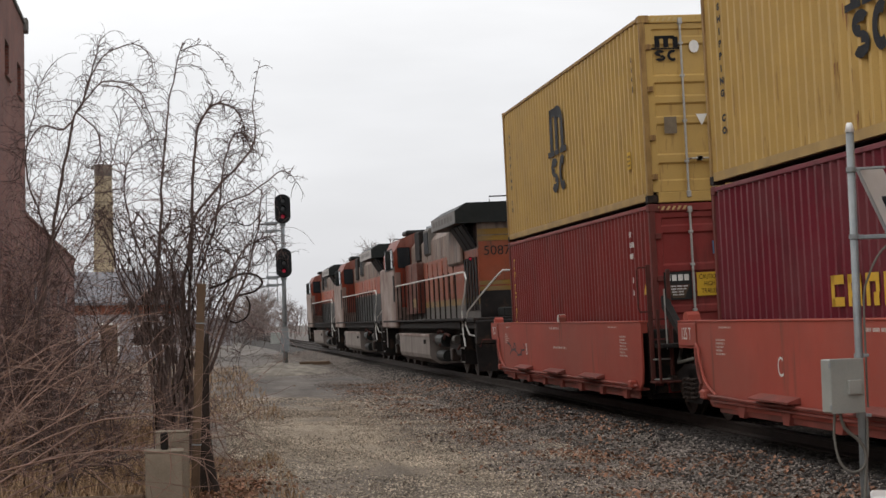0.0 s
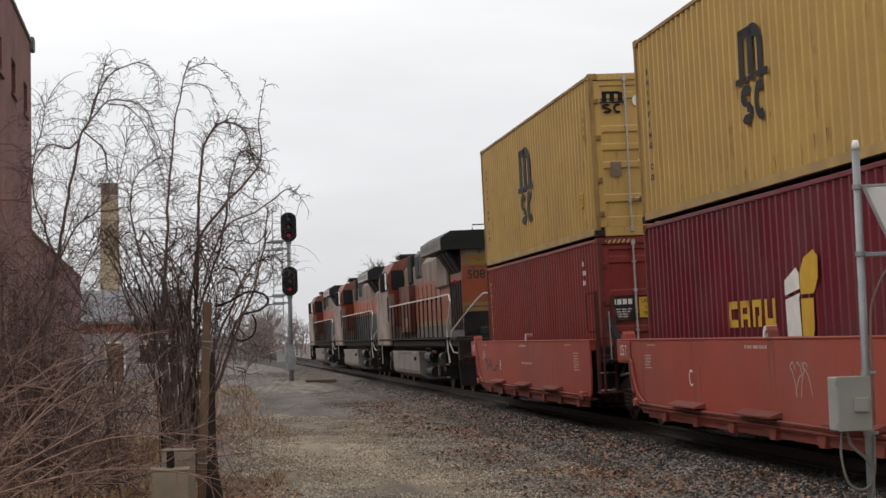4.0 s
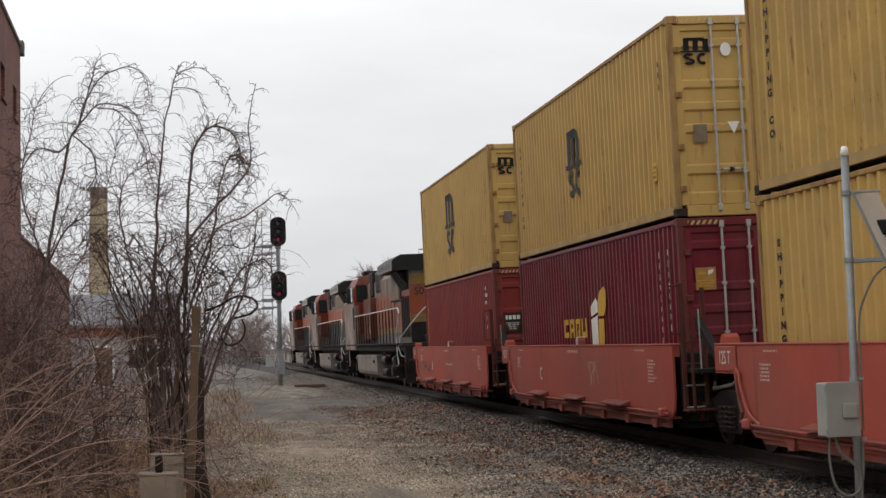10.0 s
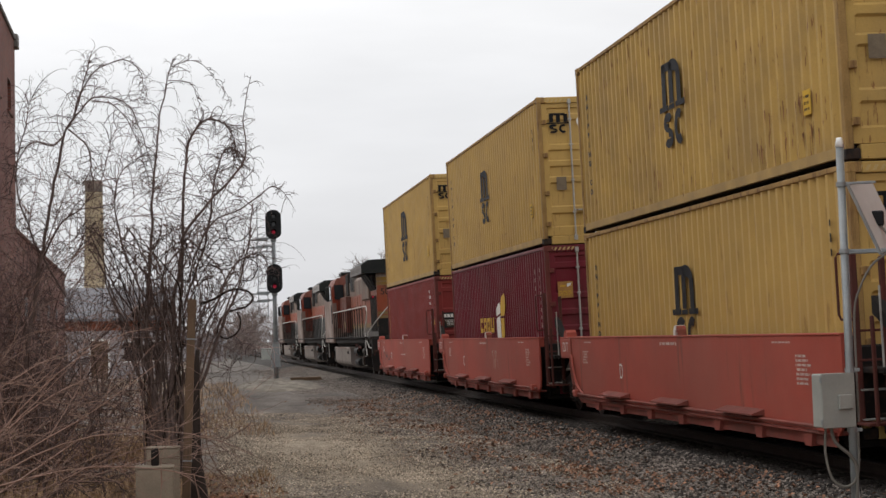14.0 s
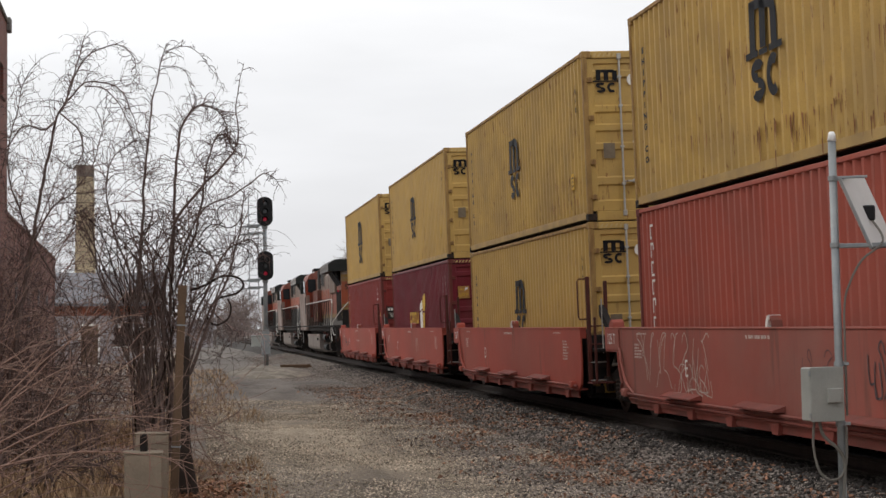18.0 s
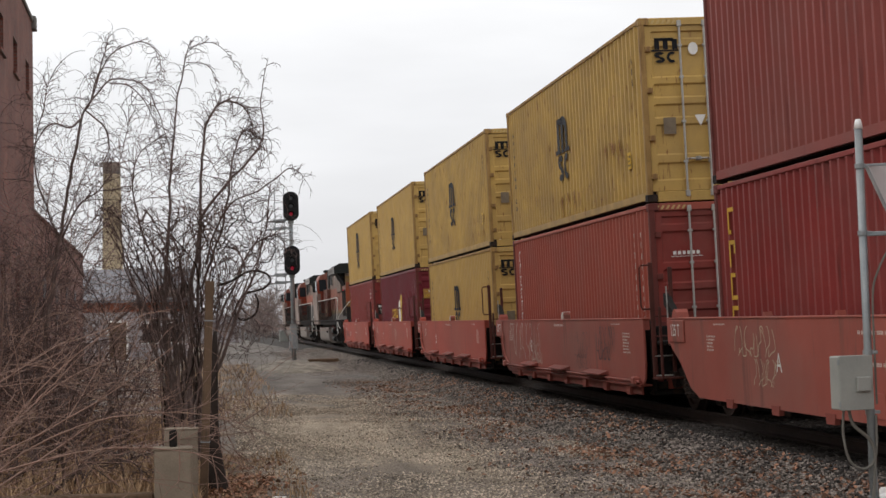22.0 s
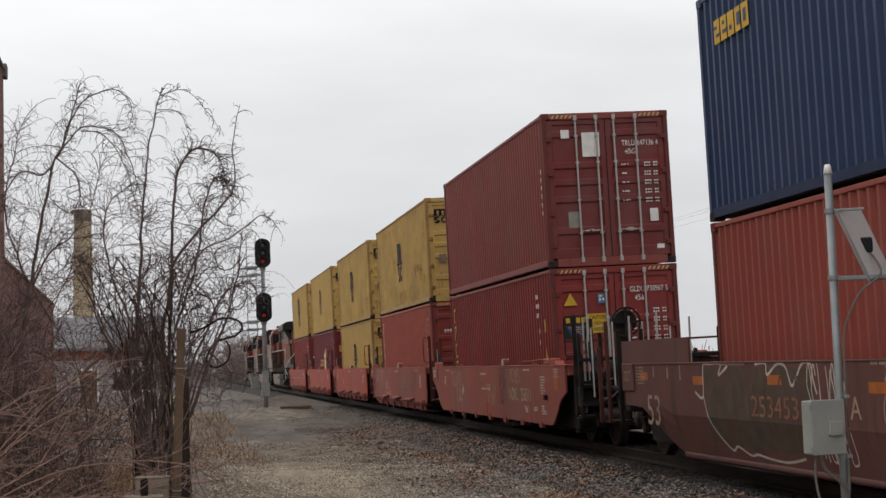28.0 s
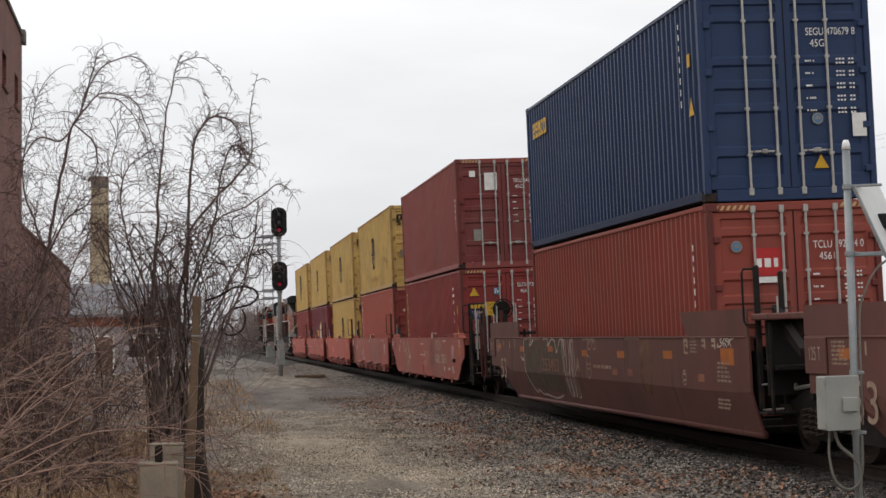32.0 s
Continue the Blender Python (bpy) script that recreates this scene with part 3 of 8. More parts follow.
def on_path(rng, n):
    y = 13 + 30 * rng.random(n) ** 1.4
    x = rng.uniform(0.3, 5.2, n)
    clump = np.array([noise.noise((a * 0.8, b * 0.5, 1)) for a, b in zip(x, y)])
    keep = rng.random(n) < 0.50 + 0.9 * clump + 0.2 * np.abs(x - 2.15) - 0.15
    x, y = x[keep], y[keep]
    z = np.array([ground_height(a, b) for a, b in zip(x, y)])
    return np.stack([x, y, np.maximum(z, shoulder_z(x, y) * 1.0) + 0.003], 1)


build_ground()
build_track()
stones("ballast_stones", 60000, by_rail, (0.018, 0.042), oily_shade_stone, "ballast stones along the rails, black with oil and painted-in shade", "ballast")
stones("ballast_stones", 170000, on_shoulder, (0.011, 0.029), stone, "grey angular crushed ballast stones", "ballast")
stones("gravel_stones", 120000, on_path, (0.006, 0.020), surface("path_gravel", (0.43, 0.36, 0.28), 0.95, vary=0.38, scale=0.9, pieces=0.75), "tan and grey loose gravel on the path", "gravel")


def fallen_leaves(name, count, where, label, big=1.0):
    rng = np.random.default_rng(count)
    p = where(rng, count)
    n = len(p)
    a, s = rng.uniform(0, 6.283, n), rng.uniform(0.010, 0.026, n) * big
    u = np.stack([np.cos(a), np.sin(a), rng.normal(0, 0.35, n)], 1) * s[:, None]
    w = np.stack([-np.sin(a), np.cos(a), rng.normal(0, 0.45, n)], 1) * (s * 0.6)[:, None]
    up = np.array([0, 0, 1])
    c = p + up * (0.018 + 0.02 * rng.random((n, 1)))
    v = np.stack([c - u, c - w + up * s[:, None] * 0.35, c + u, c + w + up * s[:, None] * 0.35], 1)
    t = (np.array([(0, 1, 2), (0, 2, 3)])[None] + 4 * np.arange(n)[:, None, None]).reshape(-1, 3)
    tagged(new(name, tri_mesh(name, v.reshape(-1, 3), t, dead_leaf)), label, "leaves", kind="stuff")


def drift_by_track(rng, n):
    y = 12 + 38 * rng.random(n) ** 1.4
    x = rng.normal(5.25, 0.75, n) - 0.012 * (y - 12)
    clump = np.array([noise.noise((a * 0.9, b * 0.7, 3)) for a, b in zip(x, y)])
    keep = (rng.random(n) < 0.45 + 1.1 * clump) & (x < 6.4)
    x, y = x[keep], y[keep]
    return np.stack([x, y, shoulder_z(x, y) + 0.02], 1)


def drift_by_post(rng, n):
    y = rng.normal(19.0, 1.5, n)
    x = rng.normal(0.12, 0.36, n)
    heap = np.array([noise.noise((a * 1.7, b * 1.1, 6)) for a, b in zip(x, y)])
    keep = (x > -2.5) & (y > 15.5) & (rng.random(n) < 0.55 + 1.2 * heap)
    x, y = x[keep], y[keep]
    return np.stack([x, y, np.full(len(x), GROUND_Z) + 0.03], 1)


def under_brush(rng, n):
    y = 13 + 16 * rng.random(n)
    x = -0.2 - 4.5 * rng.random(n)
    return np.stack([x, y, np.full(n, GROUND_Z) + 0.02], 1)


fallen_leaves("fallen_leaves", 14000, drift_by_track, "brown dead leaves drifted along the ballast", 1.5)
fallen_leaves("fallen_leaves", 2600, drift_by_post, "russet dead leaves heaped round the old post", 1.5)
fallen_leaves("fallen_leaves", 4200, under_brush, "brown leaf litter under the brush", 1.6)


# ---- the train ----
TRAVEL = [25.24, 25.64, 26.05, 26.48, 26.97, 27.50, 28.05, 28.60, 29.18, 29.82, 30.47, 31.15, 31.86, 32.61, 33.38, 34.21, 35.06, 35.93, 36.84, 37.80,
          38.79, 39.82, 40.91, 42.03, 43.15, 44.29, 45.44, 46.61, 47.82, 49.09, 50.41, 51.75, 53.12, 54.53, 55.98, 57.48, 59.00, 60.54, 62.08, 63.63, 65.20,
          66.86, 68.54, 70.25, 71.98, 73.76, 75.54, 77.28, 79.00, 80.72, 82.45, 84.20, 85.94, 87.68, 89.41, 91.12, 92.80, 94.46, 96.14, 97.82, 99.50, 101.18,
          102.82, 104.39, 105.91]   # way of the first box's doors, every half second
MOVING = []      # (thing, offset along the train, height above the rails)
WHEELS = []      # (wheelset, its place in its thing's space, radius)


def rolling(ob, offset, height=0.0):
    MOVING.append((ob, offset, height))
    ob.matrix_basis = on_track(TRAVEL[0] + offset, 0, height)
    return ob


def bars(rows, m, material, parent, name="small_print"):
    """Small print that cannot be read: bars given as (x, y, width, height)."""
    s = Shape()
    cut = []
    for x, y, w, h in rows:
        if h < 0.06 and w > 4 * h:
            n = max(2, int(w / (h * 0.85)))
            cut += [(x + w * i / n, y, w / n * 0.72, h) for i in range(n) if (i * 7 + int(y * 100)) % 6]
        else:
            cut.append((x, y, w, h))
    for x, y, w, h in cut:
        s.add([m @ Vector(p) for p in ((x, y, 0), (x + w, y, 0), (x + w, y + h, 0), (x, y + h, 0))], [(0, 1, 2, 3)])
    return tagged(part(name, s, material, parent), kind="stuff")


def print_block(x, y, w, lines, pitch, rng):
    return [(x, y - pitch * i, w * rng.uniform(0.6, 1.0), pitch * 0.55) for i in range(lines)]


W2, LONG, HIGH = 1.219, 12.192, 2.896


def corrugated(length, z0, z1, depth=0.05, pitch=0.278):
    """A trapezoid-folded sheet along y, facing -x, at x = 0 with its folds going to +x."""
    s = Shape()
    n = int(length / pitch)
    step = length / n
    ys, xs = [], []
    for i in range(n):
        a = i * step
        for d, x in ((0.0, 0.0), (0.26, 0.0), (0.50, depth), (0.76, depth)):
            ys.append(a + d * step)
            xs.append(x)
    ys.append(length)
    xs.append(0.0)
    m = len(ys)
    s.add([(x, y, z0) for x, y in zip(xs, ys)] + [(x, y, z1) for x, y in zip(xs, ys)], [(i, m + i, m + i + 1, i + 1) for i in range(m - 1)])
    return s


def flipped(s):
    s.f = [face[::-1] for face in s.f]
    return s


CACHE = {}


def once(key, make):
    if key not in CACHE:
        CACHE[key] = make()
    return CACHE[key]


def side_sheet(pitch):
    return corrugated(LONG - 0.18, 0.155, HIGH - 0.07, 0.05, pitch).moved(Matrix.Translation((-W2 + 0.012, 0.09, 0)))


def far_sheet():
    s = corrugated(LONG - 0.32, 0.17, HIGH - 0.07).moved(Matrix.Diagonal((-1, 1, 1, 1)))
    return flipped(s).moved(Matrix.Translation((W2 - 0.012, 0.16, 0)))


def door_leaf():
    """One door, its hinge edge at x = 0, opening edge at x = 1.11, outside towards -y: a frame with pressed-in fields."""
    s = Shape()
    z0, z1, w = 0.17, HIGH - 0.13, 1.12
    profile = [(z0, 0.0), (z0 + 0.16, 0.0), (z0 + 0.19, 0.03)]
    for a, b in ((0.42, 0.56), (1.02, 1.14), (1.34, 1.46), (1.66, 1.78)):
        profile += [(z0 + a, 0.03), (z0 + a + 0.03, 0.0), (z0 + b, 0.0), (z0 + b + 0.03, 0.03)]
    profile += [(z1 - 0.34, 0.03), (z1 - 0.31, 0.0), (z1 - 0.22, 0.0), (z1 - 0.19, 0.03), (z1 - 0.10, 0.03), (z1 - 0.08, 0.0), (z1, 0.0)]
    xs = [0.0, 0.09, 0.12, w - 0.12, w - 0.09, w]
    n = len(xs)
    verts = []
    for z, d in profile:
        for i, x in enumerate(xs):
            verts.append((x, d if 2 <= i <= n - 3 else 0.0, z))
    faces = [(j * n + i, j * n + i + 1, (j + 1) * n + i + 1, (j + 1) * n + i) for j in range(len(profile) - 1) for i in range(n - 1)]
    s.add(verts, faces)
    s.box(0, w, 0.034, 0.06, z0, z1)
    return s


def lock_rod():
    s = Shape().tube([(0, 0, 0.10), (0, 0, HIGH - 0.06)], 0.019, 8)
    for z in (0.12, HIGH - 0.10):
        s.box(-0.035, 0.035, -0.028, 0.03, z - 0.05, z + 0.05, 0.008)
    for z in (0.62, 1.25, 1.95, 2.45):
        s.box(-0.034, 0.034, -0.02, 0.03, z - 0.02, z + 0.02, 0.005)
    return s


def lock_handle():
    s = Shape().tube([(0, 0, 0), (0.10, -0.03, 0), (0.36, -0.03, 0.0)], 0.014, 6)
    s.box(0.16, 0.24, -0.045, 0.03, -0.03, 0.035, 0.008)
    return s


def castings():
    return Shape().box(-0.081, 0.081, -0.089, 0.089, -0.059, 0.059, 0.01).box(-0.03, 0.03, -0.091, -0.085, -0.035, 0.035)


def stripe_band(x0):
    """Slanted warning stripes on the header."""
    s = Shape()
    for i in range(6):
        x = x0 + 0.085 * i
        s.add([(x, 0, 0.0), (x + 0.04, 0, 0.0), (x + 0.075, 0, 0.06), (x + 0.035, 0, 0.06)], [(0, 1, 2, 3)])
    return s


def shipping_container(paint, label, offset, height, post=None, door_paint=None, group="double-stacked containers"):
    """A forty-foot high-cube box: origin under the middle of its door sill."""
    c = rolling(thing("shipping_container", label, "container", group), offset, height)
    yellow = paint in (mustard, mustard_worn)
    post = post or (mustard_post if yellow else navy if paint is navy else red_post)
    rail = mustard_rail if yellow else navy_rail if paint is navy else paint
    key = paint.name
    door_paint = door_paint or paint
    part("side_wall", once(("side", key), lambda: side_sheet(0.265 if yellow else 0.238).mesh("side_wall", paint)), paint, c)
    part("side_wall", once(("far", key), lambda: far_sheet().mesh("side_wall", paint)), paint, c)
    part("roof", once(("roof", key), lambda: Shape().box(-W2 + 0.03, W2 - 0.03, 0.1, LONG - 0.1, HIGH - 0.06, HIGH - 0.035).mesh("roof", paint)), paint, c)
    part("floor", once("floor", lambda: Shape().box(-W2 + 0.06, W2 - 0.06, 0.1, LONG - 0.1, 0.03, 0.165).mesh("floor", grimy)), grimy, c)
    part("end_wall", once(("end", key), lambda: flipped(corrugated(2.2, 0.17, HIGH - 0.09, 0.045, 0.25).moved(Matrix.Translation((1.1, LONG - 0.02, 0)) @ Matrix.Rotation(radians(90), 4, "Z"))).mesh("end_wall", paint)), paint, c)
    bottom = once(("bottom", key), lambda: Shape().prism([(0.0, 0.042), (0.05, 0.042), (0.05, 0.055), (0.018, 0.062), (0.018, 0.158), (0.0, 0.158)], "y", 0.17, LONG - 0.17).mesh("bottom_rail", rail))
    top = once(("top", key), lambda: Shape().box(0.0, 0.06, 0.17, LONG - 0.17, HIGH - 0.075, HIGH - 0.014, 0.008).mesh("top_rail", post if yellow else paint))
    for x, flip in ((-W2, 1), (W2, -1)):
        for me, name in ((bottom, "bottom_rail"), (top, "top_rail")):
            p = part(name, me, rail if name == "bottom_rail" else post if name == "top_rail" and yellow else paint, c)
            p.matrix_basis = Matrix.Translation((x, 0, 0)) @ (Matrix.Identity(4) if flip > 0 else Matrix.Rotation(math.pi, 4, "Z") @ Matrix.Translation((0, -LONG, 0)))
    pillar = once(("pillar", post.name), lambda: Shape().box(-0.075, 0.012, -0.05, 0.05, 0.11, HIGH - 0.11, 0.010).mesh("corner_post", post))
    cast = once("cast", lambda: castings().mesh("corner_casting", grimy))
    cast2 = once(("cast", post.name), lambda: castings().mesh("corner_casting", post))
    for x in (-W2 + 0.076, W2 - 0.076):
        for y in (0.09, LONG - 0.09):
            part("corner_post", pillar, post, c).matrix_basis = pose(x, 0.053 if y < 1 else LONG - 0.053, 0, 0, 0, 0 if x < 0 else 180)
            for z in (0.06, HIGH - 0.06):
                part("corner_casting", cast if z < 1 else cast2, post, c).location = (x, y, z)
    part("door_sill", once(("sill", key), lambda: Shape().box(-1.06, 1.06, 0.0, 0.12, 0.0, 0.16, 0.01).mesh("door_sill", paint)), paint, c)
    head = part("door_header", once(("head", key), lambda: Shape().box(-1.06, 1.06, 0.005, 0.12, HIGH - 0.125, HIGH - 0.004, 0.01).mesh("door_header", paint)), paint, c)
    for x0 in (-1.12, 0.66):
        part("warning_band", once(("stripes", x0), lambda: stripe_band(x0).moved(Matrix.Translation((0, 0.002, HIGH - 0.1))).mesh("warning_band", stripe_tan)), stripe_tan, head, "black and tan warning stripes")
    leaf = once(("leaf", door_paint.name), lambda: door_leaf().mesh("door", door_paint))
    rod = once("rod", lambda: lock_rod().mesh("lock_rod", zinc_rod))
    grip = once("grip", lambda: lock_handle().mesh("handle", zinc_rod))
    gasket = once("gasket", lambda: Shape().box(-0.008, 0.008, 0.03, 0.05, 0.17, HIGH - 0.13).mesh("gasket", black_mark))
    part("gasket", gasket, black_mark, c)
    for x, side in ((-1.126, 1), (0.006, -1)):
        d = part("door", leaf, door_paint, c)
        d.location = (x, 0.035, 0)
        for i, rx in enumerate((0.55, 0.95) if side > 0 else (0.16, 0.58)):
            part("lock_rod", rod, zinc_rod, d).location = (rx, -0.03, 0)
            g = part("handle", grip, zinc_rod, d)
            g.location = (rx, -0.035, 0.66)
            if i == 1:
                g.rotation_euler = (0, 0, 0)
                g.scale = (-1, 1, 1)
    hinge = once(("hinge", post.name), lambda: Shape().box(-0.05, 0.05, -0.03, 0.02, -0.045, 0.045, 0.01).mesh("hinge", post))
    for x in (-1.1, 1.1):
        for z in (0.4, 1.0, 1.75, 2.4):
            part("hinge", hinge, post, c).location = (x, 0.01, z)
    return c


def flat(points, m, material, parent, name, label=""):
    """A flat painted shape: outlines in the plane of m."""
    s, known = Shape(), {}
    for outline in points:
        face = []
        for x, y in outline:
            key = (round(x, 4), round(y, 4))
            if key not in known:
                known[key] = len(s.v)
                s.v.append(tuple(m @ Vector((x, y, 0))))
            face.append(known[key])
        s.f.append(tuple(face))
    return part(name, s, material, parent, label)


def at_side(y, z):
    """On a box's near side, x to the reader's right."""
    return Matrix.Translation((-W2 - 0.004, y, z)) @ SIDE


def at_doors(x, z):
    return Matrix.Translation((x, 0.028, z)) @ REAR


def rect(x, y, w, h):
    return [(x, y), (x + w, y), (x + w, y + h), (x, y + h)]


def arc(cx, cy, rx, ry, a0, a1, w, n=10):
    """A bent stroke of width w, as quads."""
    out = []
    for i in range(n):
        q = []
        for k, e in ((i, 1), (i + 1, 1), (i + 1, -1), (i, -1)):
            a = radians(a0 + (a1 - a0) * k / n)
            q.append((cx + (rx + e * w / 2) * math.cos(a), cy + (ry + e * w / 2) * math.sin(a)))
        out.append(q)
    return out


def s_and_c(x, y, w, h, t):
    """The hooked lower strokes of the emblem, in a box of w by h each."""
    r = h / 4
    s_part = arc(x, y + r, w / 2 - t / 2, r - t / 4, 30, 270, t) + arc(x, y - r, w / 2 - t / 2, r - t / 4, 90, -150, t)
    c_part = arc(x + w * 1.16, y, w / 2 - t / 2, h / 2 - t / 4, 55, 305, t, 14)
    return s_part, c_part


def line_mark(c, k=1.0, y=6.48, z=1.40):
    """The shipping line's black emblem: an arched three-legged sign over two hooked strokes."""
    t = 0.20 * k
    shapes = [[(a * k, 0.08 * k), (a * k + t, 0.08 * k), (a * k + t + 0.02 * k, 0.66 * k), (a * k + 0.02 * k, 0.66 * k)] for a in (-0.46, -0.10)]
    shapes += [rect(0.28 * k, 0.08 * k, t, 0.40 * k), rect(-0.44 * k, 0.56 * k, 0.46 * k, 0.12 * k)]
    shapes += arc(0.10 * k, 0.46 * k, 0.28 * k, 0.15 * k, 0, 120, 0.17 * k, 8)
    shapes += [rect(-0.62 * k, 0.0, 0.44 * k, 0.08 * k), rect(-0.14 * k, 0.0, 0.28 * k, 0.07 * k), rect(0.20 * k, 0.0, 0.44 * k, 0.08 * k)]
    for hook in s_and_c(-0.22 * k, -0.28 * k, 0.46 * k, 0.44 * k, 0.13 * k):
        flat(hook, at_side(y, z), black_mark, c, "emblem_hook")
    crest = flat(shapes[:4] + shapes[4:-3], at_side(y, z), black_mark, c, "emblem", "black shipping line emblem")
    for foot in shapes[-3:]:
        flat([foot], at_side(y, z), black_mark, crest, "emblem_foot")
    return crest


def rear_mark(c, x=-0.81, z=2.37, k=0.48):
    t = 0.17 * k
    shapes = [rect(a * k, 0.05 * k, t, 0.34 * k) for a in (-0.36, -0.07, 0.24)] + [rect(-0.36 * k, 0.33 * k, 0.66 * k, 0.10 * k)] + arc(0.16 * k, 0.32 * k, 0.16 * k, 0.05 * k, 0, 90, 0.10 * k, 5)
    shapes += [rect(-0.48 * k, -0.01 * k, 0.98 * k, 0.05 * k)]
    for hook in s_and_c(-0.20 * k, -0.21 * k, 0.36 * k, 0.32 * k, 0.095 * k):
        flat(hook, at_doors(x, z), black_mark, c, "emblem_hook")
    return flat(shapes, at_doors(x, z), black_mark, c, "emblem", "small black shipping line emblem on the door")


def glyphs(c, y, lines, material):
    """Short rows of worn small letters on a box's side: (offset, height, how many)."""
    rows = [(dx + 0.075 * k, z, 0.05, 0.085) for dx, z, n in lines for k in range(n)]
    return bars(rows, at_side(y, 0), material, c, "box_code")


def column_print(c, y, z_top, z_low, material, rng, w=0.09):
    """Letters one above the other down the side, too small to read."""
    rows, z = [], z_top
    while z > z_low:
        h = rng.uniform(0.09, 0.13)
        rows.append((0, z - h, w * rng.uniform(0.6, 1.0), h * 0.8))
        z -= h + 0.05
    return bars(rows, at_side(y, 0), material, c, "column_print")


def tall_letters(c, y, z_top, z_low, material, k=1.0):
    """Large worn letters one above the other, too worn to read: open hooks and bars."""
    z, i = z_top, 0
    while z > z_low:
        h, w, t = 0.22 * k, 0.16 * k, 0.035 * k
        if i % 3 == 1:
            shapes = [rect(0, z - h, t, h), rect(0, z - t, w, t), rect(w - t, z - h * 0.5, t, h * 0.5)]
        elif i % 3 == 2:
            shapes = [rect(0, z - h, w, t), rect(0, z - h, t, h), rect(0, z - t, w * 0.8, t)]
        else:
            shapes = [rect(0, z - h, t, h), rect(0, z - t, w, t), rect(0, z - h, w * 0.5, t)]
        flat(shapes, at_side(y, 0), material, c, "worn_letter")
        z -= h + 0.05 * k
        i += 1


rng = random.Random(4)


def line_box(offset, height, label, paint=None, column=True, white_oval=True, mark=1.0, mark_y=6.48):
    c = shipping_container(paint or mustard, label, offset, height)
    line_mark(c, mark, mark_y)
    rear_mark(c)
    if column:
        for k, ch in enumerate("SHIPPING CO"):
            if ch != " ":
                letters(ch, 0.085, at_side(11.42, 2.28 - 0.162 * k), black_mark, c, "letter", squeeze=1.8, bold=0.008)
    column_print(c, 0.62, 2.35, 1.9, black_mark, rng, 0.06)
    flat([rect(-0.12, -0.14, 0.24, 0.28)], at_side(1.05, 0.75), yellow_mark, c, "notice", "yellow notice plate")
    bars([(-0.08, 0.05, 0.16, 0.03), (-0.08, -0.02, 0.14, 0.03), (-0.08, -0.09, 0.16, 0.03)], at_side(1.05, 0.75) @ Matrix.Translation((0, 0, 0.003)), black_mark, c)
    flat([rect(-0.10, -0.13, 0.20, 0.26)], at_doors(-0.80, 1.19), plate_brown, c, "data_plate", "weathered brown data plate")
    flat([[(-0.09, 0.08), (0.09, 0.08), (0, -0.10)]], at_doors(-0.30, 1.27), white_mark, c, "warning_triangle")
    if white_oval:
        flat([[(0.08 * math.cos(a / 12 * 6.283), 0.10 * math.sin(a / 12 * 6.283)) for a in range(12)]], at_doors(-0.36, 2.40), white_mark, c, "round_label")
    rows = []
    for i in range(6):
        rows += print_block(0.45, 2.5 - 0.32 * i, 0.35, 2, 0.09, rng)
    bars(rows, at_doors(0, 0), black_mark, c)
    return c


def rust_streaks(c, patches, seed):
    """Rust scabs with drips below them: patches of (y, z, width, count)."""
    r = random.Random(seed)
    shapes = []
    for y, z, w, n in patches:
        for _ in range(n):
            a, t = r.uniform(-w / 2, w / 2), z + r.gauss(0, 0.05)
            q, h = r.uniform(0.006, 0.022), r.uniform(0.04, 0.28)
            shapes.append([(a - q, t), (a - q * 0.3, t + 0.02), (a + q, t + 0.005), (a + q * 0.9, t - h * 0.4), (a + q * 0.2, t - h), (a - q * 0.3, t - h * 0.9), (a - q * 0.8, t - h * 0.3)])
            shapes[-1] = [(-y + b, d) for b, d in shapes[-1]]
    tagged(part("rust_streak", flat_shape(shapes, Matrix.Translation((-W2 - 0.003, 0, 0)) @ SIDE), rust_scab, c, "brown rust scabs and drips"), kind="stuff")


def flat_shape(shapes, m):
    s = Shape()
    for outline in shapes:
        n = len(s.v)
        s.v += [tuple(m @ Vector((x, y, 0))) for x, y in outline]
        s.f.append(tuple(range(n, n + len(outline))))
    return s


LOW, UP = 0.315, 3.228
STEP2, STEP3, STEP4, STEP5, STEP6 = -15.39, -31.00, -46.23, -61.87, -83.86

# first stack
line_box(0.0, UP, "mustard yellow corrugated container with a black shipping line emblem", mark=1.33)
c = shipping_container(maroon, "maroon red corrugated container with yellow letters down its edge", 0.0, LOW)
tall_letters(c, 11.65, 2.5, 1.05, yellow_mark)
glyphs(c, 1.3, ((0, 2.45, 2), (0, 2.28, 4), (0, 2.10, 3), (0.1, 1.72, 1), (0.1, 1.52, 1)), white_mark)
flat([[(-0.09, -0.08), (0.09, -0.08), (0, 0.09)]], at_side(0.45, 1.6), yellow_mark, c, "warning_triangle")


def trailer_plate(c, x, z):
    sign = flat([rect(-0.20, -0.18, 0.40, 0.36)], at_doors(x, z) @ Matrix.Translation((0, 0, 0.004)), yellow_mark, c, "caution_sign", "yellow caution sign")
    for i, w in enumerate(("CAUTION", "HIGH", "TRAILER")):
        letters(w, 0.072, at_doors(x, z + 0.11 - 0.11 * i) @ Matrix.Translation((0, 0, 0.008)), black_mark, sign, "lettering", squeeze=0.72)


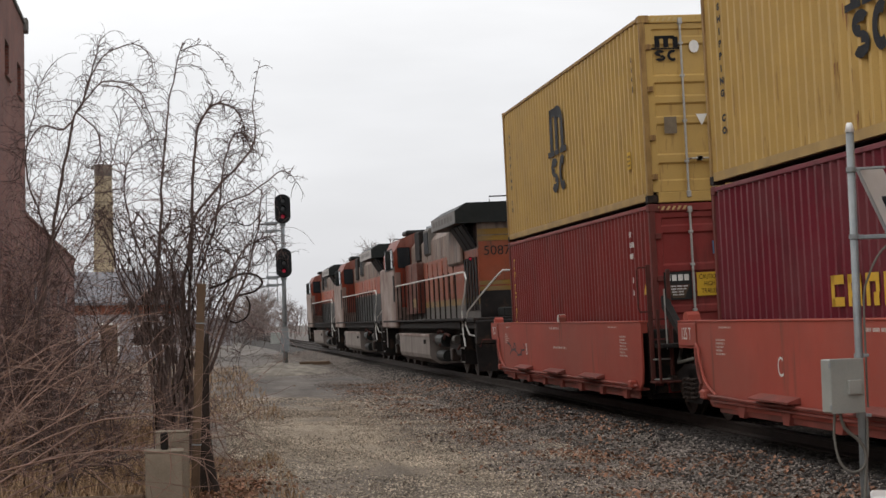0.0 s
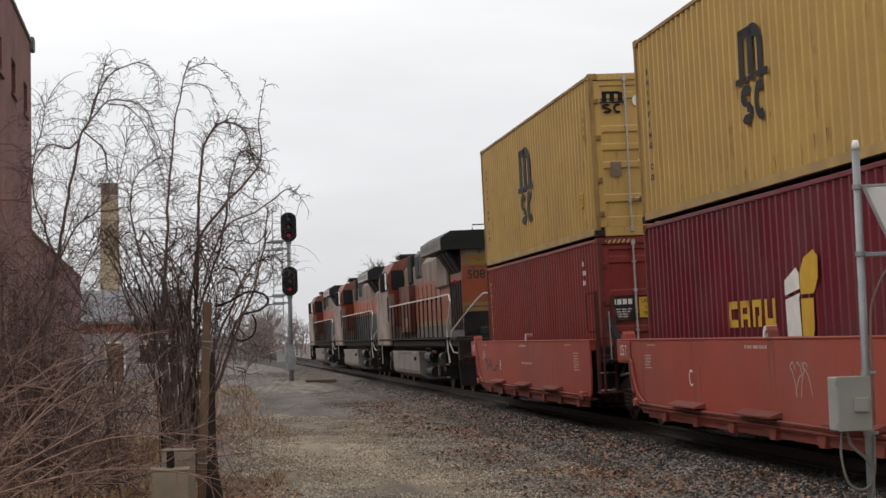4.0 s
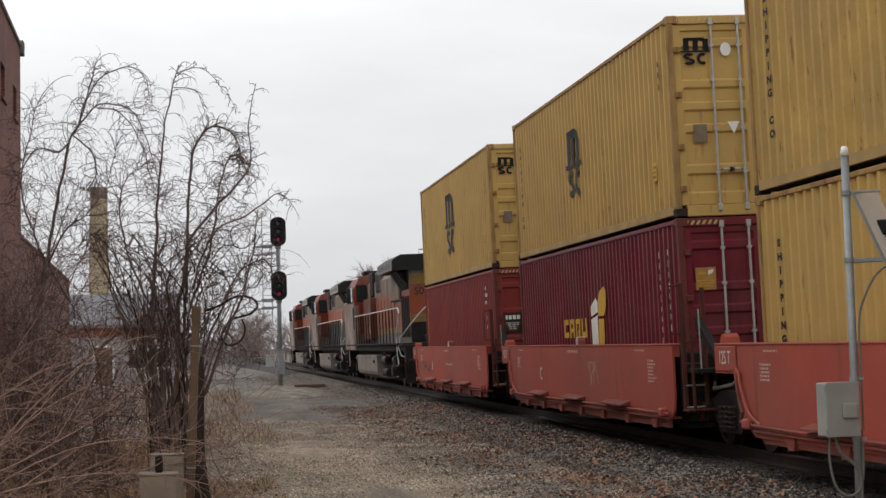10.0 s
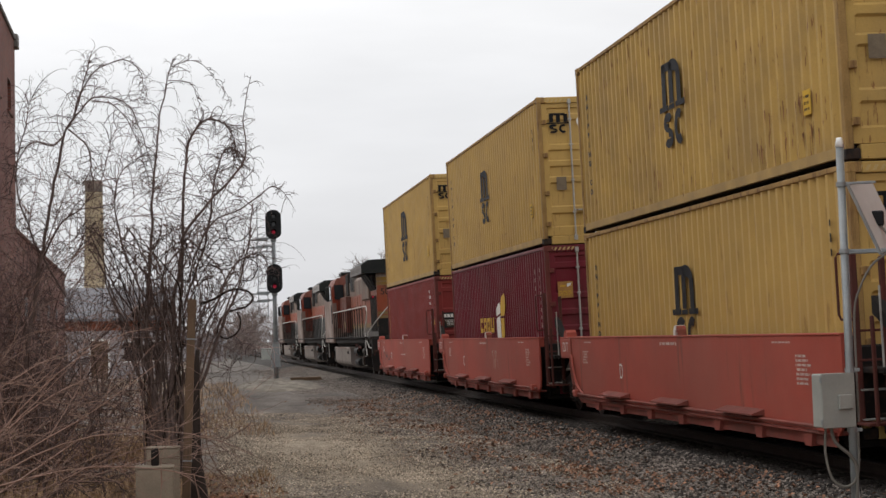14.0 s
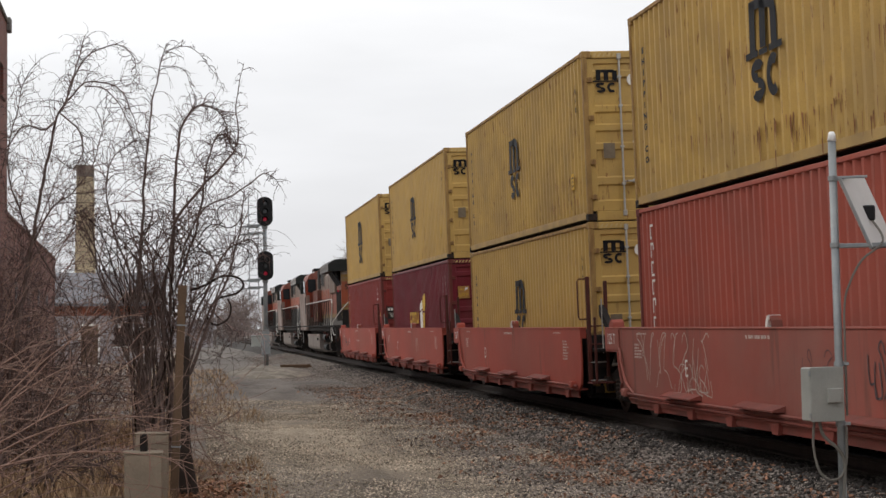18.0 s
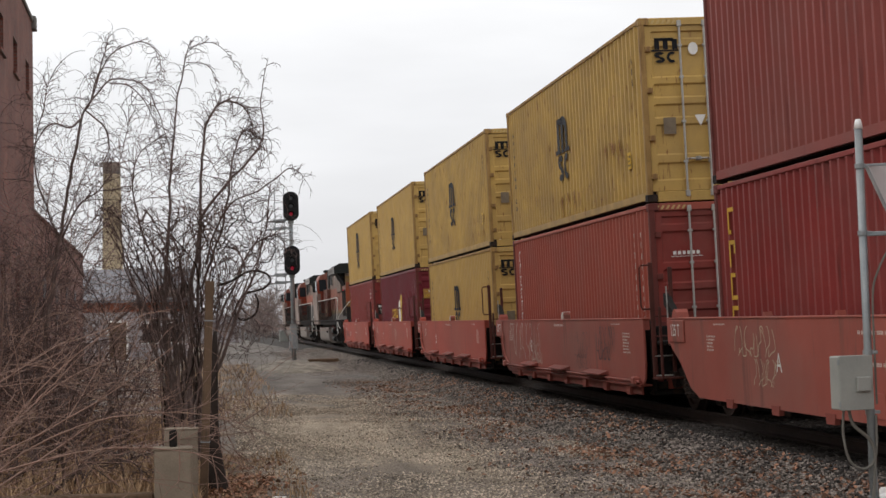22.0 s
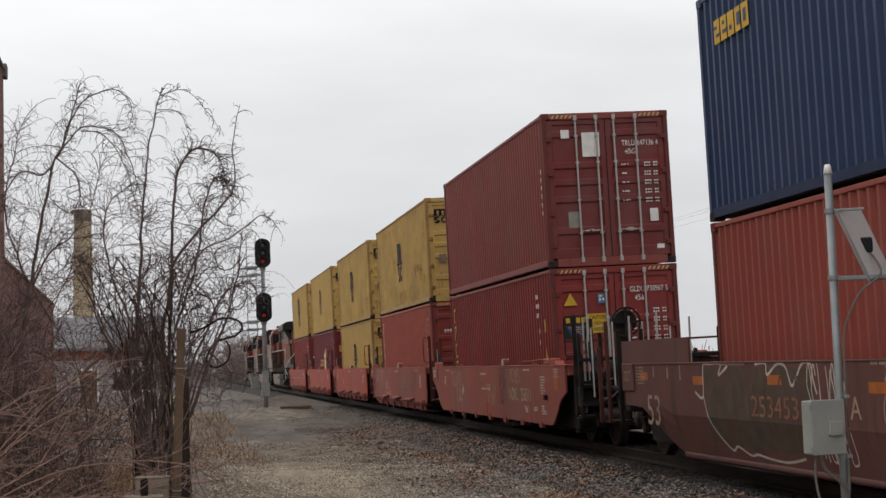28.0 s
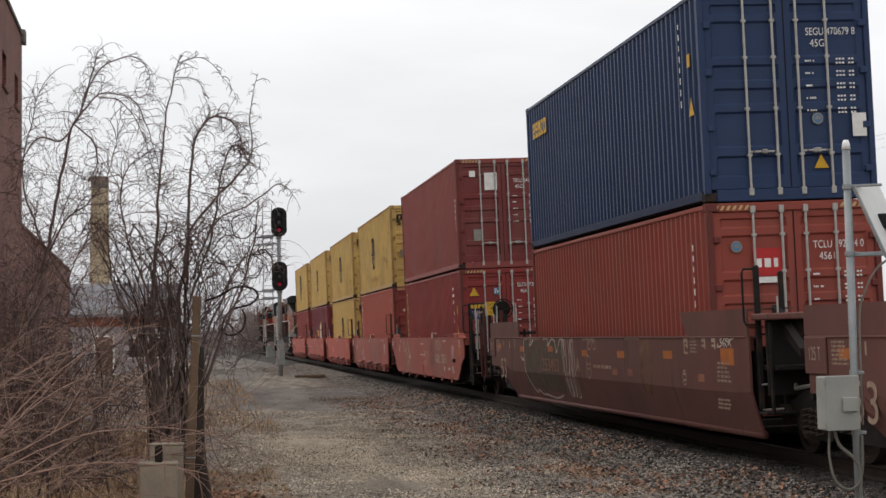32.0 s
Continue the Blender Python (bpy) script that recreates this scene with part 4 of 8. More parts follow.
def owner_plate(c, x, z, word, field):
    """The owner's dark plate: a row of block shapes over a tapering field with small print."""
    m = at_doors(x, z) @ Matrix.Translation((0, 0, 0.004)) @ Matrix.Diagonal((0.76, 0.86, 1, 1))
    plate = flat([rect(-0.29, -0.24, 0.58, 0.50)], m, loco_dark, c, "owner_plate", "dark owner's plate")
    up = Matrix.Translation((0, 0, 0.004))
    for k in range(4):
        flat([rect(-0.25 + 0.128 * k, 0.10, 0.098, 0.11)], m @ up, word, plate, "plate_emblem")
    flat([[(-0.25, 0.03), (0.25, 0.03), (0.12, -0.21), (-0.12, -0.21)]], m @ up, field, plate, "plate_field")
    bars([(-0.20, -0.01, 0.40, 0.025), (-0.17, -0.06, 0.34, 0.025), (-0.13, -0.11, 0.26, 0.025), (-0.11, -0.16, 0.22, 0.025)], m @ up @ up, word, plate)


owner_plate(c, -0.82, 1.62, white_mark, spray_green)
trailer_plate(c, -0.32, 1.64)
flat([rect(-0.08, -0.10, 0.16, 0.20)], at_doors(-0.16, 2.2), blue_mark, c, "blue_label")

# second stack
c = line_box(STEP2, UP, "mustard yellow corrugated container with faded black emblem and rust specks")
rust_streaks(c, [(6.2, 0.35, 1.5, 5), (4.4, 0.5, 1.0, 4), (8.0, 0.9, 5, 5), (6.6, 1.5, 1.2, 2)], 43)
c = shipping_container(crimson, "crimson corrugated container with a yellow emblem low on its side", STEP2, LOW)
pic = at_side(6.2, 0)
word = [rect(-1.75, 1.24, 0.10, 0.34), rect(-1.75, 1.48, 0.38, 0.10), rect(-1.75, 1.24, 0.38, 0.10), rect(-1.26, 1.24, 0.10, 0.34), rect(-0.98, 1.24, 0.10, 0.34), rect(-1.26, 1.49, 0.38, 0.09), rect(-1.16, 1.34, 0.18, 0.07), rect(-0.76, 1.24, 0.10, 0.34), rect(-0.66, 1.49, 0.26, 0.09), rect(-0.5, 1.38, 0.10, 0.12), rect(-0.56, 1.24, 0.14, 0.14), rect(-0.28, 1.24, 0.10, 0.34), rect(0.02, 1.24, 0.10, 0.34), rect(-0.18, 1.24, 0.22, 0.10)]
flat(word, pic, yellow_mark, c, "emblem", "yellow block emblem")
flat([[(0.52, 1.00), (1.02, 1.00), (0.98, 1.55), (1.02, 1.62), (0.50, 1.55)], [(0.50, 1.60), (1.02, 1.67), (1.02, 1.84), (0.92, 1.92), (0.50, 1.78)]], pic, white_mark, c, "emblem", "white half of the emblem")
flat([[(1.04, 1.00), (1.34, 1.00), (1.44, 1.20), (1.46, 1.55), (1.04, 1.55)], [(1.04, 1.60), (1.48, 1.60), (1.64, 1.78), (1.66, 2.02), (1.52, 2.10), (1.20, 2.02), (1.04, 1.85)]], pic, yellow_mark, c, "emblem", "yellow half of the emblem")
column_print(c, 1.1, 2.5, 0.6, spray_pale, rng, 0.045)
column_print(c, 0.62, 2.5, 1.3, spray_pale, rng, 0.045)
flat([rect(-0.15, -0.16, 0.30, 0.32)], at_doors(-0.84, 2.02), label_tan, c, "owner_label", "brown and yellow owner's label")
bars([(-0.13, 0.06, 0.14, 0.03), (-0.13, -0.04, 0.25, 0.018), (-0.13, -0.075, 0.25, 0.018), (-0.13, -0.11, 0.22, 0.018)], at_doors(-0.84, 2.02) @ Matrix.Translation((0, 0, 0.003)), yellow_mark, c)
flat([[(0.03, 0.05), (0.10, 0.08), (0.12, 0.13), (0.04, 0.12)]], at_doors(-0.84, 2.02) @ Matrix.Translation((0, 0, 0.003)), white_mark, c, "label_emblem")
flat([[(-0.13, 0.1), (0.13, 0.1), (0, -0.13)]], at_doors(-0.2, 0.95), yellow_mark, c, "warning_triangle")

# third stack
c = line_box(STEP3, UP, "mustard yellow corrugated container with dented and rust-streaked side", mustard_worn, mark_y=6.32)
rust_streaks(c, [(1.6, 0.80, 1.8, 26), (1.8, 0.42, 2.6, 18), (5.5, 0.35, 4, 8), (8.5, 1.5, 6, 4)], 41)
line_box(STEP3, LOW, "mustard yellow corrugated container riding in a well car", mark_y=6.25)

# fourth stack
c = line_box(STEP4, UP, "mustard yellow corrugated container with broad rust scabs", mustard_worn, mark_y=6.22)
rust_streaks(c, [(2.3, 1.12, 1.4, 34), (1.4, 0.95, 0.9, 14), (5.2, 0.55, 3.0, 30), (4.0, 0.30, 5.0, 22), (9.0, 0.75, 3.5, 9), (8.2, 1.6, 4, 5), (2.0, 1.9, 3, 5)], 42)
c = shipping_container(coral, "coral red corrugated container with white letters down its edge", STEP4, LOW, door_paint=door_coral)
tall_letters(c, 11.45, 2.62, 1.05, white_mark)
column_print(c, 1.05, 2.5, 0.5, spray_pale, rng, 0.045)
column_print(c, 0.62, 2.5, 0.8, spray_pale, rng, 0.045)
bars([(-0.86 + 0.075 * k, 2.08, 0.05, 0.055) for k in range(6)] + [(-0.90, 2.045, 0.52, 0.012)], at_doors(0, 0), white_mark, c)
flat([rect(-0.05, -0.06, 0.10, 0.12)], at_doors(0.0, 2.1), blue_mark, c, "blue_label")


def round_sticker(c, x, z):
    ring = [(0.08 * math.cos(a / 16 * 6.283), 0.08 * math.sin(a / 16 * 6.283)) for a in range(16)]
    r = flat([ring], at_doors(x, z), grey_mark, c, "round_label", "round blue and white approval label")
    flat([[(a * 0.78, b * 0.78) for a, b in ring]], at_doors(x, z) @ Matrix.Translation((0, 0, 0.003)), blue_mark, r, "label_field")
    flat([rect(-0.04, -0.012, 0.08, 0.024), rect(-0.025, 0.02, 0.05, 0.016)], at_doors(x, z) @ Matrix.Translation((0, 0, 0.006)), grey_mark, r, "label_print")


def door_data(c, top, code, material=None, x=0.36, up=0.0):
    """The box's number, type code and weight table on its right door."""
    material = material or white_mark
    letters(top, 0.105, at_doors(x + 0.30, 2.29 + up), material, c, "box_number", squeeze=0.76)
    letters(code, 0.105, at_doors(x + 0.14, 2.13 + up), material, c, "type_code", squeeze=0.85)
    rows = []
    for i in range(5):
        rows += [(x - 0.08, 1.88 + up - 0.17 * i, 0.15 * rng.uniform(0.6, 1), 0.025)] + [(x + 0.36 + 0.045 * j, 1.90 + up - 0.17 * i - 0.055 * q, 0.03, 0.025) for j in range(6) if j != 3 for q in (0, 1)]
    bars(rows, at_doors(0, 0), material, c)


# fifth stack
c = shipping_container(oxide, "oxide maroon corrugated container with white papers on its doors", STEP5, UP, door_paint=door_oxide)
door_data(c, "TRLU 647136 4", "45G1")
flat([rect(-0.16, -0.24, 0.34, 0.46)], at_doors(-0.30, 2.3), white_mark, c, "paper", "white paper in a door frame")
flat([rect(-0.08, -0.08, 0.16, 0.16)], at_doors(-0.78, 2.5), white_mark, c, "paper")
flat([rect(-0.12, -0.15, 0.24, 0.30)], at_doors(-0.68, 0.88), grey_mark, c, "data_plate", "grey data plate")
flat([rect(-0.08, -0.12, 0.16, 0.24)], at_doors(0.86, 0.92), white_mark, c, "paper")
flat([rect(-0.07, -0.04, 0.14, 0.08)], at_doors(0.95, 0.32), white_mark, c, "paper")
column_print(c, 0.35, 1.9, 1.1, white_mark, rng, 0.07)
c = shipping_container(maroon, "maroon red corrugated container with yellow letters and caution labels", STEP5, LOW)
door_data(c, "GLDU 738967 5", "4561", up=0.15)
flat([[(-0.13, -0.10), (0.13, -0.10), (0, 0.13)]], at_doors(-0.86, 2.29), yellow_mark, c, "warning_triangle", "yellow warning triangle")
flat([rect(-0.075, -0.09, 0.15, 0.18)], at_doors(-0.26, 2.30), blue_mark, c, "blue_label")
bars([(-0.05, 0.03, 0.06, 0.03), (0.01, -0.04, 0.04, 0.05), (-0.05, -0.05, 0.03, 0.06)], at_doors(-0.26, 2.30) @ Matrix.Translation((0, 0, 0.003)), white_mark, c)
owner_plate(c, -0.78, 1.78, yellow_mark, plate_blue)
trailer_plate(c, -0.36, 1.84)
tall_letters(c, 11.62, 2.55, 1.05, yellow_mark, 1.6)
glyphs(c, 1.45, ((0, 2.38, 3), (0, 2.20, 4), (0, 2.02, 3), (0.2, 1.72, 1), (0.2, 1.50, 1)), white_mark)
flat([[(-0.10, -0.14), (0.10, -0.14), (0, 0.16)]], at_side(0.70, 1.30), yellow_mark, c, "warning_triangle")
flat([rect(-0.05, -0.12, 0.10, 0.24)], at_side(0.72, 1.85), yellow_mark, c, "notice")

# sixth stack, on the brown car
c = shipping_container(navy, "navy blue corrugated container with an orange emblem at its top corner", STEP6, UP)
door_data(c, "SEGU 470679 8", "45G1")
em = at_side(10.9, 2.35)
flat([rect(-0.62, -0.16, 0.22, 0.30), rect(-0.36, -0.16, 0.24, 0.30), rect(-0.08, -0.16, 0.24, 0.30), rect(0.20, -0.16, 0.20, 0.30), rect(0.44, -0.16, 0.26, 0.30)], em, yellow_mark, c, "emblem", "orange block emblem")
flat([rect(-0.54, -0.08, 0.14, 0.04), rect(-0.62, 0.02, 0.14, 0.04), rect(-0.29, -0.08, 0.17, 0.05), rect(-0.29, 0.03, 0.10, 0.05), rect(-0.02, -0.09, 0.10, 0.06), rect(0.27, -0.09, 0.13, 0.16), rect(0.51, -0.09, 0.11, 0.16)], em @ Matrix.Translation((0, 0, 0.003)), navy, c, "emblem_gaps")
column_print(c, 0.95, 2.6, 1.4, white_mark, rng, 0.05)
flat([rect(-0.07, -0.09, 0.14, 0.18)], at_side(0.5, 2.0), yellow_mark, c, "notice")
flat([[(-0.12, -0.12), (0.12, -0.12), (0, 0.14)]], at_side(0.45, 1.35), yellow_mark, c, "warning_triangle")
flat([[(-0.105, -0.08), (0.105, -0.08), (0, 0.11)]], at_doors(0.44, 0.50), yellow_mark, c, "warning_triangle", "yellow warning triangle")
flat([rect(-0.10, -0.16, 0.20, 0.32)], at_doors(1.0, 1.0) @ Matrix.Translation((0, 0, 0.03)), white_mark, c, "paper", "pale paper in a plastic sleeve")
round_sticker(c, 0.42, 1.1)
c = shipping_container(brick_red, "brick red corrugated container with a red and white owner's sign", STEP6, LOW)
door_data(c, "TCLU 592334 0", "4561", x=0.32)
flat([rect(-0.20, -0.17, 0.42, 0.38)], at_doors(-0.40, 2.06) @ Matrix.Translation((0, 0, 0.004)), red_mark, c, "owner_sign", "red owner's sign with white emblem")
flat([rect(-0.15, -0.05, 0.07, 0.12), rect(-0.04, -0.05, 0.09, 0.12), rect(0.09, -0.05, 0.06, 0.12), rect(-0.2, -0.26, 0.42, 0.08)], at_doors(-0.40, 2.06) @ Matrix.Translation((0, 0, 0.008)), white_mark, c, "emblem")
round_sticker(c, -0.82, 2.3)
column_print(c, 0.75, 2.4, 0.9, white_mark, rng, 0.06)


# ---- trucks ----
def wheelset(parent, y, radius, gauge=0.755):
    s = Shape().tube([(-1.0, 0, 0), (1.0, 0, 0)], 0.085, 10)
    for sx in (-1, 1):
        x = sx * gauge
        s.wheel(x, 0, 0, [(-0.075 * sx, 0.10), (-0.05 * sx, radius * 0.42), (-0.02 * sx, radius * 0.8), (-0.07 * sx, radius + 0.028), (-0.04 * sx, radius + 0.025), (-0.035 * sx, radius), (0.065 * sx, radius - 0.006), (0.065 * sx, radius * 0.84), (0.03 * sx, radius * 0.8), (0.03 * sx, radius * 0.42), (0.075 * sx, 0.12), (0.075 * sx, 0.0)], 28)
        for k in range(4):
            a = k * math.pi / 2
            s.box(x + 0.03 * sx - 0.006, x + 0.03 * sx + 0.006, 0.6 * radius * math.cos(a) - 0.03, 0.6 * radius * math.cos(a) + 0.03, 0.6 * radius * math.sin(a) - 0.03, 0.6 * radius * math.sin(a) + 0.03)
    me = once(("wheelset", radius), lambda: s.mesh("wheelset", wheel_steel))
    w = part("wheelset", me, wheel_steel, parent)
    w.location = (0, y, radius)
    WHEELS.append((w, Vector((0, y, radius)), radius))
    return w


def freight_truck(parent, y, dark=None):
    """A two-axle truck: side frames with springs, bolster, bearing caps."""
    dark = dark or grimy
    for dy in (-0.89, 0.89):
        wheelset(parent, y + dy, 0.46)
    frame_me = once("sideframe", lambda: Shape().prism([(-1.15, 0.38), (-1.15, 0.62), (-0.75, 0.66), (-0.35, 0.78), (0.35, 0.78), (0.75, 0.66), (1.15, 0.62), (1.15, 0.38), (0.72, 0.42), (0.42, 0.22), (-0.42, 0.22), (-0.72, 0.42)], "x", -0.05, 0.05).mesh("side_frame", grimy))
    spring_me = once("spring", lambda: Shape().tube([(0.075 * math.cos(i * 0.9), 0.075 * math.sin(i * 0.9), i * 0.0095) for i in range(36)], 0.014, 5).mesh("spring", wheel_steel))
    cap_me = once("cap", lambda: Shape().tube([(-0.05, 0, 0), (0.05, 0, 0)], 0.11, 12).box(-0.07, 0.0, -0.14, 0.14, 0.06, 0.14, 0.01).mesh("bearing_cap", wheel_steel))
    bol_me = once("bolster", lambda: Shape().box(-1.05, 1.05, -0.2, 0.2, 0.45, 0.72, 0.02).mesh("bolster", grimy))
    for sx in (-1, 1):
        part("side_frame", frame_me, grimy, parent).location = (sx * 1.0, y, 0)
        for k in (-0.2, 0.0, 0.2):
            part("spring", spring_me, wheel_steel, parent).location = (sx * 1.06, y + k, 0.26)
        for dy in (-0.89, 0.89):
            part("bearing_cap", cap_me, wheel_steel, parent).location = (sx * 1.06, y + dy, 0.46)
    part("bolster", bol_me, grimy, parent).location = (0, y, 0)


# ---- well cars ----
def well_unit(letter, offset, length, paint, label, trucks, front="box", rear="joint", sweep=False, ledges=True):
    """One well of an articulated car. y = 0 at the rear end of its side sill."""
    c = rolling(thing("well_car", label, "railcar", "well cars of the train"), offset)
    L, out = length, 1.52
    nose = [(L - 1.45, 0.31), (L - 1.0, 0.52), (L - 0.93, 1.06), (L, 1.06), (L, 1.41)] if front == "box" else [(L - 1.9, 0.30), (L - 1.25, 0.62), (L - 1.0, 0.80), (L, 0.84), (L, 1.45)]
    tail = [(0.0, 1.41), (0.0, 0.72), (0.06, 0.50), (0.22, 0.375)] if rear == "joint" else [(0.2, 1.41), (0.2, 0.95), (0.7, 0.80), (0.9, 0.64), (1.35, 0.37), (1.5, 0.34)]
    if sweep:
        tail = [(0.0, 1.41), (-0.05, 0.9), (-0.12, 0.28), (0.4, 0.22)]
        nose = [(L - 2.6, 0.16), (L - 2.0, 0.30), (L - 1.3, 0.72), (L - 0.9, 0.80), (L - 0.1, 0.80), (L, 1.48)]
    if rear == "end":
        nose = [(L - 1.45, 0.34), (L - 1.05, 0.46), (L - 0.62, 0.78), (L - 0.14, 1.02), (L - 0.1, 1.06), (L, 1.06), (L, 1.41)]
    for sx in (-1, 1):
        x0, x1 = sorted((sx * out, sx * (out - 0.03)))
        if sweep:
            s = Shape()
            def tuck(z):
                return out - 0.15 * max(0.0, (0.74 - z) / 0.54)
            cols = [(-0.1, 0.24), (0.4, 0.20)] + [(0.4 + (L - 3.0) * i / 10, 0.18) for i in range(1, 11)] + [(L - 2.1, 0.34), (L - 1.5, 0.62), (L - 1.0, 0.80), (L - 0.1, 0.82)]
            levels = (0.0, 0.15, 0.30, 0.44, 0.62, 1.0)
            grid = [[(y, low + (1.44 - low) * v) for v in levels] for y, low in cols]
            verts = [(sx * tuck(z), y, z) for col in grid for y, z in col] + [(sx * (tuck(z) - 0.03), y, z) for col in grid for y, z in col]
            m, k = len(levels), len(cols) * len(levels)
            faces = []
            for i in range(len(cols) - 1):
                for j in range(m - 1):
                    a, b = i * m + j, (i + 1) * m + j
                    faces += [(a, b, b + 1, a + 1), (k + a, k + a + 1, k + b + 1, k + b)]
                faces += [(i * m, k + i * m, k + (i + 1) * m, (i + 1) * m)]
            e = (len(cols) - 1) * m
            for j in range(m - 1):
                faces += [(j, j + 1, k + j + 1, k + j), (e + j, k + e + j, k + e + j + 1, e + j + 1)]
            s.add(verts, faces)
        else:
            s = Shape().prism(tail + nose, "x", x0, x1)
        sill = part("side_sill", s, paint, c)
        part("top_chord", Shape().box(*sorted((sx * (out + 0.012), sx * (out - 0.16))), 0.02, L - 0.02, 1.412, 1.435, 0.006).box(*sorted((sx * (out - 0.034), sx * (out - 0.12))), 0.05, L - 0.05, 1.25, 1.41), paint, c)
        part("inner_wall", Shape().box(*sorted((sx * 1.26, sx * 1.28)), 0.3, L - 0.6, 0.30, 1.40), grimy, c)
        if rear == "end":
            tab = once(("tab", sx), lambda: Shape().prism([(0, 0.385), (0.30, 0.385), (0.27, 0.27), (0.03, 0.27)], "x", *sorted((sx * (out + 0.012), sx * (out - 0.05)))).mesh("jacking_tab", car_red_dirty))
            for y in (2.3, 4.1, 5.9, 7.7, 9.5, 11.3, 13.1):
                part("jacking_tab", tab, car_red_dirty, c).location = (0, y, 0)
            part("patch_plate", Shape().box(*sorted((sx * out, sx * (out + 0.012))), 8.1, 8.65, 0.40, 0.66, 0.004), paint, c)
            part("junction_box", Shape().box(*sorted((sx * out, sx * (out + 0.06))), 1.72, 1.86, 0.80, 0.89, 0.01), grimy, c, "black junction box")
        elif not sweep:
            part("bottom_flange", Shape().box(*sorted((sx * (out + 0.05), sx * (out - 0.16))), 0.24, L - 1.5, 0.375, 0.408, 0.006), car_red_dirty, c)
            part("lower_web", Shape().box(*sorted((sx * (out - 0.02), sx * (out - 0.05))), 0.35, L - 1.7, 0.25, 0.375), car_red_dirty, c)
            foot = once(("foot", sx), lambda: Shape().prism([(0, 0.375), (0.30, 0.375), (0.24, 0.232), (0.05, 0.232)], "x", *sorted((sx * (out + 0.03), sx * (out - 0.12)))).mesh("jacking_foot", car_red_dirty))
            y = 0.9
            while y < L - 1.6:
                part("jacking_foot", foot, car_red_dirty, c).location = (0, y, 0)
                y += 1.62
            part("train_line", Shape().tube(smooth_path([(sx * (out + 0.05), 0.15, 0.455), (sx * (out + 0.05), L * 0.5, 0.455), (sx * (out + 0.05), L - 1.55, 0.455), (sx * (out + 0.05), L - 1.15, 0.60), (sx * (out + 0.05), L - 0.98, 0.95), (sx * (out + 0.03), L - 0.93, 1.10)], 3), 0.024, 6), car_red_dirty, c)
            part("brake_pipe", Shape().tube(smooth_path([(sx * (out + 0.04), L - 1.75, 0.47), (sx * (out + 0.05), L - 1.35, 0.62), (sx * (out + 0.05), L - 1.12, 0.92), (sx * (out + 0.03), L - 1.02, 1.06), (sx * (out + 0.03), L - 0.92, 1.12)], 4), 0.020, 6), paint, c)
            if ledges:
                for y in (2.5, 5.6, 8.7):
                    part("step_plate", Shape().prism([(sx * out, 0.565), (sx * (out + 0.16), 0.515), (sx * (out + 0.16), 0.495), (sx * out, 0.495)], "y", y, y + 1.4), car_red_dirty, c)
            for y in (0.45, L - 1.35):
                part("bracket", Shape().box(*sorted((sx * out, sx * (out + 0.11))), y - 0.1, y + 0.1, 0.408, 0.53, 0.02), paint, c)
        else:
            part("bottom_roll", Shape().tube([(sx * (out - 0.17), -0.05, 0.24), (sx * (out - 0.17), L - 2.6, 0.19)], 0.05, 8), paint, c, smooth=True)
    # floor of the well
    beam = once("beam", lambda: Shape().box(-1.26, 1.26, 0, 0.25, 0.22, 0.30, 0.01).mesh("floor_beam", grimy))
    y = 0.5
    while y < L - 1.0:
        part("floor_beam", beam, grimy, c).location = (0, y, 0)
        y += 1.4
    part("end_bulkhead", Shape().box(-1.4, 1.4, 0.02, 0.14, 0.55, 1.3, 0.02), grimy, c)
    part("end_bulkhead", Shape().box(-1.4, 1.4, L - 0.5, L - 0.38, 0.75, 1.35, 0.02), grimy, c)
    # guides on the top chord
    if not sweep:
        hook = [(a * 0.48, b * 0.66) for a, b in ((0.0, 0.0), (0.09, 0.0), (0.10, 0.07), (0.17, 0.12), (0.27, 0.11), (0.33, 0.05), (0.34, 0.0), (0.43, 0.0), (0.40, 0.10), (0.30, 0.19), (0.16, 0.20), (0.04, 0.12))]
        for sx in (-1, 1):
            g = part("guide_hook", Shape().prism([(5.95 + a, 1.432 + b) for a, b in hook], "x", *sorted((sx * 1.50, sx * 1.38))), paint, c)
            part("guide_tip", Shape().prism([(5.945 + a * 0.48, 1.432 + b * 0.66) for a, b in ((0.20, 0.215), (0.33, 0.20), (0.44, 0.10), (0.455, 0.0), (0.33, 0.0), (0.30, 0.08), (0.20, 0.13))], "x", *sorted((sx * 1.512, sx * 1.37))), white_mark, g, "white painted tip")
            for y in (L - 0.24,):
                part("corner_lug", Shape().prism([(y - 0.15, 1.43), (y + 0.12, 1.43), (y + 0.10, 1.49), (y + 0.04, 1.545), (y - 0.04, 1.555), (y - 0.11, 1.51)], "x", *sorted((sx * 1.48, sx * 1.30))), paint, c)
            for y in (3.1, 9.4, 11.8) if rear == "end" else ():
                part("guide_lug", Shape().prism([(y - 0.07, 1.432), (y + 0.07, 1.432), (y + 0.02, 1.49), (y - 0.04, 1.49)], "x", *sorted((sx * 1.49, sx * 1.40))), paint, c)
    else:
        for sx in (-1, 1):
            for y0, y1 in ((0.0, 2.6), (L - 3.4, L + 0.05)):
                part("top_shield", Shape().prism([(y0, 1.44), (y1, 1.44), (y1 + 0.25 if y0 < 1 else y1, 1.74), (y0, 1.74)], "x", *sorted((sx * 1.50, sx * 1.47))).box(*sorted((sx * 1.50, sx * 0.9)), y0, y1 + (0.25 if y0 < 1 else 0), 1.74, 1.765), paint, c)
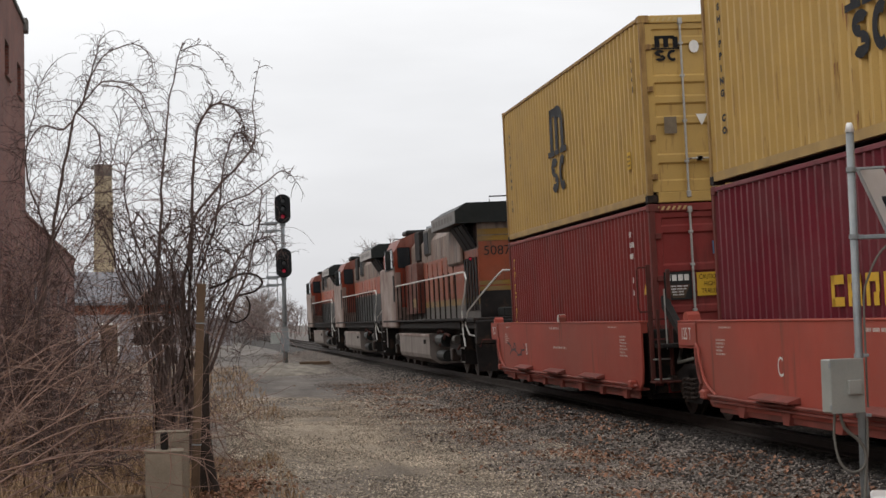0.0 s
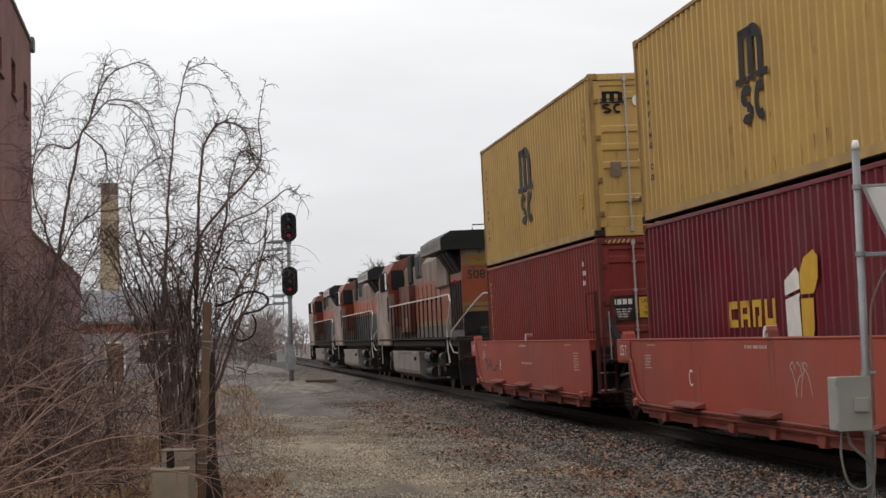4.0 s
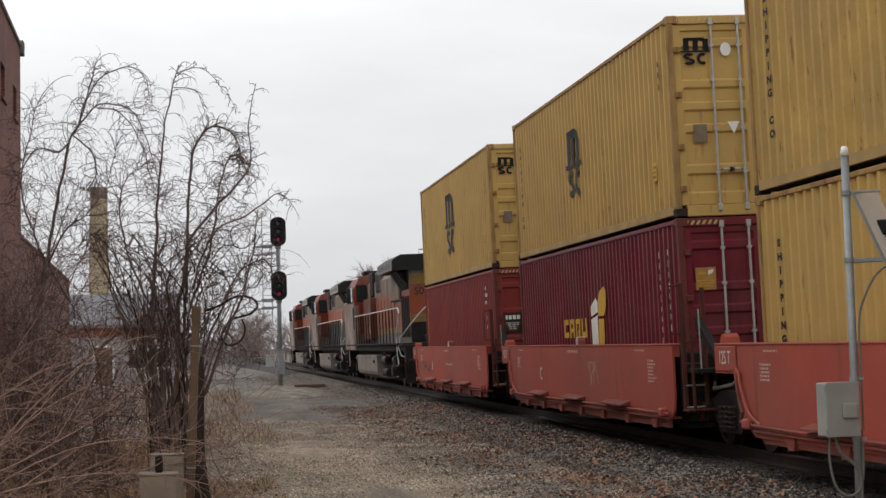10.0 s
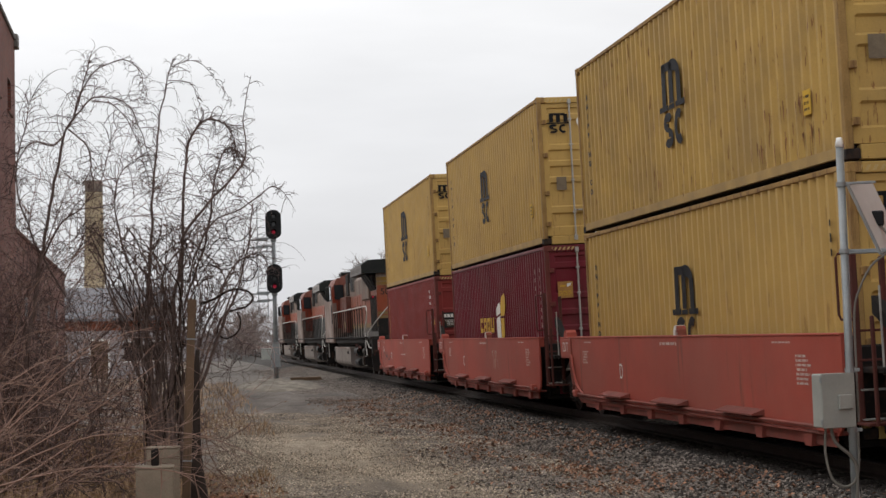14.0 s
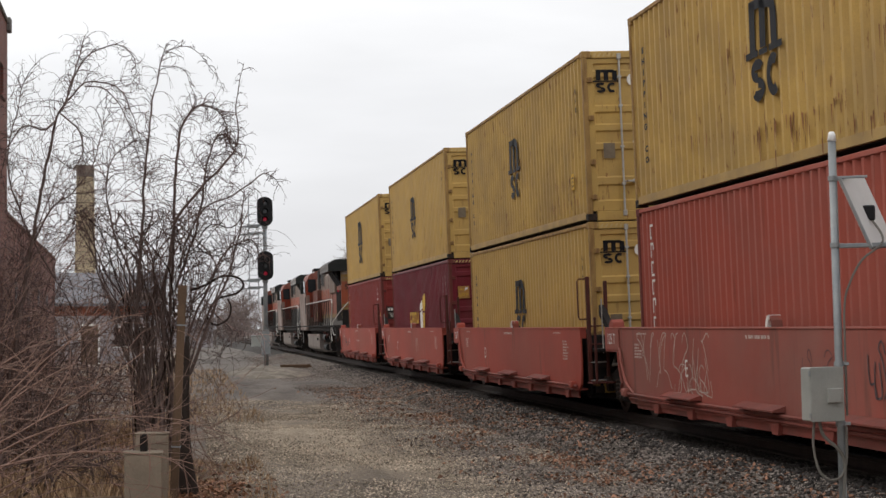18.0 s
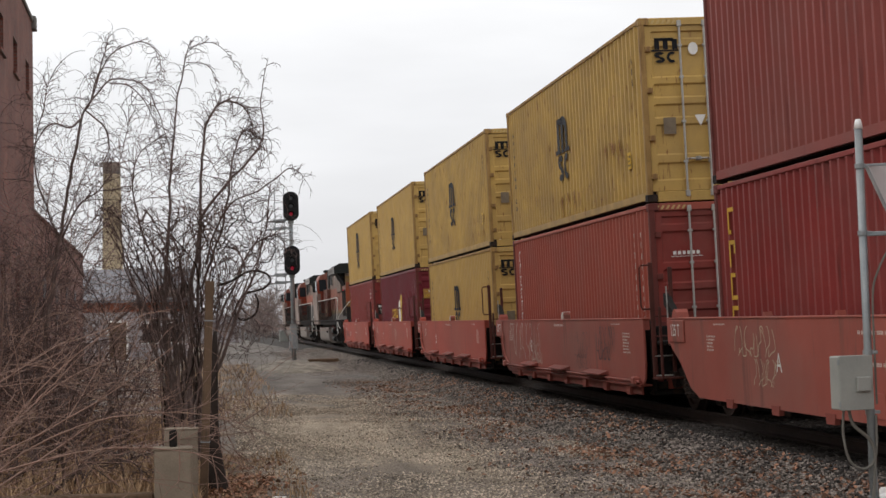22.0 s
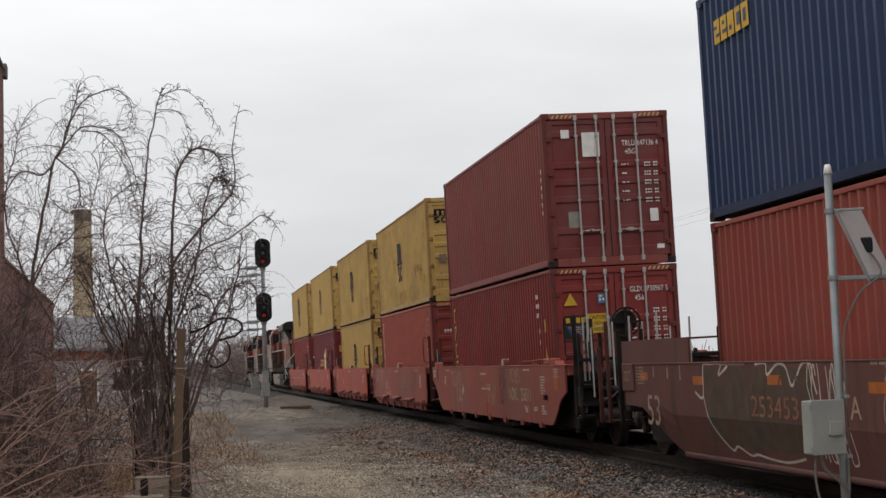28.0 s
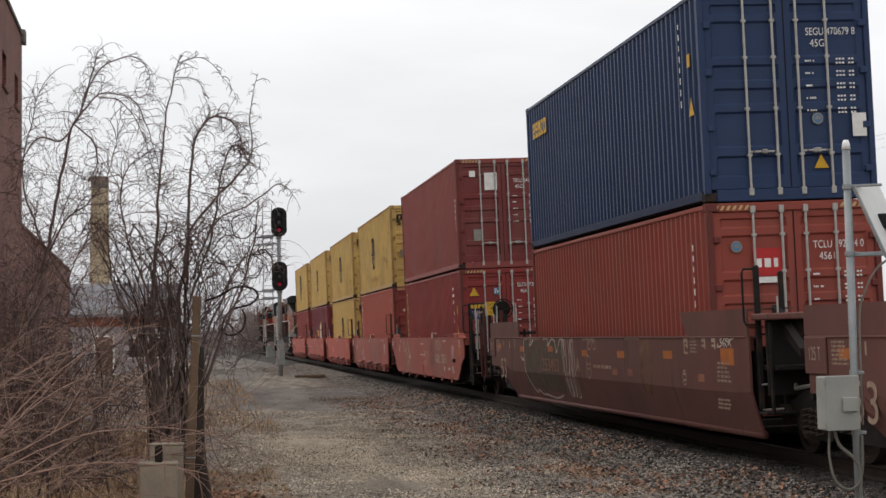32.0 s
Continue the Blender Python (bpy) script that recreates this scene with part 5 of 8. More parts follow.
    # platform, ladder and rails at the rear end
    part("end_platform", Shape().box(-1.35, 1.35, -0.62, 0.02, 1.02, 1.08, 0.01).box(-0.35, 0.35, -1.1, 0.0, 0.62, 0.95, 0.03), grimy, c)
    lad = grimy if sweep or rear == "end" else rusty_red
    part("ladder_post", Shape().box(-1.42, -1.35, -0.13, -0.07, 0.50, 2.28, 0.012), lad, c)
    part("ladder_post", Shape().box(-1.12, -1.06, -0.16, -0.10, 0.50, 2.20, 0.012), lad, c)
    part("ladder_post", Shape().box(-1.40, -1.36, -0.52, -0.48, 0.50, 1.60, 0.01), lad, c)
    for z in (0.55, 0.85, 1.15, 1.45):
        part("rung", Shape().tube([(-1.39, -0.12, z), (-1.09, -0.14, z)], 0.013, 6), zinc_rod if z < 1.0 else lad, c)
    part("grab_bar", Shape().tube([(-1.38, -0.1, 2.24), (-1.53, -0.08, 2.24), (-1.55, -0.07, 2.20), (-1.55, -0.07, 1.62), (-1.53, -0.08, 1.57), (-1.38, -0.1, 1.57)], 0.014, 6), lad, c)
    part("tread", Shape().box(-1.45, -1.05, -0.45, -0.12, 0.50, 0.53, 0.006), lad, c)
    part("brake_rod", Shape().tube([(-1.20, -0.3, 1.0), (-1.22, -0.35, 1.9)], 0.012, 5), zinc_rod, c)
    part("air_hose", Shape().tube([(-0.9, 0.0, 0.98), (-1.1, -0.5, 0.80), (-1.0, -1.0, 0.86), (-0.95, -1.6, 1.06)], 0.025, 6), cable, c)
    part("brace", Shape().prism([(-0.08, 1.80), (-0.08, 1.62), (-0.98, 1.18), (-0.98, 1.28)], "x", -1.20, -1.10), grimy, c)
    # lettering
    side = Matrix.Translation((-out - 0.004, 0, 0)) @ SIDE
    rows = print_block(-L + 1.75, 1.17, 0.42, 5, 0.045, rng) + print_block(-1.35, 1.18, 0.5, 7, 0.05, rng) + [(-L + 1.9, 1.33, 0.5, 0.022), (-2.1, 1.33, 0.6, 0.022), (-6.85, 1.30, 0.85, 0.042), (-6.6, 0.94, 1.2, 0.04)]
    if rear == "end":
        rows = print_block(-L + 1.95, 1.17, 0.42, 5, 0.045, rng) + print_block(-2.35, 1.20, 0.5, 7, 0.05, rng) + print_block(-1.15, 1.34, 0.55, 4, 0.045, rng) + [(-L + 2.3, 1.33, 0.5, 0.022), (-3.9, 1.33, 0.6, 0.03), (-8.75, 1.24, 0.75, 0.04), (-8.7, 0.92, 1.1, 0.04)]
    if not sweep:
        bars([q for q in rows if q[3] != 0.04 or letter in "BA"], side, print_dim, c)
        letters(letter, 0.24, Matrix.Translation((-out - 0.005, L - (4.85 if rear == "end" else 4.35 if letter in "DE" else 4.2), 0.88)) @ SIDE, white_mark, c, "unit_letter", squeeze=0.9)
        if front == "box":
            box = part("axle_load_plate", Shape().box(-out - 0.02, -out - 0.003, L - 0.9, L - 0.05, 1.09, 1.40, 0.006), paint, c)
            letters("125 T", 0.17, Matrix.Translation((-out - 0.026, L - 0.47, 1.25)) @ SIDE, white_mark, box, "lettering", squeeze=0.85)
    for y in trucks:
        freight_truck(c, y)
    return c, side


PITCH = 15.55
FRONT = 13.25
unit_label = "oxide red %swell car with white stencilled letter %s"
scrawl_rng = random.Random(11)


def ribbon(pts, width, tucked, lift=0.0):
    """A connected strip of sprayed paint through (y, z) points on a car's side."""
    s, n = Shape(), len(pts)
    verts = []
    for i, (y, z) in enumerate(pts):
        a, b = pts[max(i - 1, 0)], pts[min(i + 1, n - 1)]
        u = Vector((b[0] - a[0], b[1] - a[1]))
        w = Vector((-u.y, u.x)).normalized() * width if u.length > 1e-6 else Vector((width, 0))
        for k in (1, -1):
            zz = z + k * w.y
            verts.append((-1.525 - lift + (0.15 * max(0.0, (0.74 - zz) / 0.54) if tucked else 0.0), y + k * w.x, zz))
    return s.add(verts, [(2 * i, 2 * i + 1, 2 * i + 3, 2 * i + 2) for i in range(n - 1)])


def scrawl(c, y0, y1, z0, z1, material, strokes, width=0.018, seed=1, tucked=False):
    """Spray-painted loops and strokes that spell nothing."""
    r = random.Random(seed)
    tag = None
    for i in range(strokes):
        ya = y0 + (y1 - y0) * (i + 0.5) / strokes
        ph, am, turns = r.uniform(0, 6.28), r.uniform(0.6, 1.3), r.uniform(3.2, 6.0)
        pts = []
        for k in range(16):
            t = k / 15
            pts.append((ya + (y1 - y0) / strokes * 0.8 * am * math.sin(ph + turns * t), z0 + (z1 - z0) * (0.5 + 0.5 * math.cos(ph * 2 + turns * 0.75 * t + 0.5 * math.sin(6 * t)))))
        ob = part("spray_tag" if tag is None else "spray_stroke", ribbon(pts, width, tucked, 0.0004 * i), material, tag or c, "scrawled spray paint tag" if tag is None else "")
        tag = tag or ob


unit_b, _ = well_unit("B", FRONT - 13.5, 13.5, car_red, unit_label % ("", "B"), [-1.0, 12.9])
scrawl(unit_b, 9.6, 11.4, 0.75, 1.0, spray_dark, 5, 0.02, 3)
unit_c, _ = well_unit("C", FRONT - PITCH - 13.5, 13.5, car_red, unit_label % ("", "C"), [-1.0])
scrawl(unit_c, 4.6, 5.2, 0.75, 1.15, spray_pale, 4, 0.008, 6)
well_unit("D", FRONT - 2 * PITCH - 13.42, 13.5, car_red, unit_label % ("clean-sided ", "D"), [-1.0])
unit_e, _ = well_unit("E", FRONT - 3 * PITCH - 13.23, 13.65, car_red_old, unit_label % ("spray-tagged ", "E"), [-1.0])
scrawl(unit_e, 8.2, 11.6, 0.60, 1.36, spray_pale, 13, 0.008, 2)
scrawl(unit_e, 8.3, 9.8, 0.55, 0.95, spray_pale, 8, 0.007, 5)
scrawl(unit_e, 1.9, 3.2, 0.75, 1.3, spray_dark, 10, 0.012, 9)
scrawl(unit_e, 3.9, 5.0, 0.75, 1.2, spray_dark, 7, 0.006, 12)
scrawl(unit_e, 3.9, 4.9, 0.55, 0.8, spray_dark, 6, 0.006, 14)
unit_a, _ = well_unit("A", -64.13, 16.1, car_red_old, unit_label % ("heavily tagged ", "A"), [0.6], rear="end", ledges=False)
for sx in (-1, 1):
    part("hitch_bracket", Shape().box(*sorted((sx * 1.50, sx * 1.28)), 1.55, 2.05, 1.436, 1.55, 0.02).prism([(1.0, 1.436), (1.5, 1.436), (1.5, 1.50), (1.1, 1.50)], "x", *sorted((sx * 1.49, sx * 1.33))), car_red_old, unit_a)
    part("grab_rail", Shape().tube(smooth_path([(sx * 1.46, 4.3, 1.44), (sx * 1.46, 4.2, 1.50), (sx * 1.46, 3.2, 1.51), (sx * 1.46, 2.2, 1.53), (sx * 1.46, 2.1, 1.45)], 3), 0.014, 6), car_red_dirty, unit_a)
part("rusty_plate", Shape().box(-1.526, -1.520, 0.75, 1.12, 0.98, 1.22, 0.002), orange_mark, unit_a, "rust-yellow stained plate")
scrawl(unit_a, 11.4, 12.9, 0.95, 1.32, spray_tan, 10, 0.008, 21)
scrawl(unit_a, 11.3, 12.2, 0.60, 0.92, spray_tan, 8, 0.007, 25)
scrawl(unit_a, 6.9, 8.0, 0.62, 1.05, spray_tan, 9, 0.008, 22)
scrawl(unit_a, 4.35, 5.25, 1.10, 1.36, spray_tan, 6, 0.009, 23)
scrawl(unit_a, 5.75, 6.55, 1.05, 1.38, spray_black, 8, 0.008, 24)
scrawl(unit_a, 5.75, 6.45, 0.66, 1.05, spray_black, 7, 0.007, 27)
letters("NOKL", 0.26, Matrix.Translation((-1.526, 4.98, 0.85)) @ SIDE, spray_tan, unit_a, "reporting_marks", squeeze=0.95)
letters("250511", 0.26, Matrix.Translation((-1.526, 3.72, 0.85)) @ SIDE, spray_tan, unit_a, "car_number", squeeze=0.95)
bars(print_block(-3.9, 0.62, 0.4, 3, 0.045, rng) + print_block(-3.0, 0.62, 0.36, 2, 0.045, rng) + print_block(-2.3, 0.66, 0.42, 4, 0.045, rng), Matrix.Translation((-1.524, 0, 0)) @ SIDE, white_mark, unit_a)
BROWN_REAR = -86.15
unit_f, side_f = well_unit("", BROWN_REAR, 18.3, car_brown, "grimy brown well car with spray paint and numerals 53", [-1.0, 17.9], sweep=True)
unit_g, _ = well_unit("", BROWN_REAR - 20.3, 18.3, car_brown, "grimy brown well car with a spray-painted numeral", [-1.0], sweep=True)


def tucked_oval(y, z, ry, rz, lift):
    """An oval painted on the brown car's side, following its fold."""
    s, n, rings = Shape(), 28, 8
    verts = []
    for k in range(rings + 1):
        for i in range(n):
            a, q = 2 * math.pi * i / n, max(k / rings, 0.02)
            h = z + rz * q * math.sin(a)
            verts.append((-1.5235 - lift + 0.15 * max(0.0, (0.74 - h) / 0.54), y - ry * q * math.cos(a), h))
    return s.add(verts, [(k * n + i, k * n + (i + 1) % n, (k + 1) * n + (i + 1) % n, (k + 1) * n + i) for k in range(rings) for i in range(n)])


def spray_line(c, pts, material, width, name="spray_outline", lift=0.0):
    """One sprayed line through (y, z) points on the car's side."""
    fine = [Vector((a, b, 0)) for a, b in pts]
    fine = smooth_path(fine) if len(fine) > 3 else fine
    s = ribbon([(p.x, p.y) for p in fine], width, True, 0.0005 + lift)
    return part(name, s, material, c)


for u, y in ((unit_f, -0.34), (unit_g, 18.55)):
    part("end_wall", Shape().box(-1.38, 1.38, y - 0.03, y + 0.03, 0.72, 1.62, 0.01), grimy, u, "grime-black end bulkhead")
    part("end_cap", Shape().box(-1.46, 1.46, y - 0.30, y + 0.30, 1.62, 1.70, 0.015), car_brown, u)
for u in (unit_f, unit_g):
    letters("53", 0.44, Matrix.Translation((-1.525, 16.65, 0.75)) @ SIDE, faded_mark, u, "numeral", squeeze=1.2)
    plate = part("axle_load_plate", Shape().box(-1.545, -1.524, 17.62, 18.25, 1.03, 1.42, 0.006), car_brown, u)
    letters("125 T", 0.15, Matrix.Translation((-1.55, 17.94, 1.24)) @ SIDE, faded_mark, plate, "lettering", squeeze=0.75)
    for y, z, w in ((17.1, 1.25, 0.26), (14.5, 1.20, 0.26), (11.6, 1.22, 0.30), (8.74, 1.16, 0.26), (6.21, 1.16, 0.28), (3.5, 1.18, 0.30), (0.75, 1.18, 0.34)):
        part("reflector", Shape().box(-1.5235, -1.5215, y - w * 0.8, y + w * 0.8, z - 0.055 - (0.05 if y < 1 else 0), z + 0.055 + (0.05 if y < 1 else 0)), orange_mark, u, "orange reflector square")
    for y, z in ((6.63, 0.88), (5.66, 0.89), (1.92, 0.89)):
        part("reflector", Shape().box(-1.5235, -1.5215, y - 0.15, y + 0.15, z - 0.05, z + 0.05), faded_red, u, "faded red reflector square")
    marks = [rect(-a, b, 0.05, h) for a, b, h in ((2.66, 1.20, 0.22), (2.52, 1.28, 0.14), (1.70, 1.27, 0.15), (1.27, 1.27, 0.15), (16.6, 1.24, 0.14), (15.9, 1.22, 0.15), (15.3, 1.20, 0.20))]
    marks += [rect(-a, 1.36, 0.17, 0.06) for a in (2.66, 1.82, 1.38)] + [rect(-a, 1.30, 0.17, 0.03) for a in (2.66, 1.82, 1.38)] + [rect(-2.66, 1.20, 0.19, 0.03)]
    flat(marks, side_f, faded_mark, u, "stencil_marks", "pale stencilled load line marks")
    bars(print_block(-2.36, 1.40, 0.36, 5, 0.045, scrawl_rng) + print_block(-1.2, 1.08, 0.62, 5, 0.055, scrawl_rng) + print_block(-1.2, 0.62, 0.75, 3, 0.05, scrawl_rng) + [(-8.1, 0.92, 1.25, 0.055), (-8.9, 1.38, 0.9, 0.04), (-5.9, 1.39, 0.9, 0.025), (-13.6, 1.39, 1.0, 0.025)] + print_block(-17.5, 1.36, 0.45, 6, 0.045, scrawl_rng), side_f, faded_mark, u)
    for a, b, r in ((9.05 - 0.6, 0.93, 0.20), (2.68, 0.88, 0.10)):
        ring = Matrix.Translation((-1.5255, a, b)) @ SIDE
        flat(arc(0, 0, r * 0.8, r, 0, 360, 0.018, 18), ring, faded_mark, u, "stencil_ring")
        bars([(-r * 0.45, 0.03, r * 0.9, 0.03), (-r * 0.45, -0.05, r * 0.9, 0.03)], ring, faded_mark, u)
ghost = part("ghost_emblem", tucked_oval(4.68, 0.985, 0.40, 0.42, 0.0), ghost_mark, unit_f, "faint oval trace of an old emblem")
part("ghost_star", tucked_oval(4.68, 0.985, 0.12, 0.30, 0.003), car_brown, ghost)
letters("253453", 0.25, Matrix.Translation((-1.529, 11.65, 0.90)) @ SIDE, faded_red, unit_f, "car_number", squeeze=1.55)
letters("A", 0.24, Matrix.Translation((-1.527, 9.3, 0.94)) @ SIDE, faded_mark, unit_f, "unit_letter", squeeze=1.3)
# large spray-painted piece: dull fill in blocks, pale outlines
fill = Shape()
verts = []
for i in range(25):
    y, wave = 14.2 - 3.8 * i / 24, noise.noise((i * 0.45, 0, 3))
    for z in (0.40 + 0.10 * wave, 0.56, 0.74, 1.0, 1.36 + 0.05 * noise.noise((i * 0.6, 4, 1))):
        verts.append((-1.5225 + 0.15 * max(0.0, (0.74 - z) / 0.54), y, z))
fill.add(verts, [(5 * i + j, 5 * i + j + 1, 5 * i + j + 6, 5 * i + j + 5) for i in range(24) for j in range(4)])
part("spray_fill", fill, spray_green, unit_f, "dull olive grey spray paint fill")
spray_line(unit_f, [(14.62, 1.05), (14.30, 0.99), (14.23, 1.38), (14.0, 1.41), (13.51, 1.41), (13.62, 1.27), (13.24, 1.38)], spray_pale, 0.017)
spray_line(unit_f, [(12.23, 1.40), (11.87, 1.41), (11.83, 1.28), (11.47, 1.40), (11.21, 1.36), (11.04, 1.16), (10.72, 1.39), (10.47, 1.40), (10.40, 1.22), (10.32, 1.08)], spray_pale, 0.017)
spray_line(unit_f, [(14.28, 1.0), (14.04, 0.62), (13.57, 0.35), (13.3, 0.40), (12.9, 0.31), (12.63, 0.33), (12.2, 0.30), (11.64, 0.29), (11.04, 0.36)], spray_pale, 0.015)
for k in range(5):
    y = 13.1 - 0.52 * k
    spray_line(unit_f, [(y, 0.62), (y - 0.05, 0.85), (y - 0.02, 1.1), (y - 0.16, 1.26), (y - 0.22, 1.0)], spray_dark, 0.013, "spray_detail", 0.001)
scrawl(unit_f, 9.55, 10.55, 0.36, 1.40, spray_pale, 9, 0.012, 33, True)
scrawl(unit_f, 7.9, 8.5, 1.22, 1.40, faded_mark, 5, 0.010, 34, True)
scrawl(unit_f, 0.5, 1.1, 1.30, 1.41, spray_pale, 5, 0.010, 36, True)
for u, paint_u, y in ((unit_a, grimy, 0.0), (unit_f, grimy, 18.3)):
    sgn = -1 if y < 1 else 1
    for x in (-1.42, -1.05, -0.62, 0.62, 1.05, 1.42):
        part("end_post", Shape().box(x - 0.03, x + 0.03, y + sgn * 0.55 - 0.03, y + sgn * 0.55 + 0.03, 0.5, 1.95 if abs(x) > 1 else 1.6, 0.008), paint_u, u)
    for x, dy, top in ((-1.3, 0.35, 2.15), (-0.85, 0.4, 2.2), (-0.3, 0.5, 2.1), (0.2, 0.45, 2.0)):
        part("brake_rod", Shape().tube([(x, y + sgn * dy, 0.6), (x + 0.02, y + sgn * dy, top)], 0.016, 6), zinc_rod, u)
    part("brake_cylinder", Shape().tube([(-1.15, y + sgn * 0.75, 0.55), (-0.75, y + sgn * 0.75, 0.55)], 0.13, 12), wheel_steel, u, smooth=True)
    for z in (0.75, 1.12, 1.5):
        part("end_rail", Shape().box(-1.45, 1.45, y + sgn * 0.6 - 0.02, y + sgn * 0.6 + 0.02, z - 0.03, z + 0.03, 0.006), grimy, u)
    part("coupler", Shape().box(-0.18, 0.18, min(y, y + sgn * 2.0), max(y, y + sgn * 2.0), 0.62, 0.98, 0.03), grimy, u)
    part("end_sill", Shape().box(-1.4, 1.4, y + sgn * 0.3 - 0.15, y + sgn * 0.3 + 0.15, 0.70, 1.05, 0.02), grimy, u)
    part("air_hose", Shape().tube(smooth_path([(-0.5, y + sgn * 0.9, 0.8), (-0.55, y + sgn * 1.2, 0.45), (-0.4, y + sgn * 1.6, 0.35), (-0.3, y + sgn * 1.9, 0.6)]), 0.03, 6), black_plastic, u)
wheel_b = part("brake_wheel", Shape().wheel(0, 0, 0, [(-0.02, 0.22), (-0.02, 0.25), (0.02, 0.25), (0.02, 0.22), (-0.02, 0.22)], 24).box(-0.02, 0.02, -0.23, 0.23, -0.02, 0.02).box(-0.02, 0.02, -0.02, 0.02, -0.23, 0.23), grimy, unit_a, "round hand brake wheel")
wheel_b.matrix_basis = pose(-0.72, -1.12, 2.1, 0, 0, 86)
part("brake_stand", Shape().box(-0.84, -0.6, -0.95, -0.7, 1.05, 1.9, 0.04).tube([(-0.72, -1.06, 2.1), (-0.72, -0.75, 2.1)], 0.20, 14).tube([(-1.0, -0.9, 1.3), (-0.4, -0.9, 1.5)], 0.15, 10), grimy, unit_a, "dark hand brake housing")
for x, y, z in ((-1.44, 19.5, 2.1), (-1.44, 20.05, 1.7), (-1.02, 19.6, 2.05)):
    part("end_post", Shape().box(x - 0.03, x + 0.03, y - 0.03, y + 0.03, 0.5, z, 0.008), rusty_red, unit_f)
part("end_platform", Shape().box(-1.4, 1.4, 18.4, 20.1, 1.0, 1.07, 0.01).box(-1.42, -1.1, 19.45, 20.1, 0.5, 0.53, 0.006), grimy, unit_f)
part("guard_rod", Shape().tube([(-1.5, 20.25, 0.9), (-1.5, 20.25, 2.02), (-1.3, 20.25, 2.05)], 0.014, 6), zinc_rod, unit_f)
part("guard_rod", Shape().tube([(-1.46, 19.0, 1.1), (-1.46, 19.0, 2.08)], 0.014, 6), zinc_rod, unit_f)


# ---- locomotives ----
def locomotive(label, offset, orange, number, wing_side):
    """A six-axle road engine, its long hood and radiators towards the camera. y = 0 at its rear end plate."""
    c = rolling(thing("locomotive", label, "locomotive", "three locomotives"), offset)
    part("frame", Shape().box(-1.42, 1.42, 0.5, 21.8, 1.28, 1.5, 0.03).box(-1.0, 1.0, 0.5, 21.8, 0.95, 1.28).box(-1.45, 1.45, 0.15, 0.5, 0.9, 1.5, 0.03).box(-1.45, 1.45, 21.8, 22.1, 0.9, 1.5, 0.03), grimy, c)
    part("walkway", Shape().box(-1.55, 1.55, 1.5, 21.0, 1.5, 1.56, 0.01), grimy, c)
    part("coupler", Shape().box(-0.16, 0.16, -0.55, 0.2, 0.7, 1.0, 0.04), grimy, c)
    part("pilot_plate", Shape().prism([(-1.45, 0.25), (1.45, 0.25), (1.5, 0.9), (-1.5, 0.9)], "y", 0.05, 0.15), grimy, c)
    # long hood in colour bands
    hw = 0.92
    low = 2.05 if wing_side else 2.62
    part("lower_hood", Shape().box(-hw, hw, 2.6, 16.8, 1.56, low - 0.13), loco_grey if wing_side else loco_dark, c)
    part("hood_stripe", Shape().box(-hw - 0.004, hw + 0.004, 2.6, 16.8, low - 0.13, low + 0.05), loco_yellow if wing_side else loco_dark, c)
    part("hood_side", Shape().box(-hw, hw, 2.6, 16.8, low + 0.05, 3.36), orange, c)
    part("upper_hood", Shape().prism([(-hw, 3.36), (hw, 3.36), (hw, 4.0), (hw - 0.22, 4.28), (-hw + 0.22, 4.28), (-hw, 4.0)], "y", 2.6, 16.8), streaked_grey, c, "silver grey upper hood streaked with soot")
    part("hood_roof", Shape().box(-0.6, 0.6, 7.0, 16.6, 4.28, 4.38, 0.03), loco_dark, c)
    for y in (7.1, 8.2, 9.3, 10.4, 11.5, 12.6):
        d = part("hood_door", Shape().box(-hw - 0.024, -hw - 0.002, y, y + 0.95, low + 0.08, 3.28, 0.006), orange, c)
        part("door_latch", Shape().box(-hw - 0.04, -hw - 0.022, y + 0.8, y + 0.88, 2.7, 2.9), grimy, d)
        part("upper_panel", Shape().box(-hw - 0.009, -hw - 0.002, y, y + 0.95, 3.40, 3.95, 0.006), streaked_grey, c)
    for i in range(5):
        part("louvre", Shape().box(-hw - 0.03, -hw - 0.003, 2.78 + 0.48 * i, 3.04 + 0.48 * i, 1.75, 3.15), grimy, c)
    # boxes and stacks on the roof
    part("exhaust_stack", Shape().box(-0.35, 0.35, 9.6, 10.6, 4.38, 4.58, 0.04), grimy, c)
    part("dynamic_brake_box", Shape().box(-0.98, 0.98, 11.6, 13.0, 3.55, 4.42, 0.06), loco_grey, c)
    part("intake_grille", Shape().box(-1.0, -0.98, 11.8, 12.8, 3.62, 4.30, 0.006), black_mark, c)
    part("air_intake", Shape().box(-0.99, -0.6, 14.0, 15.2, 3.45, 4.45, 0.05), grimy, c)
    part("roof_pipe", Shape().tube([(-0.75, 13.4, 4.1), (-0.75, 13.5, 4.5), (-0.6, 14.0, 4.55)], 0.06, 8), galvanised, c)
    # radiator and rear end
    part("radiator_screen", Shape().prism([(-0.93, 3.38), (-1.30, 3.98), (-1.24, 4.02), (-0.91, 3.46)], "y", 2.75, 4.9), black_mark, c, "black slanted radiator screen")
    for i in range(2):
        part("screen_rib", Shape().prism([(-0.945, 3.37), (-1.312, 3.975), (-1.30, 3.98), (-0.93, 3.38)], "y", 3.4 + 0.75 * i, 3.44 + 0.75 * i), grimy, c)
    if wing_side:
        part("hood_bulge", Shape().box(-1.02, -0.9, 4.95, 7.6, 3.05, 4.06, 0.055), streaked_grey, c, "rounded soot-streaked hood panel")
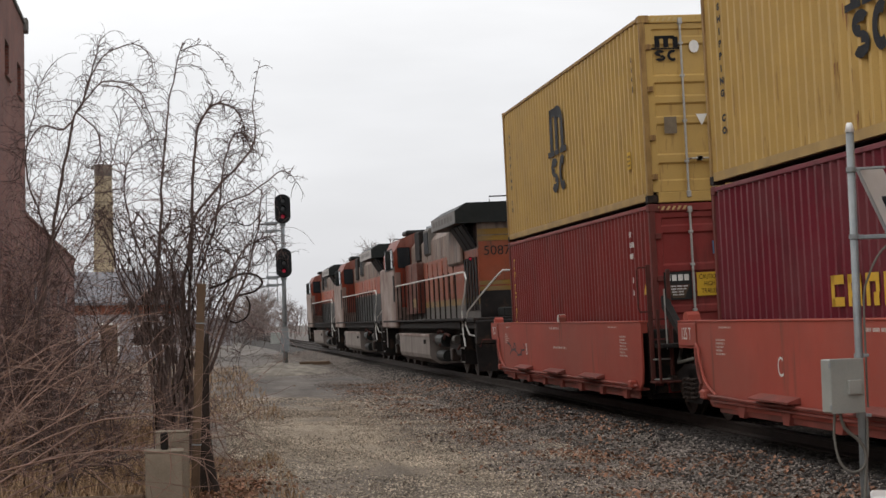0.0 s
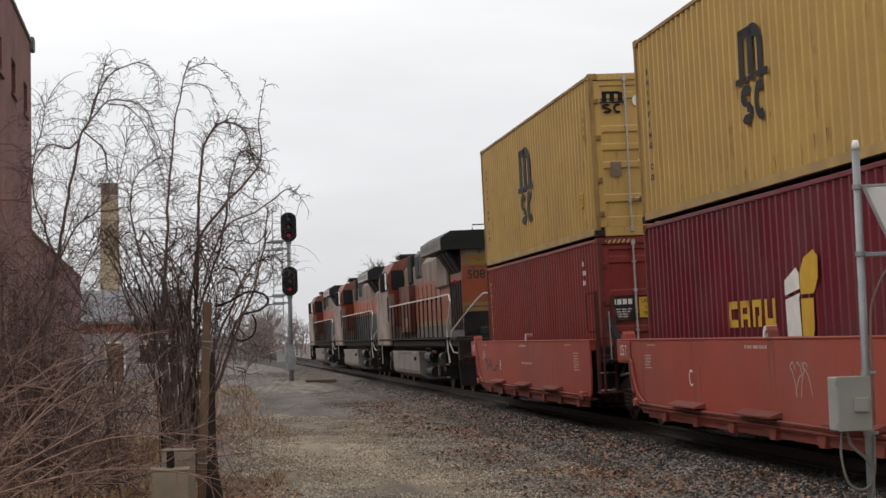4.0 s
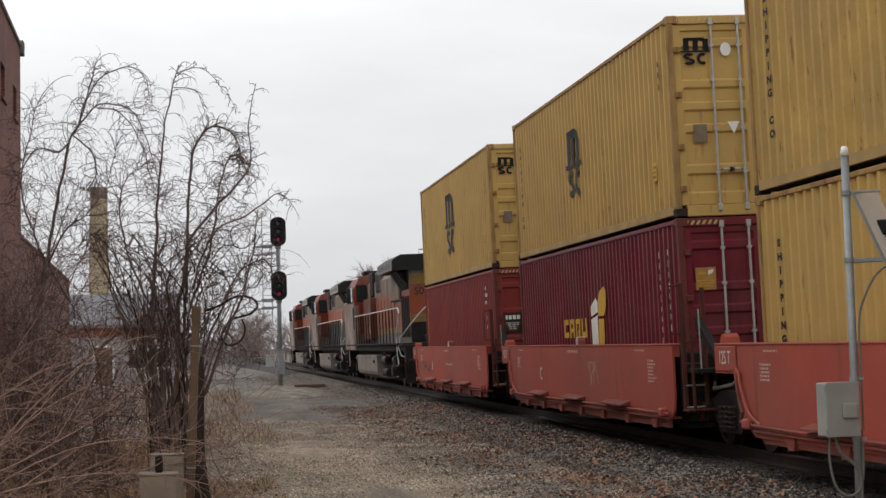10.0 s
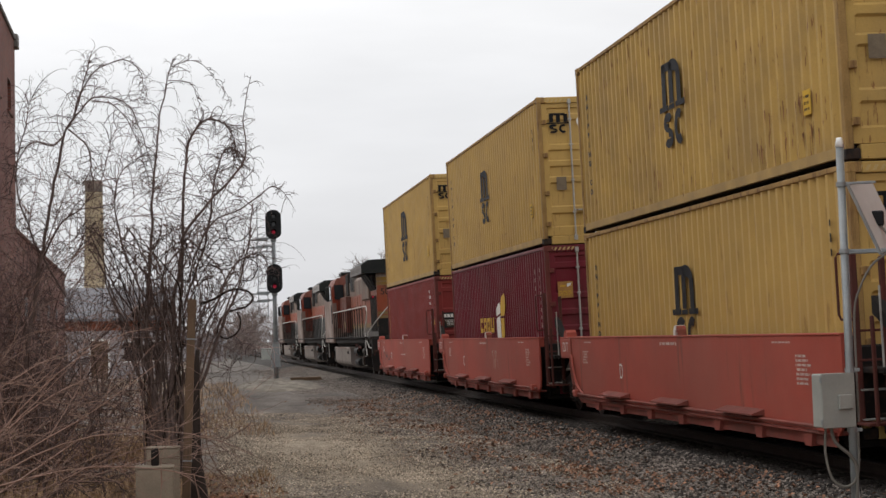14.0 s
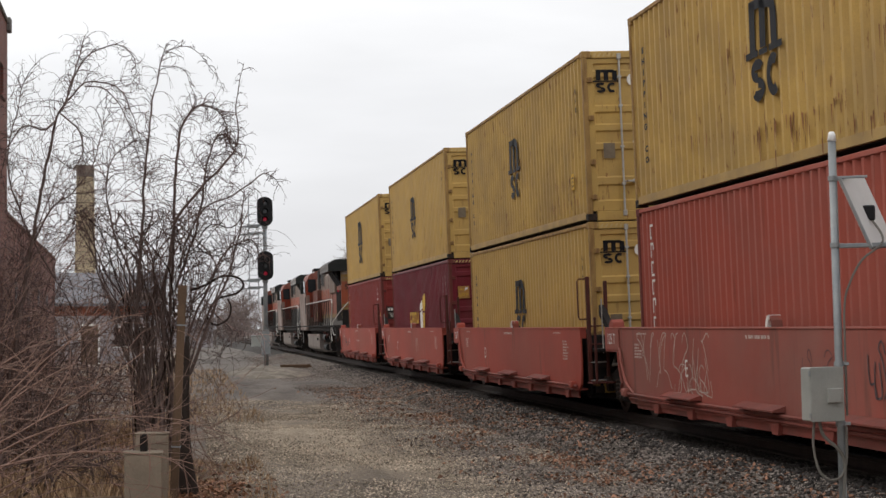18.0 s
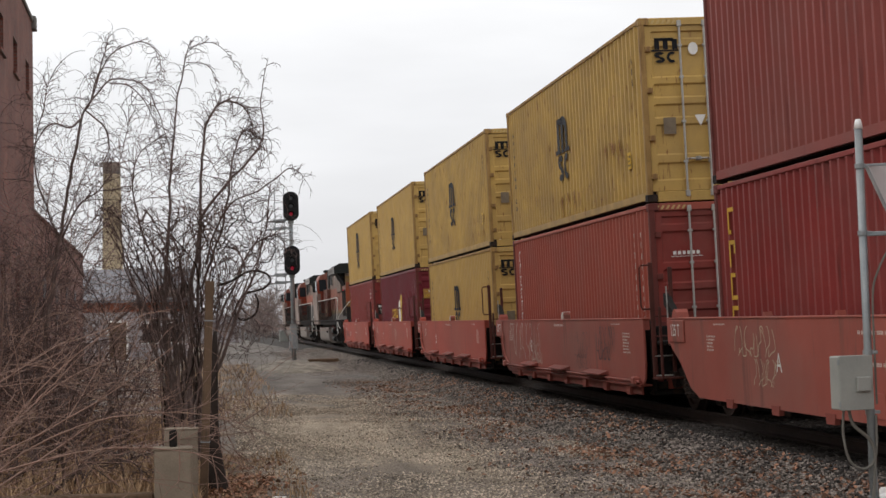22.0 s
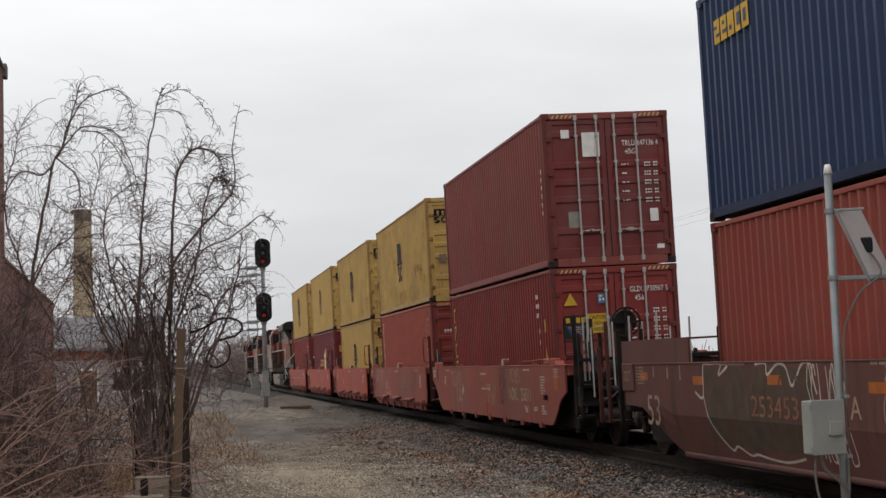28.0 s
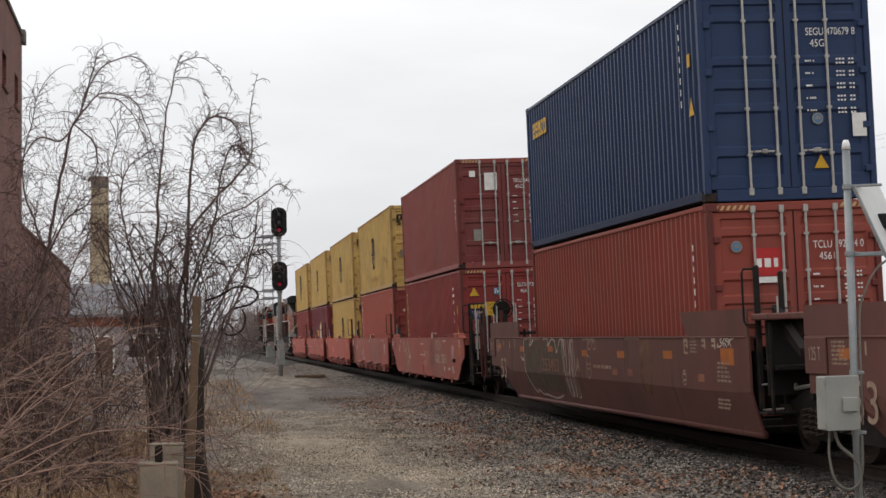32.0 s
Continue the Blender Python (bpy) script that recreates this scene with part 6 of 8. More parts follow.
    part("radiator_wing", Shape().prism([(-1.5, 4.02), (1.5, 4.02), (1.5, 4.36), (1.2, 4.55), (-1.2, 4.55), (-1.5, 4.36)], "y", 2.4, 7.05), loco_dark, c, "dark overhanging radiator wing")
    part("wing_panel", Shape().box(-1.514, -1.502, 2.45, 7.0, 4.03, 4.35), wing_dull if wing_side else wing_silver, c, "pale grey wing side with worn lettering")
    bars([(-6.6 + 0.55 * k, 4.12, 0.38, 0.15) for k in range(7)], Matrix.Translation((-1.518, 0, 0)) @ SIDE, loco_grey if wing_side else wing_dull, c, "worn_lettering")
    part("roof_rail", Shape().tube([(-0.5, 2.9, 4.54), (-0.5, 2.9, 4.72), (0.5, 2.9, 4.72), (0.5, 2.9, 4.54)], 0.018, 6), grimy, c)
    end = part("rear_panel", Shape().box(-0.9, 0.9, 2.585, 2.598, 2.52, 3.54), orange, c)
    part("rear_skirt", Shape().box(-0.925, 0.925, 2.575, 2.597, 1.56, 2.245), grimy, c)
    part("rear_stripe", Shape().box(-0.92, 0.92, 2.58, 2.596, 2.25, 2.36).box(-0.92, 0.92, 2.58, 2.596, 2.40, 2.51), loco_yellow, c)
    part("rear_stripe", Shape().box(-0.92, 0.92, 2.58, 2.596, 3.55, 3.68).box(-0.92, 0.92, 2.58, 2.596, 3.71, 3.86), loco_yellow, c)
    if number:
        part("stencil_patch", Shape().box(-1.164, -1.160, 13.9, 14.9, 1.95, 2.25), loco_yellow, c, "dull yellow stencilled patch")
        letters(number, 0.25, Matrix.Translation((-0.42, 2.575, 3.28)) @ REAR, loco_dark, end, "road_number", squeeze=1.05)
    for x, y, z in ((-0.99, 3.6, 3.12),) if number else ():
        lamp = part("marker_lamp", Shape().tube([(x, y, z), (x, y - 0.12, z)], 0.055, 12), grimy, c)
        part("lens", Shape().tube([(x, y - 0.115, z), (x, y - 0.14, z)], 0.038, 12), red_lens, lamp, "lit red marker lens")
    part("rear_deck", Shape().box(-1.5, 1.5, 0.3, 2.6, 1.45, 1.56, 0.02), grimy, c)
    part("end_locker", Shape().box(-0.5, 0.5, 1.5, 2.5, 1.56, 1.8, 0.03), loco_dark, c)
    # cab and nose
    part("cab_side", Shape().box(-1.53, 1.53, 16.9, 21.7, 1.3, 3.42, 0.05), loco_dusty, c, "dust-faded lower cab side")
    part("cab_roof", Shape().prism([(-1.525, 3.42), (1.525, 3.42), (1.525, 3.85), (1.25, 4.35), (0.7, 4.55), (-0.7, 4.55), (-1.25, 4.35), (-1.525, 3.85)], "y", 16.9, 20.2), cab_orange, c, "orange upper cab with rounded roof edge")
    part("cab_rear_panel", Shape().box(-1.5, 1.5, 16.86, 16.896, 2.0, 3.9), cab_orange, c)
    if not wing_side:
        part("side_window_band", Shape().box(-1.548, -1.526, 16.95, 20.15, 3.44, 3.84, 0.006), black_plastic, c, "black band round the cab windows")
    for y, w2 in ((17.1, 1.0), (18.4, 1.1)):
        w = part("cab_window", Shape().box(-1.552, -1.53, y, y + w2, 3.36, 3.98, 0.006), dark_glass, c)
        for z in (3.31, 3.98):
            part("window_frame", Shape().box(-1.558, -1.55, y - 0.05, y + w2 + 0.05, z, z + 0.05), black_mark, w)
    part("rear_cab_window", Shape().box(-1.40, -0.96, 16.83, 16.857, 3.35, 4.05, 0.03), dark_glass, c, "dark rounded rear cab window")
    part("cab_door", Shape().box(-1.50, -1.32, 16.825, 16.856, 1.6, 3.2, 0.01), loco_dusty, c)
    part("door_window", Shape().box(-1.548, -1.53, 16.95, 17.35, 2.2, 3.1, 0.006), grimy, c)
    part("mirror", Shape().box(-1.80, -1.62, 17.0, 17.1, 3.3, 3.95, 0.02).tube([(-1.53, 17.05, 3.6), (-1.70, 17.05, 3.6)], 0.015, 5), loco_dark, c)
    if wing_side:
        cab2 = part("equipment_cabinet", Shape().box(-1.16, -0.93, 13.6, 16.7, 1.75, 3.40, 0.02), cabinet_red, c, "dull red equipment cabinet beside the walkway")
        part("cabinet_seam", Shape().box(-1.166, -1.158, 14.98, 15.02, 2.0, 3.36), grimy, cab2)
    part("roof_unit", Shape().box(-1.0, 1.0, 17.4, 18.6, 4.5, 4.66, 0.05), loco_dark, c)
    part("horn", Shape().tube([(0.3, 15.9, 4.4), (0.3, 15.5, 4.52)], 0.06, 8), grimy, c)
    # fuel tank and underframe
    part("fuel_tank", Shape().prism([(-1.50, 1.12), (-1.50, 0.52), (-1.46, 0.40), (-1.2, 0.24), (1.2, 0.24), (1.46, 0.40), (1.5, 0.52), (1.5, 1.12)], "y", 8.7, 16.4), tank_grey, c, "dusty silver fuel tank")
    part("tank_lip", Shape().box(-1.515, -1.48, 8.66, 16.44, 1.05, 1.13, 0.008), loco_dusty, c)
    part("fuel_filler", Shape().tube([(-1.46, 9.6, 0.9), (-1.56, 9.6, 0.9)], 0.06, 8), grimy, c)
    for y, z in ((7.2, 1.18), (2.4, 1.02), (5.9, 1.08)):
        part("underframe_pipe", Shape().tube(smooth_path([(-1.30, y, z), (-1.34, y + 0.5, z + 0.06), (-1.30, y + 1.1, z - 0.10), (-1.36, y + 1.6, z - 0.28)], 3), 0.035, 6), rusty_red, c)
    part("air_hose", Shape().tube(smooth_path([(-0.55, 0.05, 0.95), (-0.62, -0.25, 0.75), (-0.60, -0.4, 0.45), (-0.5, -0.55, 0.35)], 4), 0.03, 6), rusty_red, c)
    part("uncoupling_lever", Shape().tube([(-1.40, 0.02, 0.85), (-1.35, -0.08, 1.02), (-0.3, -0.08, 1.02), (-0.2, -0.25, 0.95)], 0.018, 6), rusty_red, c)
    part("air_reservoir", Shape().tube([(-1.2, 7.0, 0.95), (-1.2, 8.4, 0.95)], 0.2, 12).tube([(-1.2, 7.0, 0.5), (-1.2, 8.4, 0.5)], 0.16, 12), loco_dark, c)
    for yc in (4.2, 18.1):
        for dy in (-1.95, 0.0, 1.95):
            wheelset(c, yc + dy, 0.53, 0.755)
            for sx in (-1, 1):
                part("journal_box", Shape().box(*sorted((sx * 1.0, sx * 1.24)), yc + dy - 0.19, yc + dy + 0.19, 0.38, 0.72, 0.03), wheel_steel, c)
        for sx in (-1, 1):
            part("truck_frame", Shape().prism([(yc - 2.7, 0.80), (yc - 2.6, 0.95), (yc + 2.6, 0.95), (yc + 2.7, 0.80), (yc + 2.3, 0.62), (yc + 1.6, 0.70), (yc + 1.3, 0.55), (yc + 0.6, 0.55), (yc + 0.3, 0.72), (yc - 0.3, 0.72), (yc - 0.6, 0.55), (yc - 1.3, 0.55), (yc - 1.6, 0.70), (yc - 2.3, 0.62)], "x", *sorted((sx * 1.02, sx * 1.16))), grimy, c)
            for dy in (-1.0, 1.0):
                part("brake_cylinder", Shape().tube([(sx * 1.2, yc + dy - 0.25, 0.98), (sx * 1.2, yc + dy + 0.25, 0.98)], 0.12, 10), loco_grey, c)
    # handrails, posts, steps
    for sx in (-1, 1):
        x = sx * 1.5
        part("handrail", Shape().tube([(x, 16.8, 2.72), (x, 1.9, 2.73), (x, 1.35, 2.72), (x, 1.15, 2.55), (x, 1.45, 2.2), (x, 2.1, 1.75), (x, 2.05, 1.3), (x, 1.75, 0.85)], 0.023, 6), white_rail, c, "white painted handrail")
        for i in range(14):
            part("stanchion", Shape().tube([(x, 3.0 + 1.03 * i, 1.56), (x, 3.0 + 1.03 * i, 2.72)], 0.022, 5), grimy, c)
        part("handrail", Shape().tube([(sx * 0.30, 0.35, 2.70), (sx * 0.70, 0.35, 2.70), (sx * 0.86, 0.4, 2.55), (sx * 1.22, 0.7, 2.12), (sx * 1.46, 1.4, 1.72), (sx * 1.5, 1.6, 1.40), (sx * 1.45, 1.3, 1.14), (sx * 1.30, 1.1, 1.10)], 0.023, 6), white_rail, c, "white painted end handrail")
        for ys in (1.9, 21.2):
            for z in (0.42, 0.78, 1.14):
                part("step", Shape().box(*sorted((sx * 1.05, sx * 1.5)), ys, ys + 0.65, z, z + 0.035), loco_grey, c)
            for dy in (-0.02, 0.65):
                part("step_side", Shape().box(*sorted((sx * 1.0, sx * 1.5)), ys + dy, ys + dy + 0.025, 0.38, 1.5), grimy, c)
        for dy in (20.7, 21.9):
            part("handrail", Shape().tube([(sx * 1.46, dy, 0.6), (sx * 1.48, dy, 2.3), (sx * 1.3, dy, 2.4)], 0.018, 6), white_rail, c)
    return c


locomotive("weathered orange and dark green diesel locomotive with red marker lamps", 15.7, loco_orange, "5087", True)
locomotive("orange and black diesel locomotive with a grey radiator wing", 38.0, loco_bright, "", False)
locomotive("orange and black diesel locomotive leading the train", 60.3, loco_bright, "", False)


# ---- trees and brush ----
class Twigs:
    """Many thin round branches gathered into one mesh."""

    def __init__(self, seed):
        self.rng, self.v, self.t = random.Random(seed), [], []

    def line(self, pts, r0, r1, n=3):
        m, base = len(pts), len(self.v)
        for i, p in enumerate(pts):
            d = (pts[min(i + 1, m - 1)] - pts[max(i - 1, 0)])
            u = d.cross(Vector((0.3, 0.9, 0.2)))
            u = u.normalized() if u.length > 1e-6 else Vector((1, 0, 0))
            w = d.cross(u).normalized()
            r = r0 + (r1 - r0) * i / (m - 1)
            for k in range(n):
                a = 2 * math.pi * k / n
                self.v.append(p + u * (r * math.cos(a)) + w * (r * math.sin(a)))
        for i in range(m - 1):
            for k in range(n):
                a, b = base + i * n + k, base + i * n + (k + 1) % n
                self.t += [(a, b, b + n), (a, b + n, a + n)]

    def grow(self, start, way, length, r, curl, droop, steps=6, n=3, tip=0.35):
        """A bending shoot; returns its points."""
        g = self.rng
        pts, d, p = [start.copy()], way.normalized(), start.copy()
        spin = Vector((g.gauss(0, 1), g.gauss(0, 1), g.gauss(0, 1))).normalized() * curl
        for i in range(steps):
            spin = spin + Vector((g.gauss(0, 1), g.gauss(0, 1), g.gauss(0, 1))) * (curl * 0.42)
            d = (d + spin.cross(d) + Vector((g.gauss(0, 0.05), g.gauss(0, 0.05), g.gauss(0, 0.05) - droop * (i + 1) / steps))).normalized()
            p = p + d * (length / steps)
            pts.append(p.copy())
        self.line(pts, r, r * tip, n)
        return pts

    def mesh(self, name, material):
        return tri_mesh(name, [tuple(p) for p in self.v], self.t, material)


def clothe(limb, tw, every, size, r, curl, droop, third=5, start=0.2):
    """Long arching shoots with side shoots along a limb."""
    g = tw.rng
    n = len(limb)
    for i in range(int(n * start), n - 1):
        for _ in range(every):
            a = limb[i].lerp(limb[i + 1], g.random())
            along = (limb[i + 1] - limb[i]).normalized()
            side = Vector((g.gauss(0, 1), g.gauss(0, 0.7), g.gauss(0.30, 0.5)))
            shoot = tw.grow(a, along * 0.7 + side.normalized(), size * g.uniform(0.45, 1.3), r * g.uniform(0.7, 1.3), curl * g.uniform(0.2, 1.3), droop * g.uniform(0.2, 1.6), 10, 4, 0.4)
            for _ in range(third):
                k = g.randrange(1, len(shoot) - 1)
                tw.grow(shoot[k], (shoot[k + 1] - shoot[k]).normalized() + Vector((g.gauss(0, 0.6), g.gauss(0, 0.6), g.gauss(0.1, 0.5))), size * g.uniform(0.25, 0.8), r * 0.6, curl * g.uniform(0.3, 1.5), droop * g.uniform(0.0, 1.6), 7, 3, 0.5)


def bare_tree():
    t = thing("bare_tree", "leafless tangled tree overgrown with drooping vines", "tree", m=Matrix.Translation((-0.4, 21.0, GROUND_Z)))
    base = Vector((-0.4, 21.0, GROUND_Z))
    D = 21.0

    def limb(points, r0, r1, name="limb", rough=0.03, skin=bark):
        """A crooked limb through (x, y, z) points."""
        path = smooth_path([Vector(q) - base for q in points], 7)
        path = [q + rough * Vector((noise.noise(q * 4.1 + Vector((r0 * 900, r1 * 5000, 0))), 0, noise.noise(q * 3.7 + Vector((7, r0 * 700, 0))))) for q in path]
        return path, part(name, Shape().tube(path, r0, 7, r1), skin, t, smooth=True)

    G = GROUND_Z - 0.05
    # (limb, shoots at each step, their length, where they begin)
    made = [
        # leaning trunk on the thicket's side, with its arches
        (limb([(-2.18, D + 0.3, G), (-2.14, D + 0.3, 0.6), (-2.05, D + 0.25, 1.35), (-1.93, D + 0.2, 2.05), (-1.85, D + 0.2, 2.60), (-1.74, D + 0.2, 3.25), (-1.57, D + 0.2, 4.03), (-1.44, D + 0.2, 4.31), (-1.32, D + 0.2, 4.77), (-1.24, D + 0.2, 5.03)], 0.034, 0.005, "trunk"), 2, 0.34, 0.30),
        (limb([(-1.46, D + 0.2, 4.28), (-1.36, D + 0.2, 4.58), (-1.19, D + 0.2, 4.84), (-0.85, D + 0.2, 4.98), (-0.66, D + 0.2, 4.85), (-0.62, D + 0.2, 4.67), (-0.66, D + 0.2, 4.50), (-0.74, D + 0.2, 4.45)], 0.010, 0.003), 1, 0.20, 0.05),
        (limb([(-1.57, D + 0.2, 4.03), (-1.69, D + 0.1, 3.90), (-1.90, D + 0.1, 3.95), (-2.06, D + 0.1, 3.82), (-2.16, D + 0.1, 3.61), (-2.22, D + 0.1, 3.30)], 0.013, 0.005), 1, 0.34, 0.1),
        (limb([(-1.54, D + 0.2, 4.12), (-1.29, D + 0.2, 3.93), (-1.25, D + 0.2, 3.69), (-1.35, D + 0.2, 3.43), (-1.45, D + 0.2, 3.48), (-1.62, D + 0.2, 3.65)], 0.011, 0.004), 1, 0.25, 0.1),
        (limb([(-1.44, D + 0.2, 4.28), (-1.22, D + 0.1, 4.47), (-0.95, D + 0.1, 4.48), (-0.78, D, 4.35), (-0.64, D, 4.10), (-0.55, D, 3.77), (-0.50, D, 3.45)], 0.010, 0.004), 1, 0.36, 0.1),
        (limb([(-1.22, D + 0.1, 4.45), (-0.98, D + 0.1, 4.41), (-0.80, D, 4.22), (-0.67, D, 3.90), (-0.57, D, 3.56), (-0.52, D, 3.20)], 0.008, 0.003), 1, 0.30, 0.1),
        (limb([(-1.60, D + 0.3, 2.1), (-1.95, D + 0.3, 2.75), (-2.15, D + 0.3, 3.5), (-2.05, D + 0.3, 4.2), (-1.95, D + 0.3, 4.55)], 0.014, 0.003), 2, 0.45, 0.2),
        (limb([(-1.84, D + 0.2, 2.55), (-1.60, D, 2.95), (-1.30, D, 3.20), (-1.08, D, 3.60), (-1.00, D, 4.0)], 0.013, 0.003), 2, 0.40, 0.2),
        # tall middle trunk
        (limb([(-0.46, D, G), (-0.50, D, 0.6), (-0.58, D, 1.34), (-0.57, D, 2.0), (-0.53, D, 2.76), (-0.49, D, 3.46), (-0.38, D, 4.37), (-0.24, D, 4.97)], 0.036, 0.005, "trunk"), 2, 0.30, 0.30),
        (limb([(-0.27, D, 4.86), (0.03, D, 4.94), (0.29, D, 4.70), (0.45, D, 4.42)], 0.006, 0.002), 1, 0.12, 0.2),
        (limb([(-0.30, D, 4.70), (-0.03, D, 4.64), (0.13, D, 4.32)], 0.006, 0.002), 1, 0.14, 0.2),
        (limb([(-0.55, D, 1.9), (-0.82, D, 2.5), (-0.95, D, 3.1), (-0.86, D, 3.6), (-0.62, D, 3.75)], 0.014, 0.004), 2, 0.40, 0.2),
        # straight sapling towards the track, and the arched crown before it
        (limb([(-0.26, D - 0.1, G), (-0.30, D - 0.1, 0.6), (-0.28, D - 0.1, 1.33), (-0.27, D - 0.1, 1.89), (-0.19, D - 0.1, 2.43), (-0.10, D - 0.1, 2.86), (0.38, D - 0.2, 3.39), (0.60, D - 0.2, 3.71), (0.61, D - 0.2, 4.15), (0.70, D - 0.2, 4.72)], 0.038, 0.003, "trunk"), 1, 0.16, 0.35),
        (limb([(-0.20, D, 1.5), (-0.16, D, 2.50), (-0.12, D, 3.51), (-0.03, D, 3.99), (0.18, D, 4.21), (0.40, D, 4.16), (0.50, D, 3.94), (0.49, D, 3.61)], 0.022, 0.004), 3, 0.29, 0.30),
        (limb([(-0.16, D, 1.9), (0.10, D, 2.6), (0.22, D, 3.2), (0.30, D, 3.7), (0.46, D, 3.85), (0.62, D, 3.6)], 0.018, 0.004), 3, 0.28, 0.25),
        (limb([(-0.10, D - 0.1, 2.2), (0.16, D - 0.2, 2.86), (0.60, D - 0.2, 3.12), (0.92, D - 0.2, 3.33), (1.06, D - 0.2, 3.31), (1.13, D - 0.2, 3.22)], 0.013, 0.003), 1, 0.17, 0.15),
        (limb([(-0.12, D, 0.3), (0.06, D - 0.1, 1.0), (0.28, D - 0.2, 1.6), (0.50, D - 0.2, 2.1), (0.66, D - 0.2, 2.7), (0.70, D - 0.2, 3.1)], 0.026, 0.005), 2, 0.40, 0.3),
        (limb([(-0.05, D, 1.2), (0.22, D - 0.1, 1.9), (0.48, D - 0.1, 2.4), (0.78, D - 0.1, 2.55), (0.90, D - 0.1, 2.35)], 0.016, 0.005), 2, 0.36, 0.2),
        (limb([(-0.38, D, G), (-0.47, D, 0.7), (-0.66, D, 1.34), (-0.86, D, 1.76), (-1.06, D, 2.2), (-1.15, D, 2.9)], 0.030, 0.005, "trunk"), 2, 0.36, 0.4),
    ]
    stems = random.Random(8)
    for i in range(42):
        x = -0.62 + 0.0142 * i + stems.gauss(0, 0.02)
        out = (x + 0.25) * 0.5
        made.append((limb([(x, D + stems.gauss(0, 0.15), G), (x + out * 0.2 + stems.gauss(0, 0.03), D + stems.gauss(0, 0.15), 0.6), (x + out * 0.7 + stems.gauss(0, 0.10), D + stems.gauss(0, 0.2), 1.4), (x + out * 1.6 + stems.gauss(0, 0.22), D + stems.gauss(0, 0.25), 2.2), (x + out * 2.4 + stems.gauss(0.02, 0.3), D + stems.gauss(0, 0.25), 2.9)], stems.uniform(0.009, 0.026), 0.004, "stem", skin=vine if i % 7 == 0 else bark), 0 if i % 2 else 1, 0.30, 0.5))
    for i, ((path, ob), every, size, start) in enumerate(made):
        if not every:
            continue
        tw = Twigs(300 + i)
        clothe(path, tw, every, size * 1.08, 0.0044, 0.16, 0.28, 2 if i < 19 else 3, start)
        tagged(part("twig_spray", tw.mesh("twig_spray", twig), twig, ob, "curling reddish grey twigs"), kind="stuff")
    # tangles of fine shoots in the crown and round the stems
    tw = Twigs(3)
    g = tw.rng
    for _ in range(115):
        q = Vector((g.gauss(-1.50, 0.40), g.gauss(0.3, 0.4), g.uniform(2.6, 4.7)))
        tw.grow(q, Vector((g.gauss(0, 0.8), g.gauss(0, 0.6), g.gauss(0.5, 0.7))), g.uniform(0.35, 0.9), g.uniform(0.0025, 0.0045), g.uniform(0.15, 0.5), 0.2, 8, 3)
    for _ in range(330):
        q = Vector((min(g.gauss(0.42, 0.44), 1.0), g.gauss(0, 0.4), g.uniform(1.5, 3.9)))
        tw.grow(q, Vector((g.gauss(0.1, 1), g.gauss(0, 0.6), g.gauss(0.1, 0.8))), g.uniform(0.4, 1.0), g.uniform(0.003, 0.006), g.uniform(0.12, 0.45), 0.22, 9, 3)
    for _ in range(170):
        z = g.uniform(0.3, 2.7)
        q = Vector((g.gauss(0.02, 0.10 + 0.13 * z), g.gauss(0, 0.3), z))
        tw.grow(q, Vector((g.gauss(0, 0.55), g.gauss(0, 0.4), g.gauss(0.7, 0.6))), g.uniform(0.35, 0.9), g.uniform(0.003, 0.006), g.uniform(0.05, 0.30), 0.12, 8, 3)
    for _ in range(70):
        q = Vector((g.gauss(0.75, 0.16), g.gauss(0, 0.3), g.uniform(0.6, 2.4)))
        tw.grow(q, Vector((g.gauss(0.4, 0.6), g.gauss(0, 0.4), g.gauss(-0.5, 0.6))), g.uniform(0.3, 0.8), g.uniform(0.002, 0.004), g.uniform(0.2, 0.7), 0.2, 9, 3)
    tagged(part("tangle", tw.mesh("tangle", twig), twig, t, "tangle of curling twigs"), kind="stuff")
    vines = Twigs(9)
    loop = [(0.05, 1.93), (0.22, 1.99), (0.43, 2.10), (0.62, 2.08), (0.69, 1.99), (0.60, 1.89), (0.39, 1.83), (0.29, 1.72), (0.26, 1.58), (0.36, 1.51), (0.50, 1.58), (0.54, 1.72), (0.50, 1.83)]
    vines.line(smooth_path([Vector((x, D - 0.25 + 0.02 * k, z)) - base for k, (x, z) in enumerate(loop)], 5), 0.015, 0.011, 6)
    for cx, cz, r in ((0.72, 2.35, 0.14), (0.45, 2.55, 0.20), (0.25, 2.2, 0.22), (0.62, 2.85, 0.15)):
        ph = g.uniform(0, 6.28)
        pts = [Vector((cx + 0.3 + r * (1 + 0.15 * math.sin(3 * a)) * math.cos(a + ph), 0.1 * math.sin(a), cz + 0.36 + r * math.sin(a + ph))) for a in [k * 0.45 for k in range(11)]]
        vines.line(pts, 0.008, 0.006, 5)
    for _ in range(12):
        q = Vector((g.uniform(-0.1, 0.75), g.gauss(-0.1, 0.3), g.uniform(1.6, 3.6)))
        vines.grow(q, Vector((g.gauss(-0.1, 0.3), 0, -1)), g.uniform(0.4, 0.8), 0.006, g.uniform(0.15, 0.4), -0.05, 12, 4, 0.6)
    tagged(part("vines", vines.mesh("vines", vine), vine, t, "dark looping vines"), kind="stuff")


